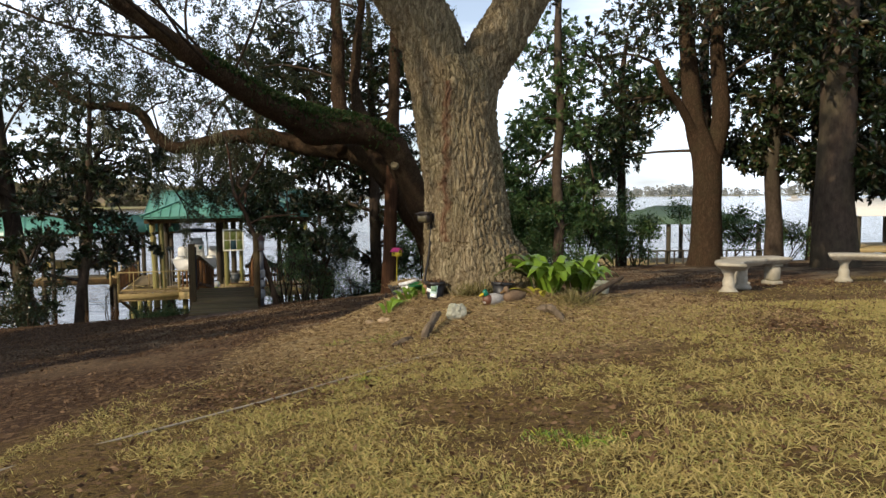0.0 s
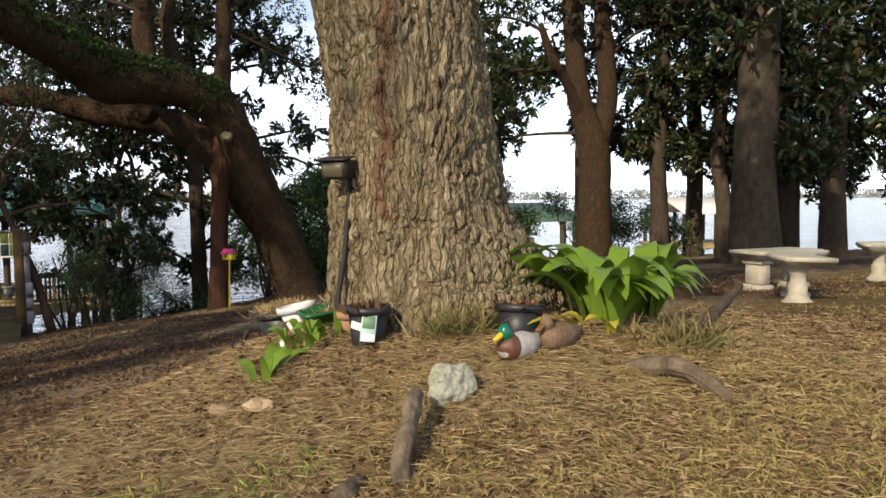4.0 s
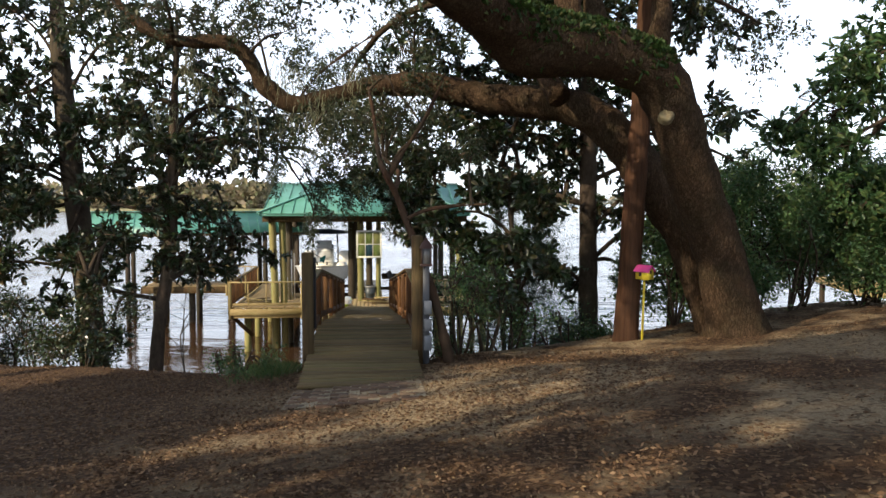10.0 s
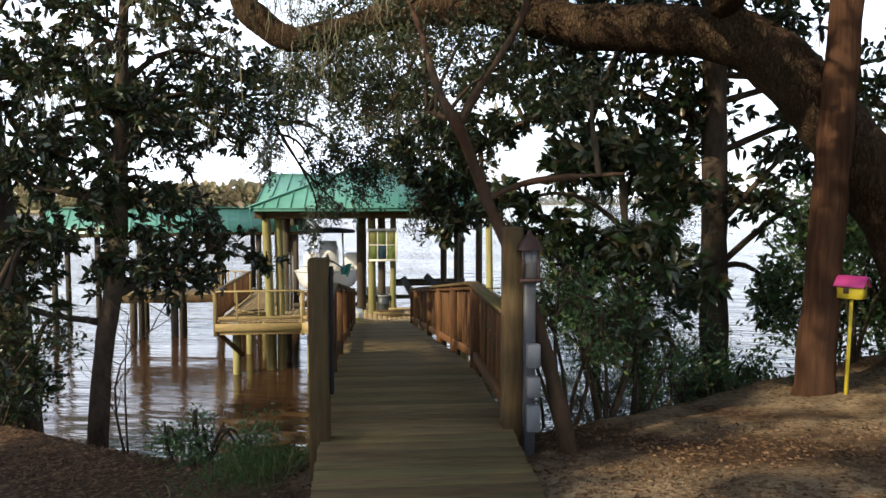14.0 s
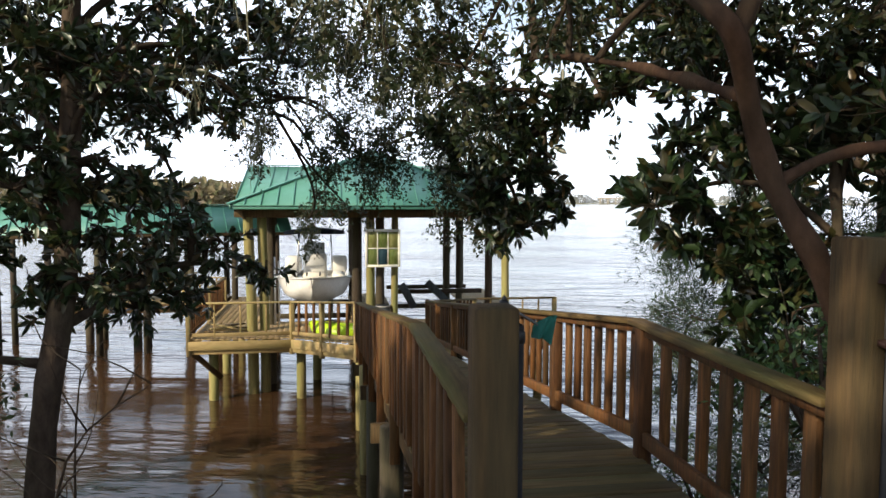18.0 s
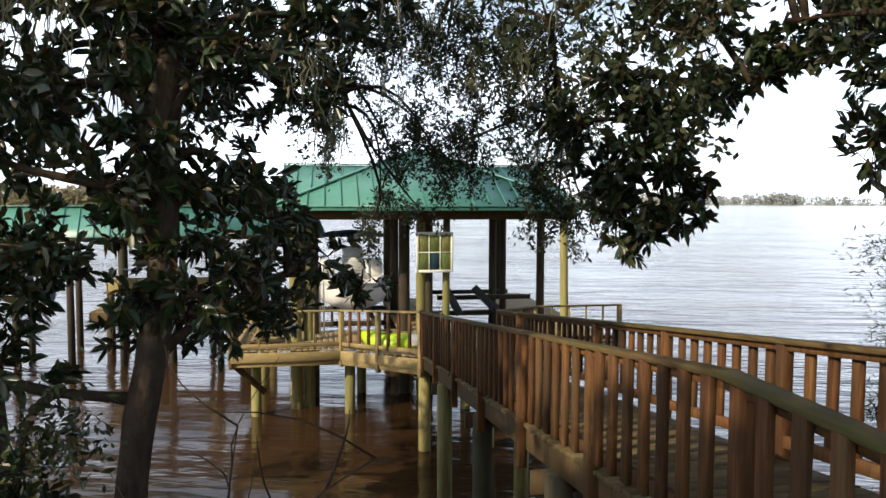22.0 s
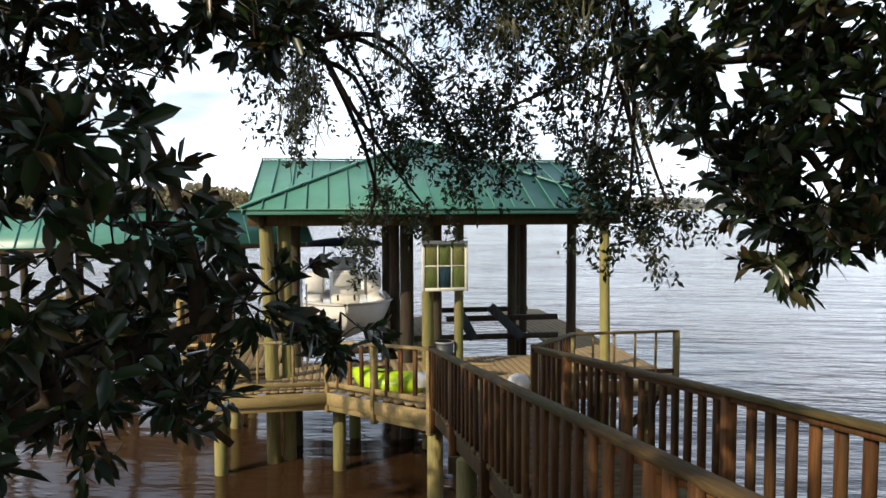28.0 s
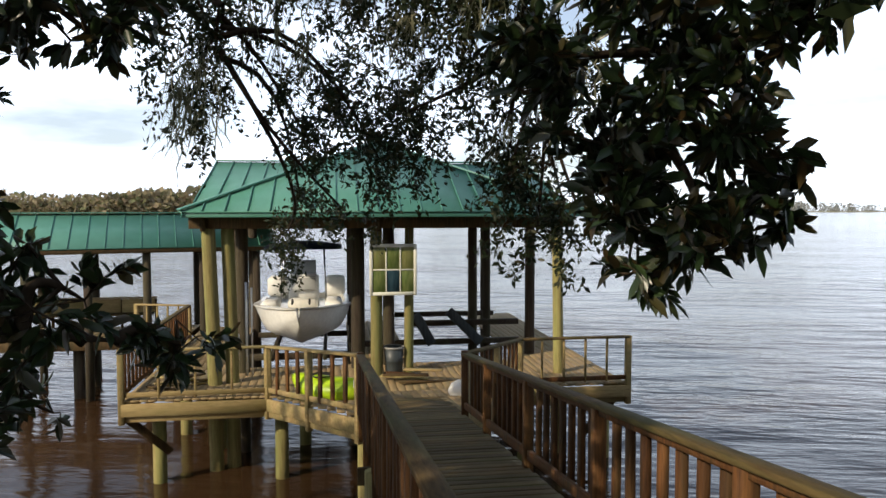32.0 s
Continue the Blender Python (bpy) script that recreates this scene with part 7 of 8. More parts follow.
def build_turf():
    rng = np.random.default_rng(11)
    g = Geo()
    big, clump = patchy(0.9, -0.28, 0.12, 8), patchy(4.2, -0.6, 0.3, 5)

    def pat(x, y):
        return big(x, y) * clump(x, y)

    def lawn(x, y):
        return np.clip((0.8 * x + 6.6 - y) * 0.35 + 0.35, 0, 1) * pat(x, y)

    at = np.concatenate([scatter(520000, rng, -2.5, 4.6, 1.8, 7.2, lawn), scatter(60000, rng, -1, 9, 5, 12, lawn)])
    n = len(at)
    d = rng.normal(size=(n, 3)) * [0.9, 0.9, 0.25] + [0, 0, 0.5]
    g.leaves(at, d, 0.048, rng, width=0.1, simple=True, droop=0.15)
    single("turf", g, GRASS, "straw-coloured dormant lawn grass with thin patches", "grass", kind="stuff")
    # one patch that has stayed green
    g = Geo()
    c = np.concatenate([rng.normal(size=(230, 2)) * [0.09, 0.06] + [0.6, 3.1], rng.normal(size=(110, 2)) * [0.05, 0.05] + [0.46, 3.25], rng.normal(size=(160, 2)) * [0.05, 0.05] + [-0.55, 5.0], rng.normal(size=(300, 2)) * [0.13, 0.1] + [-0.55, 6.6], rng.normal(size=(160, 2)) * [0.08, 0.06] + [-1.0, 6.75]])
    at = np.c_[c, ground_z(c[:, 0], c[:, 1])]
    g.leaves(at, rng.normal(size=(len(at), 3)) * [0.7, 0.7, 0.2] + [0, 0, 0.6], 0.052, rng, width=0.09, simple=True, droop=0.15)
    single("green_grass", g, LEAF_LILY, "small patch of fresh green grass in the dry lawn", "grass", kind="stuff")
    # grass at the walkway's side
    g = Geo()
    c = rng.normal(size=(900, 2)) * [0.22, 0.36] + [-6.4, 17.2]
    c = c[c[:, 0] < -6.08]
    at = np.c_[c, ground_z(c[:, 0], c[:, 1])]
    g.leaves(at, rng.normal(size=(len(at), 3)) * [0.5, 0.5, 0.2] + [0, 0, 1.0], 0.27, rng, width=0.04, simple=True, droop=0.3)
    single("bank_grass", g, LEAF_FERN, "green tufted grass growing on the bank beside the walkway", "grass", kind="stuff")


build_litter()
build_tan_leaves()
build_straw()
build_turf()


# ---- things round the great oak ----
def pot(name, x, y, r0, r1, h, material, label, soil=True, tilt=(0, 0), z=None, rim=0.012):
    zb = float(ground_z(x, y)) if z is None else z
    root = thing(name, label=label, category="plant pot", group="pots at the oak's foot", m=pose(x, y, zb - 0.01, *tilt))
    part("body", Geo().turned([(0.005, 0), (r0, 0), (r0 * 1.02, 0.01), (r1, h - 0.03), (r1 - 0.012, h - 0.03), (r0 * 0.9, 0.03)], seg=36), material, root, smooth=True)
    part("rim", Geo().turned([(r1 - 0.006, h - 0.035), (r1 + rim, h - 0.033), (r1 + rim, h), (r1 - 0.012, h), (r1 - 0.014, h - 0.03)], seg=36), material, root, smooth=True)
    if soil:
        part("soil", Geo().turned([(0.002, h - 0.045), (r1 * 0.6, h - 0.04), (r1 - 0.01, h - 0.05)], seg=24), surf("potting_soil", (0.03, 0.02, 0.012), (0.09, 0.06, 0.04), scale=40, bump=0.8, fine=90, rand=0), root)
    return root


def dead_growth(parent, r, h, n, seed, length=0.14, material=None, name="dead_stems"):
    rng = np.random.default_rng(seed)
    c = rng.normal(size=(n, 2)) * r * 0.45
    at = np.c_[c, np.full(n, h - 0.045)]
    g = Geo().leaves(at, rng.normal(size=(n, 3)) * [0.8, 0.8, 0.3] + [0, 0, 0.55], length, rng, width=0.05 if material is None else 0.3, fold=0.15, droop=0.03)
    part(name, g, material or STRAW, parent, kind="stuff")


BLACKPOT = plain("black_nursery_plastic", (0.022, 0.022, 0.024), rough=0.45)
GREENPOT = plain("green_glazed_plastic", (0.012, 0.1, 0.03), rough=0.35)
WHITEPOT = surf("white_painted_pot", (0.55, 0.53, 0.5), (0.75, 0.73, 0.7), (0.35, 0.4, 0.5), scale=30, stain=0.5, bump=0.1, rand=0, rough=0.4)
CLAY = surf("terracotta", (0.26, 0.12, 0.06), (0.38, 0.19, 0.1), (0.3, 0.25, 0.19), scale=12, bump=0.2, rand=0, rough=0.9)

p = pot("nursery_pot", -0.085, 7.63, 0.078, 0.096, 0.195, BLACKPOT, "black nursery pot of dead leaves with a printed plant tag")
dead_growth(p, 0.09, 0.205, 130, 1, 0.07, LITTER, "dead_leaves")
tagm = plain("tag_card", (0.45, 0.62, 0.58), rough=0.5)
tg = part("plant_tag", Geo().box((0.07, 0.004, 0.15), (-0.012, -0.1, 0.115), pose(0, 0, 0, -10, 6, -12), 0.001), tagm, p, "pale green printed plant tag")
part("tag_picture", Geo().box((0.056, 0.004, 0.055), (-0.012, -0.1035, 0.13), pose(0, 0, 0, -10, 6, -12), 0.001), plain("tag_photo_green", (0.12, 0.22, 0.12)), tg)
part("tag_foot", Geo().box((0.062, 0.004, 0.035), (-0.018, -0.112, 0.06), pose(0, 0, 0, -10, 6, -12), 0.001), plain("tag_white", (0.75, 0.78, 0.76)), tg)
part("label_sticker", Geo().box((0.07, 0.004, 0.035), (-0.062, -0.072, 0.11), pose(0, 0, 0, -6, 12, -42), 0.001), plain("sticker_white", (0.78, 0.78, 0.76)), p)
p = pot("clay_pot", -0.15, 7.88, 0.044, 0.062, 0.11, CLAY, "terracotta pot of bare soil against the oak")


def build_trough():
    """A long tapered planter with a rolled rim."""
    x, y = -0.24, 8.08
    root = thing("green_planter", label="dark green trough planter tilted in the straw", category="plant pot", group="pots at the oak's foot", m=pose(x, y, float(ground_z(x, y)) - 0.035, 4, -7, 16) @ Matrix.Scale(0.88, 4))
    rows = [(0.12, 0.06, 0.0), (0.125, 0.065, 0.008), (0.15, 0.085, 0.125), (0.162, 0.097, 0.125), (0.162, 0.097, 0.145), (0.148, 0.083, 0.145), (0.135, 0.07, 0.06)]
    rings = []
    for hx, hy, hz in rows:
        t = np.linspace(0, 2 * math.pi, 40, endpoint=False)
        c, sn = np.cos(t), np.sin(t)
        rings.append(np.stack([np.sign(c) * np.abs(c) ** 0.35 * hx, np.sign(sn) * np.abs(sn) ** 0.35 * hy, np.full(40, hz)], -1))
    ix = np.arange(40 * len(rows)).reshape(len(rows), 40)
    q = np.stack([ix[:-1], np.roll(ix[:-1], -1, 1), np.roll(ix[1:], -1, 1), ix[1:]], -1).reshape(-1, 4)
    part("body", Geo().add(np.concatenate(rings), q), GREENPOT, root, smooth=True)
    part("soil", Geo().box((0.28, 0.15, 0.02), (0, 0, 0.1), bevel=0.008), surf("trough_soil", (0.03, 0.02, 0.012), (0.09, 0.06, 0.04), scale=40, bump=0.8, fine=90, rand=0), root)
    return root


p = build_trough()
dead_growth(p, 0.1, 0.15, 26, 2, 0.1)
p = pot("white_pot", -0.37, 8.2, 0.055, 0.096, 0.15, WHITEPOT, "white painted pot with grey soil, leaning", tilt=(-4, -12))
p = pot("low_bowl", -0.44, 8.5, 0.12, 0.17, 0.17, BLACKPOT, "low black bowl heaped with dry plant stems", tilt=(0, -8))
dead_growth(p, 0.15, 0.19, 1300, 3, 0.08)
p = pot("small_pot", -0.14, 8.9, 0.06, 0.085, 0.2, BLACKPOT, "small black pot of dead stems behind the oak")
dead_growth(p, 0.08, 0.21, 60, 4, 0.11)
p = pot("lily_pot", 0.6, 7.42, 0.085, 0.11, 0.15, BLACKPOT, "squat black pot holding dead leaves", tilt=(-6, 4))
dead_growth(p, 0.1, 0.16, 110, 5, 0.07, LITTER, "dead_leaves")
p = pot("grey_pot", 2.0, 9.3, 0.1, 0.13, 0.2, surf("grey_green_pot", (0.14, 0.15, 0.12), (0.24, 0.25, 0.2), scale=24, rand=0), "dull grey-green pot standing behind the lily")


def strap_plant(name, x, y, n, length, width, spread, seed, label, material=LEAF_LILY, up=0.9):
    """A clump of long arching strap leaves, each one a bent blade with a keel."""
    rng = np.random.default_rng(seed)
    zb = float(ground_z(x, y))
    root = thing(name, at=(x, y, zb), label=label, category="plant")
    for i in range(n):
        a = rng.uniform(0, 2 * math.pi)
        L, k = length * rng.uniform(0.7, 1.15), 9
        t = np.linspace(0, 1, k)
        out = spread * L * rng.uniform(0.5, 1.1)
        rise = up * L * rng.uniform(0.7, 1.0)
        px = np.cos(a) * (0.05 + out * t**1.3)
        py = np.sin(a) * (0.05 + out * t**1.3)
        pz = rise * (1.85 * t - 1.4 * t**2.3)
        line = np.stack([px + rng.normal() * 0.04, py + rng.normal() * 0.04, pz], -1)
        side = np.array([-math.sin(a), math.cos(a), 0]) + rng.normal(size=3) * 0.25
        side /= np.linalg.norm(side)
        w = (width * np.sin(np.clip(t * 0.93 + 0.09, 0, 1) * math.pi) ** 0.7 * rng.uniform(0.8, 1.2))[:, None]
        keel = np.array([0, 0, -0.18]) * w
        vs = np.concatenate([line + side * w, line + keel, line - side * w])
        j = np.arange(k - 1)
        f = np.concatenate([np.stack([j, j + 1, j + 1 + k, j + k], -1), np.stack([j + k, j + k + 1, j + 1 + 2 * k, j + 2 * k], -1)])
        part("leaf", Geo().add(vs, f), material, root, smooth=True)
    return root


LEAF_YELLOWING = leafy("yellowing_leaf", (0.4, 0.36, 0.04), (0.5, 0.45, 0.06), (0.3, 0.34, 0.05), rough=0.35)
strap_plant("cast_iron_plant", 1.1, 7.55, 36, 0.64, 0.07, 0.75, 21, "large clump of glossy green strap leaves beside the oak")
strap_plant("cast_iron_plant", 1.5, 7.9, 26, 0.66, 0.065, 0.75, 22, "dark green clump of strap leaves behind the bright one")
strap_plant("yellow_leaves", 1.0, 7.4, 4, 0.3, 0.035, 0.9, 23, "few yellowed strap leaves drooping at the clump's edge", LEAF_YELLOWING, 0.55)
strap_plant("small_lily", -0.42, 7.8, 7, 0.22, 0.026, 0.8, 24, "small bright green seedling leaves in the straw")
strap_plant("small_lily", -0.58, 7.55, 6, 0.25, 0.03, 0.9, 25, "small bright green leaves drooping over the straw")
strap_plant("small_lily", -0.25, 7.75, 6, 0.22, 0.028, 0.5, 26, "small upright green leaves before the planter")


def build_dry_grass():
    """Bleached grass standing against the foot of the oak."""
    rng = np.random.default_rng(44)
    c = np.concatenate([rng.normal(size=(420, 2)) * [0.09, 0.04] + [0.33, 7.48], rng.normal(size=(260, 2)) * [0.12, 0.08] + [1.3, 7.1]])
    at = np.c_[c, ground_z(c[:, 0], c[:, 1])]
    g = Geo().leaves(at, rng.normal(size=(len(at), 3)) * [0.6, 0.6, 0.2] + [0, 0, 0.8], 0.2, rng, width=0.03, fold=0.1, droop=0.12, simple=True)
    single("dry_grass", g, leafy("olive_dry_grass", (0.1, 0.095, 0.035), (0.19, 0.165, 0.065), (0.3, 0.24, 0.115), rough=0.8, thru=0.2, spec=0.1), "olive-brown dry grass standing at the oak's foot", "grass", kind="stuff")


build_dry_grass()


def build_flood_lamp():
    bronze = plain("dark_bronze_metal", (0.028, 0.022, 0.018), rough=0.5, metal=0.4)
    root = thing("flood_lamp", at=(-0.16, 7.86, 4.7), label="dark bronze flood lamp on a pole strapped to the oak", category="lamp")
    part("pole", Geo().tube([(-0.2, 7.9, 4.55), (-0.2, 7.92, 4.78), (-0.155, 7.955, 5.05), (-0.135, 7.965, 5.25), (-0.125, 7.965, 5.42)], [0.014, 0.014, 0.015, 0.014, 0.013], 12, steps=18, rough=0.004, freq=14), plain("black_conduit", (0.018, 0.016, 0.015), rough=0.7), root, smooth=True, local=False)
    part("bracket", Geo().box((0.07, 0.07, 0.09), (-0.105, 7.955, 5.46), pose(0, 0, 0, 0, 0, -14), 0.01), bronze, root, local=False)
    turn = pose(0, 0, 0, 12, 0, -38)
    hx, hy, hz = -0.195, 7.9, 5.455
    part("head", Geo().box((0.15, 0.085, 0.095), (hx, hy, hz), turn, 0.012), bronze, root, local=False)
    fr = turn @ Vector((0, -0.05, 0))
    part("visor", Geo().box((0.165, 0.1, 0.01), (hx + fr.x * 0.3, hy + fr.y * 0.3, hz + 0.053), turn, 0.003), bronze, root, local=False)
    part("lens", Geo().box((0.115, 0.012, 0.062), (hx + fr.x * 0.87, hy + fr.y * 0.87, hz + fr.z * 0.87), turn, 0.003), plain("dusty_lens", (0.09, 0.08, 0.05), rough=0.2), root, local=False)


build_flood_lamp()


def build_hook():
    x, y = -0.7, 8.46
    zb = float(ground_z(x, y))
    iron = plain("rusty_iron", (0.04, 0.03, 0.025), rough=0.8, metal=0.3)
    root = thing("iron_hook", label="small dark iron hook with a chain lying on the straw", category="hook", m=pose(x, y, zb + 0.01) @ Matrix.Scale(0.55, 4))
    part("hook", Geo().tube([(-0.07, -0.05, 0.12), (-0.09, -0.05, 0.06), (-0.06, -0.05, 0.025), (0.0, -0.05, 0.03), (0.03, -0.05, 0.09), (0.05, -0.04, 0.16)], [0.012] * 6, 10, steps=24), iron, root, smooth=True)
    part("plate", Geo().box((0.05, 0.012, 0.1), (0.055, -0.03, 0.17), pose(0, 0, 0, 0, 18, 0), 0.004), iron, root)
    for i in range(7):
        a = Vector((0.07 + i * 0.035, -0.02 + i * 0.02, 0.2 - 0.012 * abs(i - 4) + 0.015))
        part("link", Geo().tube([a, a + Vector((0.03, 0.015, 0.006))], [0.006, 0.006], 6), iron, root)


build_hook()


def build_decoy(x, y, yaw, body, head, breast, label, bill):
    zb = float(ground_z(x, y)) + 0.02
    root = thing("duck_decoy", label=label, category="duck decoy", group="duck decoys", m=pose(x, y, zb - 0.02, 0, 0, yaw) @ Matrix.Scale(0.74, 4))
    # tail to breast along y
    g = Geo().tube([(0, 0.19, 0.1), (0, 0.13, 0.075), (0, 0.04, 0.065), (0, -0.06, 0.065), (0, -0.13, 0.07), (0, -0.165, 0.075)], [0.012, 0.05, 0.082, 0.085, 0.062, 0.01], 20, steps=26)
    part("body", g, body, root, smooth=True)
    part("breast", Geo().tube([(0, -0.085, 0.068), (0, -0.13, 0.075), (0, -0.168, 0.08)], [0.082, 0.066, 0.012], 20, steps=12), breast, root, smooth=True)
    part("neck_ring", Geo().tube([(0, -0.1, 0.11), (0, -0.107, 0.124)], [0.042, 0.038], 16), plain("white_ring", (0.7, 0.7, 0.66)), root, smooth=True)
    hd = part("head", Geo().tube([(0, -0.1, 0.105), (0, -0.115, 0.135), (0, -0.13, 0.16), (0, -0.125, 0.188), (0, -0.11, 0.2)], [0.036, 0.036, 0.042, 0.034, 0.006], 18, steps=16), head, root, smooth=True)
    part("bill", Geo().tube([(0, -0.155, 0.155), (0, -0.19, 0.135), (0, -0.22, 0.125)], [0.017, 0.018, 0.012], 12, steps=8), plain("painted_bill", bill, rough=0.4), hd, smooth=True)


DRAKE = surf("drake_grey", (0.3, 0.28, 0.25), (0.45, 0.43, 0.4), scale=40, bump=0.2, rand=0, rough=0.6)
build_decoy(0.49, 7.1, -60, DRAKE, plain("bottle_green", (0.005, 0.13, 0.08), rough=0.25), plain("chestnut", (0.11, 0.045, 0.025)), "mallard drake decoy with a green head and yellow bill", (0.6, 0.45, 0.03))
HEN = surf("hen_brown", (0.1, 0.062, 0.035), (0.2, 0.135, 0.08), scale=40, bump=0.2, rand=0, rough=0.7)
build_decoy(0.7, 7.16, -60, HEN, HEN, HEN, "brown mallard hen decoy beside the drake", (0.16, 0.09, 0.03))


def stone(name, x, y, r, squash, material, label, seed, sink=0.3, category="stone", rough=0.35):
    rng = np.random.default_rng(seed)
    bm = bmesh.new()
    bmesh.ops.create_icosphere(bm, subdivisions=4, radius=1)
    for v in bm.verts:
        q = v.co * 1.1 + Vector((seed * 3.1, 0, 0))
        k = 1 + rough * noise.noise(q) + rough * 0.5 * noise.noise(q * 2.7) + rough * 0.2 * noise.noise(q * 7)
        v.co = Vector((v.co.x * squash[0], v.co.y * squash[1], v.co.z * squash[2])) * r * k
    me = bpy.data.meshes.new(name)
    bm.to_mesh(me)
    bm.free()
    me.materials.append(material)
    ob = new(name, me)
    ob.location = (x, y, float(ground_z(x, y)) + r * squash[2] * (1 - sink))
    ob.rotation_euler = (0, 0, rng.uniform(0, 3))
    return tagged(ob, label, category)


ROCK = surf("pale_shell_rock", (0.25, 0.25, 0.19), (0.46, 0.45, 0.37), (0.2, 0.22, 0.13), scale=20, bump=0.8, fine=40, rand=0, rough=0.9, dist=0.02)
BUFF = surf("buff_rock", (0.2, 0.145, 0.09), (0.38, 0.29, 0.19), scale=16, bump=0.6, rand=0.15, rough=0.9)
STUMP = surf("weathered_root", (0.06, 0.045, 0.03), (0.22, 0.17, 0.115), (0.06, 0.04, 0.026), scale=16, stretch=(1, 1, 0.4), bump=0.9, fine=30, rand=0.1, rough=0.95, dist=0.02)
stone("white_rock", 0.12, 6.85, 0.088, (1.05, 0.7, 0.95), ROCK, "pale grey-green rock on the straw before the oak", 3, sink=0.25)
stone("buff_rock", -0.6, 7.3, 0.052, (1.2, 0.8, 0.55), BUFF, "buff broken rock half sunk in straw", 4)
stone("buff_rock", -0.76, 7.42, 0.05, (1.1, 0.8, 0.5), BUFF, "reddish buff rock half sunk in straw", 5)
stone("small_stone", -0.2, 9.15, 0.05, (1.2, 0.8, 0.6), ROCK, "small pale stone on bare soil", 6)


def build_root(x, y, seed, pts, radii, label):
    root = thing("exposed_root", at=(x, y, float(ground_z(x, y))), label=label, category="tree root", group="exposed roots")
    g = Geo().tube(pts, radii, 28, rough=0.022, freq=11.0, steps=44, flute=0.16)
    part("wood", g, STUMP, root, smooth=True)
    return root


build_root(-0.1, 6.45, 4, [(0.06, 0.28, 0.16), (0.02, 0.15, 0.14), (-0.03, 0.0, 0.07), (-0.08, -0.14, -0.05), (-0.1, -0.22, -0.15)], [0.02, 0.035, 0.037, 0.03, 0.015], "weathered knobbly root end breaking out of the mound")
build_root(1.0, 6.7, 6, [(-0.1, 0.2, 0.02), (0, 0.0, 0.06), (0.06, -0.2, 0.0), (0.08, -0.3, -0.1)], [0.03, 0.042, 0.03, 0.012], "dark root showing through the straw")
build_root(-0.35, 6.3, 8, [(0.1, 0.2, -0.02), (0, 0.0, 0.03), (-0.12, -0.12, -0.03)], [0.02, 0.032, 0.014], "low brown root under dead leaves")
lg = single("fallen_branch", Geo().tube([(1.35, 7.15, float(ground_z(1.35, 7.15)) + 0.04), (1.55, 7.3, float(ground_z(1.55, 7.3)) + 0.12), (1.85, 7.5, float(ground_z(1.85, 7.5)) + 0.26)], [0.045, 0.035, 0.015], 12, rough=0.01, freq=12, steps=16), BARK_DARK, "broken dark branch lying on the mound", "branch", smooth=True)
# a pale rope on the lawn
pts = [(x, y, float(ground_z(x, y)) + 0.012) for x, y in ((-2.6, 3.3), (-2.2, 3.75), (-1.7, 4.2), (-1.2, 4.65), (-0.8, 5.05), (-0.4, 5.45), (0.0, 5.8))]
single("garden_rope", Geo().tube(pts, [0.007] * len(pts), 8, steps=60), plain("grey_rope", (0.3, 0.26, 0.2), rough=0.9), "thin pale rope lying across the lawn", "rope")

# ---- stone seats ----
CONCRETE = surf("weathered_concrete", (0.3, 0.27, 0.21), (0.46, 0.42, 0.34), (0.2, 0.19, 0.13), scale=12, bump=0.5, fine=50, stain=0.5, rand=0.08, rough=0.95)


def moulded_slab(g, w, d, z, rows, curve_by=0.0):
    """A slab with a stepped edge, bent into an arc where curve_by is set."""
    n = 17
    t = np.linspace(-1, 1, n)
    rings = []
    for inset, dz in rows:
        x = t * (w / 2 - inset)
        arc = curve_by * (1 - t**2)
        front = np.stack([x, arc - (d / 2 - inset), np.full(n, z + dz)], -1)
        backs = np.stack([x[::-1], arc[::-1] + (d / 2 - inset), np.full(n, z + dz)], -1)
        rings.append(np.concatenate([front, backs]))
    k = 2 * n
    idx = np.arange(len(rings) * k).reshape(len(rings), k)
    q = np.stack([idx[:-1], np.roll(idx[:-1], -1, 1), np.roll(idx[1:], -1, 1), idx[1:]], -1).reshape(-1, 4)
    n0 = g.n
    g.add(np.concatenate(rings), q)
    for base, flip in ((n0, True), (n0 + (len(rings) - 1) * k, False)):
        f = [[base + i, base + i + 1, base + k - 2 - i, base + k - 1 - i] for i in range(n - 1)]
        g.f.append(np.array([r[::-1] if flip else r for r in f]))
    return g


def concrete_bench(x, y, yaw, w, d, high, curved, label, square=False):
    zb = float(ground_z(x, y))
    root = thing("concrete_bench", label=label, category="bench", group="concrete seats", m=pose(x, y, zb - 0.01, 0, 0, yaw))
    part("seat", moulded_slab(Geo(), w, d, high - 0.09, ((0.05, 0), (0.045, 0.022), (0.02, 0.028), (0.012, 0.05), (0, 0.056), (0, 0.085), (0.008, 0.09)), 0.14 if curved else 0), CONCRETE, root)
    for k in (-1, 1):
        lx = k * w * 0.3
        ly = 0.14 * (1 - 0.36) if curved else 0
        if square:
            g = Geo().box((0.2, d * 0.62, 0.07), (lx, ly, 0.035), bevel=0.012).box((0.15, d * 0.5, high - 0.2), (lx, ly, high / 2 - 0.03), bevel=0.02).box((0.19, d * 0.6, 0.05), (lx, ly, high - 0.115), bevel=0.012)
        else:
            g = Geo().turned([(0.004, 0), (0.12, 0), (0.12, 0.03), (0.095, 0.05), (0.07, 0.09), (0.075, 0.16), (0.06, 0.2), (0.06, high - 0.16), (0.085, high - 0.12), (0.1, high - 0.09)], (lx, ly, 0), 20)
        part("leg", g, CONCRETE, root, smooth=not square)
    return root


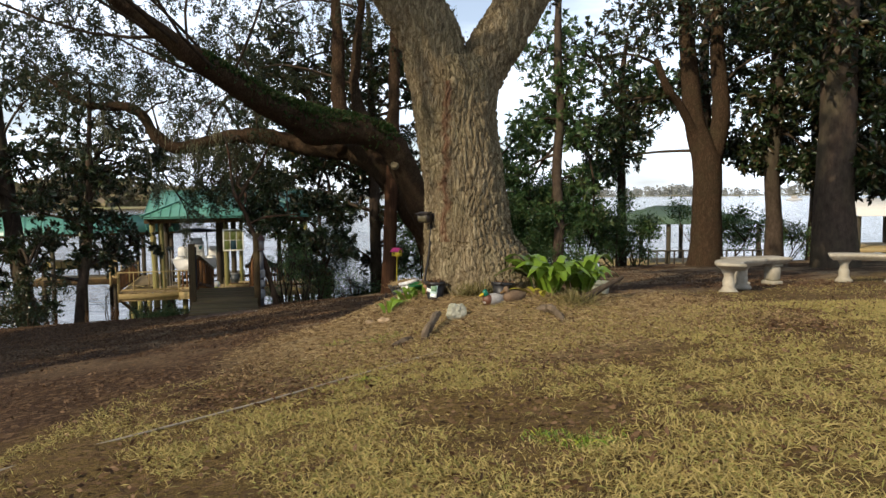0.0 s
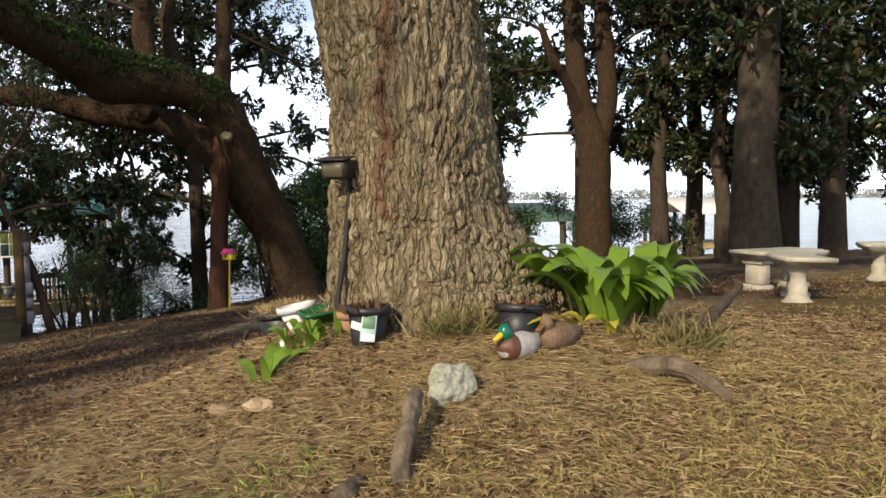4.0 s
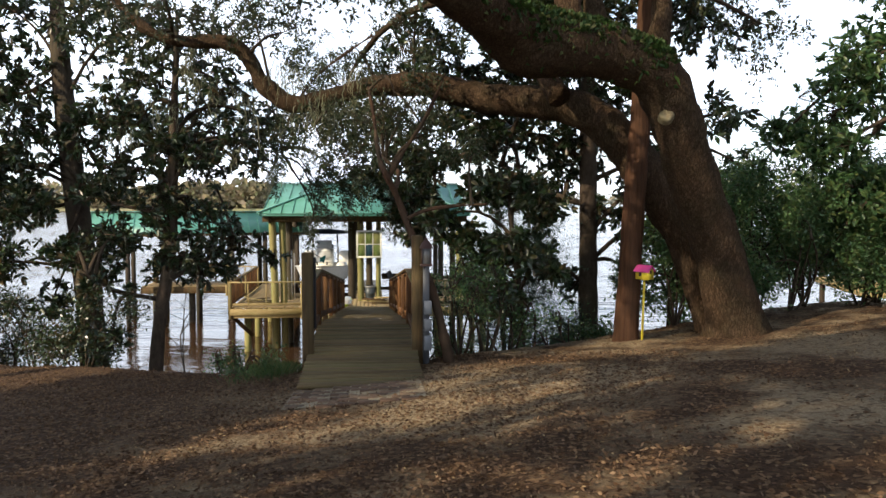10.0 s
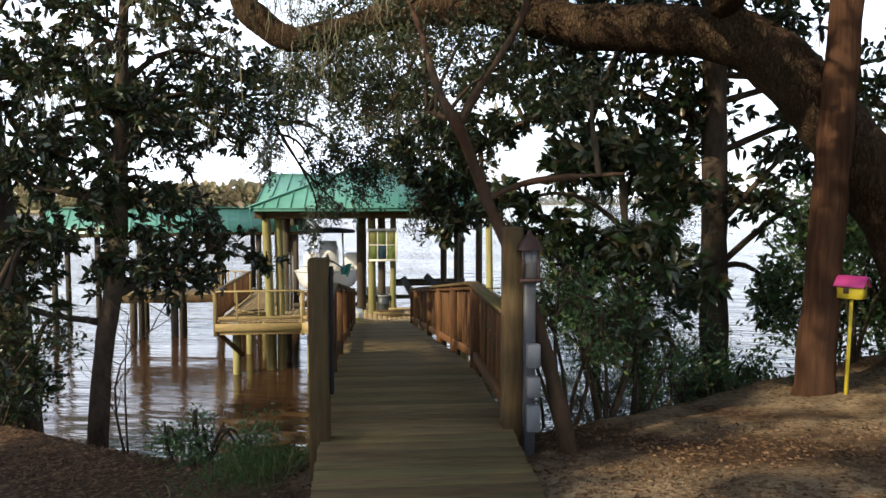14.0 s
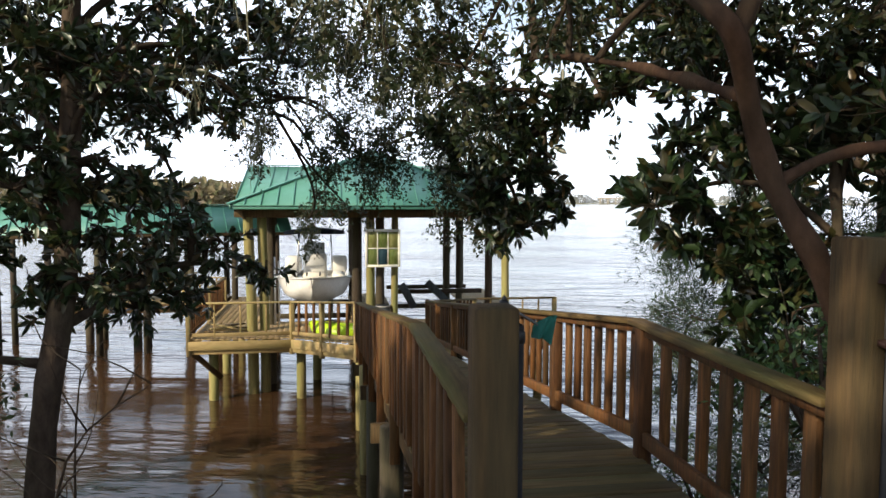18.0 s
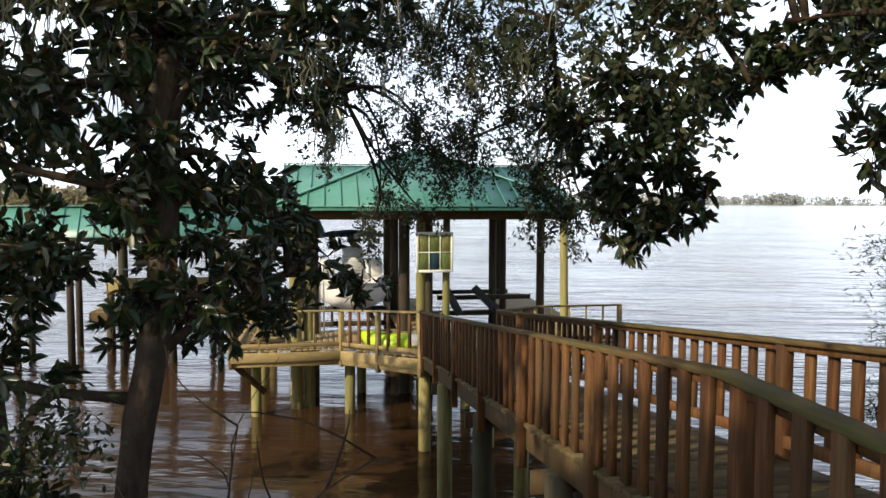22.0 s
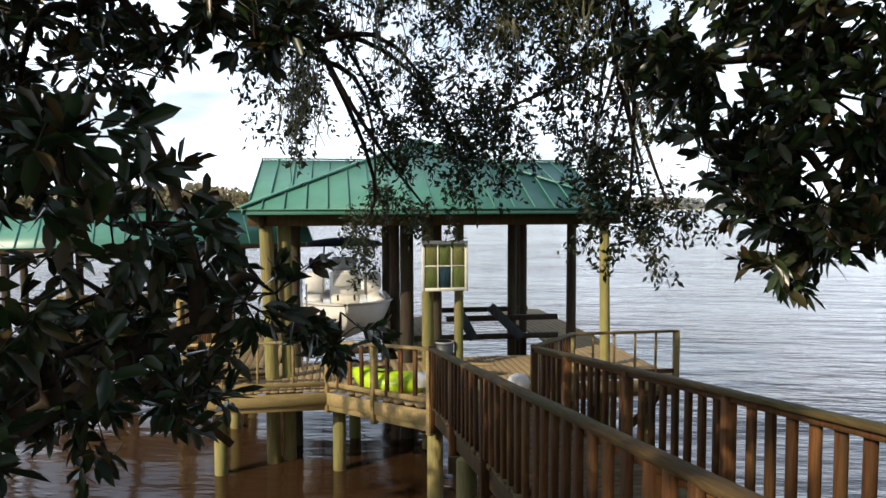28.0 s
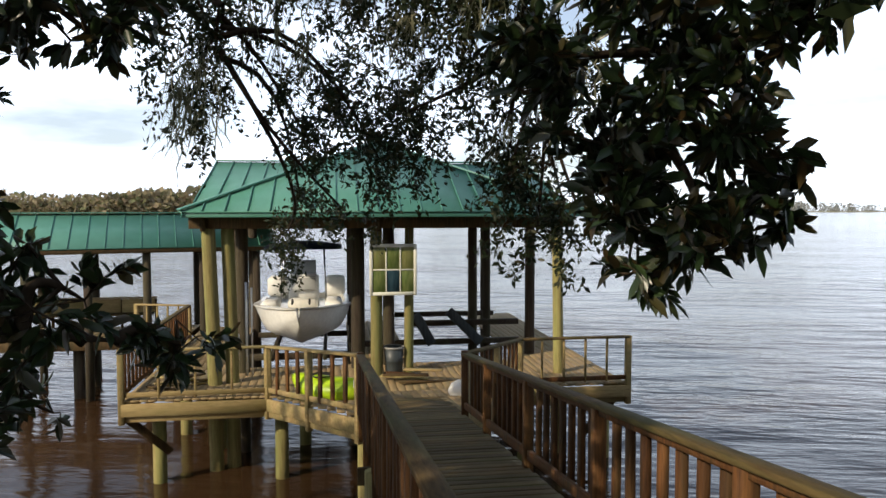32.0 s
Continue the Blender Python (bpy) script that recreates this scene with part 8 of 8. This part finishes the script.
concrete_bench(4.6, 10.7, 12, 0.9, 0.42, 0.42, False, "pale weathered concrete bench with a moulded edge and block legs", True)
concrete_bench(3.85, 9.35, 52, 0.95, 0.36, 0.4, True, "curved concrete bench on turned legs beside the straight one")
concrete_bench(6.15, 10.5, -24, 1.05, 0.36, 0.42, True, "curved grey concrete bench standing in the shade")


# ---- bird house, lantern, walkway fittings ----
def build_birdhouse():
    x, y = -1.27, 19.74
    zb = float(ground_z(x, y))
    root = thing("birdhouse", m=pose(x, y, zb, 0, 0, -38) @ Matrix.Diagonal((0.86, 0.86, 1, 1)), label="yellow wooden birdhouse with a pink roof on a yellow pole", category="birdhouse")
    yel = plain("yellow_paint", (0.62, 0.5, 0.04), rough=0.6)
    pink = plain("pink_paint", (0.5, 0.05, 0.22), rough=0.6)
    top = 4.2 - zb
    part("pole", Geo().tube([(0, 0, -0.05), (0.03, 0, top - 0.14)], [0.022, 0.02], 10), yel, root, smooth=True)
    g = Geo()
    w, d, h, pk = 0.13, 0.1, 0.14, 0.22
    vs = [(-w, -d, 0), (w, -d, 0), (w, d, 0), (-w, d, 0), (-w, -d, h), (w, -d, h), (w, d, h), (-w, d, h), (-w, 0, pk), (w, 0, pk)]
    g.add(np.array(vs) + [0.03, 0, top - 0.14], [(0, 3, 2, 1), (0, 1, 5, 4), (2, 3, 7, 6), (4, 5, 9, 8), (6, 7, 8, 9)])
    g.f.append(np.array([[1, 2, 6, 9, 5], [0, 4, 8, 7, 3]]))
    part("box", g, yel, root)
    for s in (-1, 1):
        part("roof_board", roof_board(s, top), pink, root)
    part("entrance_hole", Geo().tube([(0.161, 0, top - 0.02), (0.164, 0, top - 0.02)], [0.028, 0.028], 14), plain("dark_hole", (0.01, 0.01, 0.01)), root)
    part("window_patch", Geo().box((0.06, 0.006, 0.06), (0.0, -0.103, top - 0.06), bevel=0.002), plain("dark_window", (0.05, 0.03, 0.02)), root)


def roof_board(s, top):
    m = pose(0, 0, 0, s * -39)
    return Geo().box((0.33, 0.165, 0.014), (0.03, s * 0.062, top + 0.03), m, 0.003)


build_birdhouse()


def build_lantern():
    m = DOCK @ pose(1.62, -0.09, 3.2)
    root = thing("post_lantern", m=m, label="brown metal lantern on a grey plastic post with outlet boxes", category="lantern")
    brown = plain("brown_lantern_metal", (0.07, 0.04, 0.035), rough=0.5, metal=0.3)
    grey = plain("grey_pvc", (0.065, 0.068, 0.075), rough=0.5)
    part("post", Geo().box((0.085, 0.085, 1.35), (0, 0, 0.55), bevel=0.006), grey, root)
    part("base", Geo().box((0.165, 0.165, 0.028), (0, 0, 1.23), bevel=0.005), brown, root)
    for x in (-0.062, 0.062):
        for y in (-0.062, 0.062):
            part("corner_bar", Geo().box((0.014, 0.014, 0.24), (x, y, 1.36), bevel=0.002), brown, root)
    part("glass", Geo().box((0.11, 0.11, 0.22), (0, 0, 1.355), bevel=0.004), plain("frosted_lamp_glass", (0.1, 0.1, 0.1), rough=0.2), root)
    part("roof", Geo().turned([(0.13, 1.46), (0.122, 1.475), (0.08, 1.535), (0.025, 1.575), (0.016, 1.605), (0.002, 1.615)], seg=4, m=pose(0, 0, 0, 0, 0, 45)), brown, root)
    for z, h in ((0.18, 0.2), (0.42, 0.16), (0.66, 0.18)):
        part("outlet_box", Geo().box((0.1, 0.07, h), (0.02, -0.07, z), bevel=0.008), plain("grey_outlet_box", (0.17, 0.18, 0.19), rough=0.5), root)


build_lantern()


def build_post_fittings():
    """A black strap down the shore post and an iron arm that holds a folded green cloth."""
    root = thing("hung_strap", m=DOCK @ pose(0.129, -0.1, 4.05), label="dark webbing strap hung down the entrance post", category="strap")
    part("strap", Geo().box((0.03, 0.09, 0.95), (0, 0, 0.02), bevel=0.008), plain("black_webbing", (0.02, 0.02, 0.022), rough=0.9), root)
    part("buckle", Geo().box((0.035, 0.1, 0.05), (0.002, 0, 0.45), bevel=0.01), plain("black_buckle", (0.015, 0.015, 0.016), rough=0.5), root)
    iron = plain("grey_iron_rod", (0.12, 0.12, 0.12), rough=0.5, metal=0.6)
    flag = thing("garden_flag", m=DOCK @ pose(0.1, -0.03, 4.555) @ Matrix.Scale(0.84, 4), label="folded teal cloth hanging from a thin iron arm on the post", category="flag")
    part("bracket", Geo().box((0.035, 0.05, 0.1), (0.0, 0.0, 0.02), bevel=0.008), plain("black_iron_bracket", (0.02, 0.02, 0.02)), flag)
    part("finial", Geo().turned([(0.003, 0.06), (0.011, 0.066), (0.012, 0.078), (0.005, 0.09), (0.002, 0.094)], seg=14), plain("black_finial", (0.02, 0.02, 0.02)), flag, smooth=True)
    part("arm", Geo().tube([(0, 0, 0.05), (0.07, -0.015, 0.01), (0.16, -0.04, -0.045)], [0.007, 0.007, 0.006], 8, steps=10), iron, flag, smooth=True)
    n, k = 12, 10
    u, t = np.meshgrid(np.linspace(0, 1, n), np.linspace(0, 1, k))
    x = 0.115 + 0.1 * u * (1 - 0.35 * t)
    y = -0.04 - 0.02 * u + 0.022 * np.sin(u * 9 + t * 2) * (0.3 + t)
    z = -0.035 + 0.045 * np.sin(u * 1.8) - 0.12 * t * (0.45 + 0.55 * u)
    ix = np.arange(n * k).reshape(k, n)
    q = np.stack([ix[:-1, :-1], ix[:-1, 1:], ix[1:, 1:], ix[1:, :-1]], -1).reshape(-1, 4)
    sheet = np.stack([x.ravel(), y.ravel(), z.ravel()], -1)
    part("cloth", Geo().add(sheet, q).add(sheet + [0, 0.004, 0], q[:, ::-1]), plain("teal_cloth", (0.02, 0.14, 0.11), rough=0.85), flag, "faded teal cloth", smooth=True)


# ---- across the water ----
def build_neighbour():
    root = thing("neighbour_boathouse", at=(14.3, 45, 0), label="open boathouse with a dull green hip roof on square posts", category="boathouse")
    pale = surf("faded_green_roof", (0.06, 0.1, 0.06), (0.09, 0.135, 0.08), scale=2, rand=0, rough=0.6)
    w, d, e, r = 4.2, 3.2, 3.95, 4.95
    roof_sheet("roof", root, pale, ((-w, -d, e), (w, -d, e), (w - 3, 0, r), (-w + 3, 0, r)), 16)
    roof_sheet("roof", root, pale, ((w, d, e), (-w, d, e), (-w + 3, 0, r), (w - 3, 0, r)), 16)
    roof_sheet("roof", root, pale, ((-w, d, e), (-w, -d, e), (-w + 3, -0.01, r), (-w + 3, 0.01, r)), 8)
    roof_sheet("roof", root, pale, ((w, -d, e), (w, d, e), (w - 3, 0.01, r), (w - 3, -0.01, r)), 8)
    for x in (-3.9, -1.3, 1.3, 3.9):
        for y in (-2.9, 2.9):
            part("post", Geo().box((0.22, 0.22, 5), (x, y, 1.45), bevel=0.02), PILE_DARK, root)
    part("deck", Geo().box((8.4, 6.4, 0.3), (0, 0, 1.3), bevel=0.03), BEAM_PALE, root)
    for x in np.arange(-4, 4.1, 0.5):
        part("baluster", Geo().box((0.08, 0.08, 0.9), (x, -3.1, 1.9), bevel=0.01), PILE_DARK, root)
    part("rail", Geo().box((8.4, 0.12, 0.08), (0, -3.1, 2.4), bevel=0.01), PILE_DARK, root)
    white = plain("pale_tin", (0.6, 0.58, 0.52), rough=0.6)
    root = thing("white_pier_shelter", at=(35.5, 58, 0), label="pale metal pier shelter far along the bank", category="pier")
    roof_sheet("roof", root, white, ((-4.5, -3.5, 3.9), (4.5, -3.5, 3.9), (4.5, 0, 5.2), (-4.5, 0, 5.2)), 20)
    roof_sheet("roof", root, white, ((4.5, 3.5, 3.9), (-4.5, 3.5, 3.9), (-4.5, 0, 5.2), (4.5, 0, 5.2)), 20)
    for x in (-4.2, -1.4, 1.4, 4.2):
        for y in (-3, 3):
            part("post", Geo().box((0.25, 0.25, 5), (x, y, 1.4), bevel=0.02), PILE_DARK, root)
    part("deck", Geo().box((9, 7, 0.3), (0, 0, 1.3), bevel=0.03), BEAM_PALE, root)


build_neighbour()


def build_far_marks():
    # a small craft far out
    root = thing("distant_boat", at=(250, 520, 0), label="tiny pale boat far out on the river", category="boat")
    part("hull", Geo().tube([(-6, 0, 0.6), (-2, 0, 0.5), (3, 0, 0.6), (6, 0, 1.2)], [0.6, 1.0, 1.0, 0.1], 10, steps=12), plain("hull_white", (0.6, 0.6, 0.58)), root, smooth=True)
    part("cabin", Geo().box((4, 1.6, 2.2), (-0.5, 0, 2.2), bevel=0.3), plain("cabin_buff", (0.5, 0.46, 0.4)), root)
    # low bridge on the horizon
    root = thing("distant_bridge", at=(190, 1380, 0), label="long low bridge on the far horizon", category="bridge")
    part("deck", Geo().box((150, 8, 2.4), (0, 0, 11), bevel=0.3), CONCRETE, root)
    for x in range(-70, 71, 14):
        part("pier", Geo().box((2, 6, 11), (x, 0, 5), bevel=0.2), CONCRETE, root)
    root = thing("gazebo", at=(-128, 372, 0.6), label="small brown-roofed gazebo on the headland", category="gazebo")
    part("roof", Geo().turned([(4.6, 4.0), (4.4, 4.1), (1.2, 5.6), (0.05, 6.4)], seg=8), surf("brown_shingle", (0.2, 0.13, 0.08), (0.3, 0.2, 0.13), rand=0), root)
    for k in range(8):
        a = k * math.pi / 4
        part("post", Geo().box((0.3, 0.3, 4.4), (math.cos(a) * 3.6, math.sin(a) * 3.6, 2), bevel=0.03), POSTWOOD, root)
    part("floor", Geo().turned([(0.05, 0.4), (4, 0.4), (4, 0), (0.05, 0)], seg=8), POSTWOOD, root)


build_far_marks()
build_post_fittings()
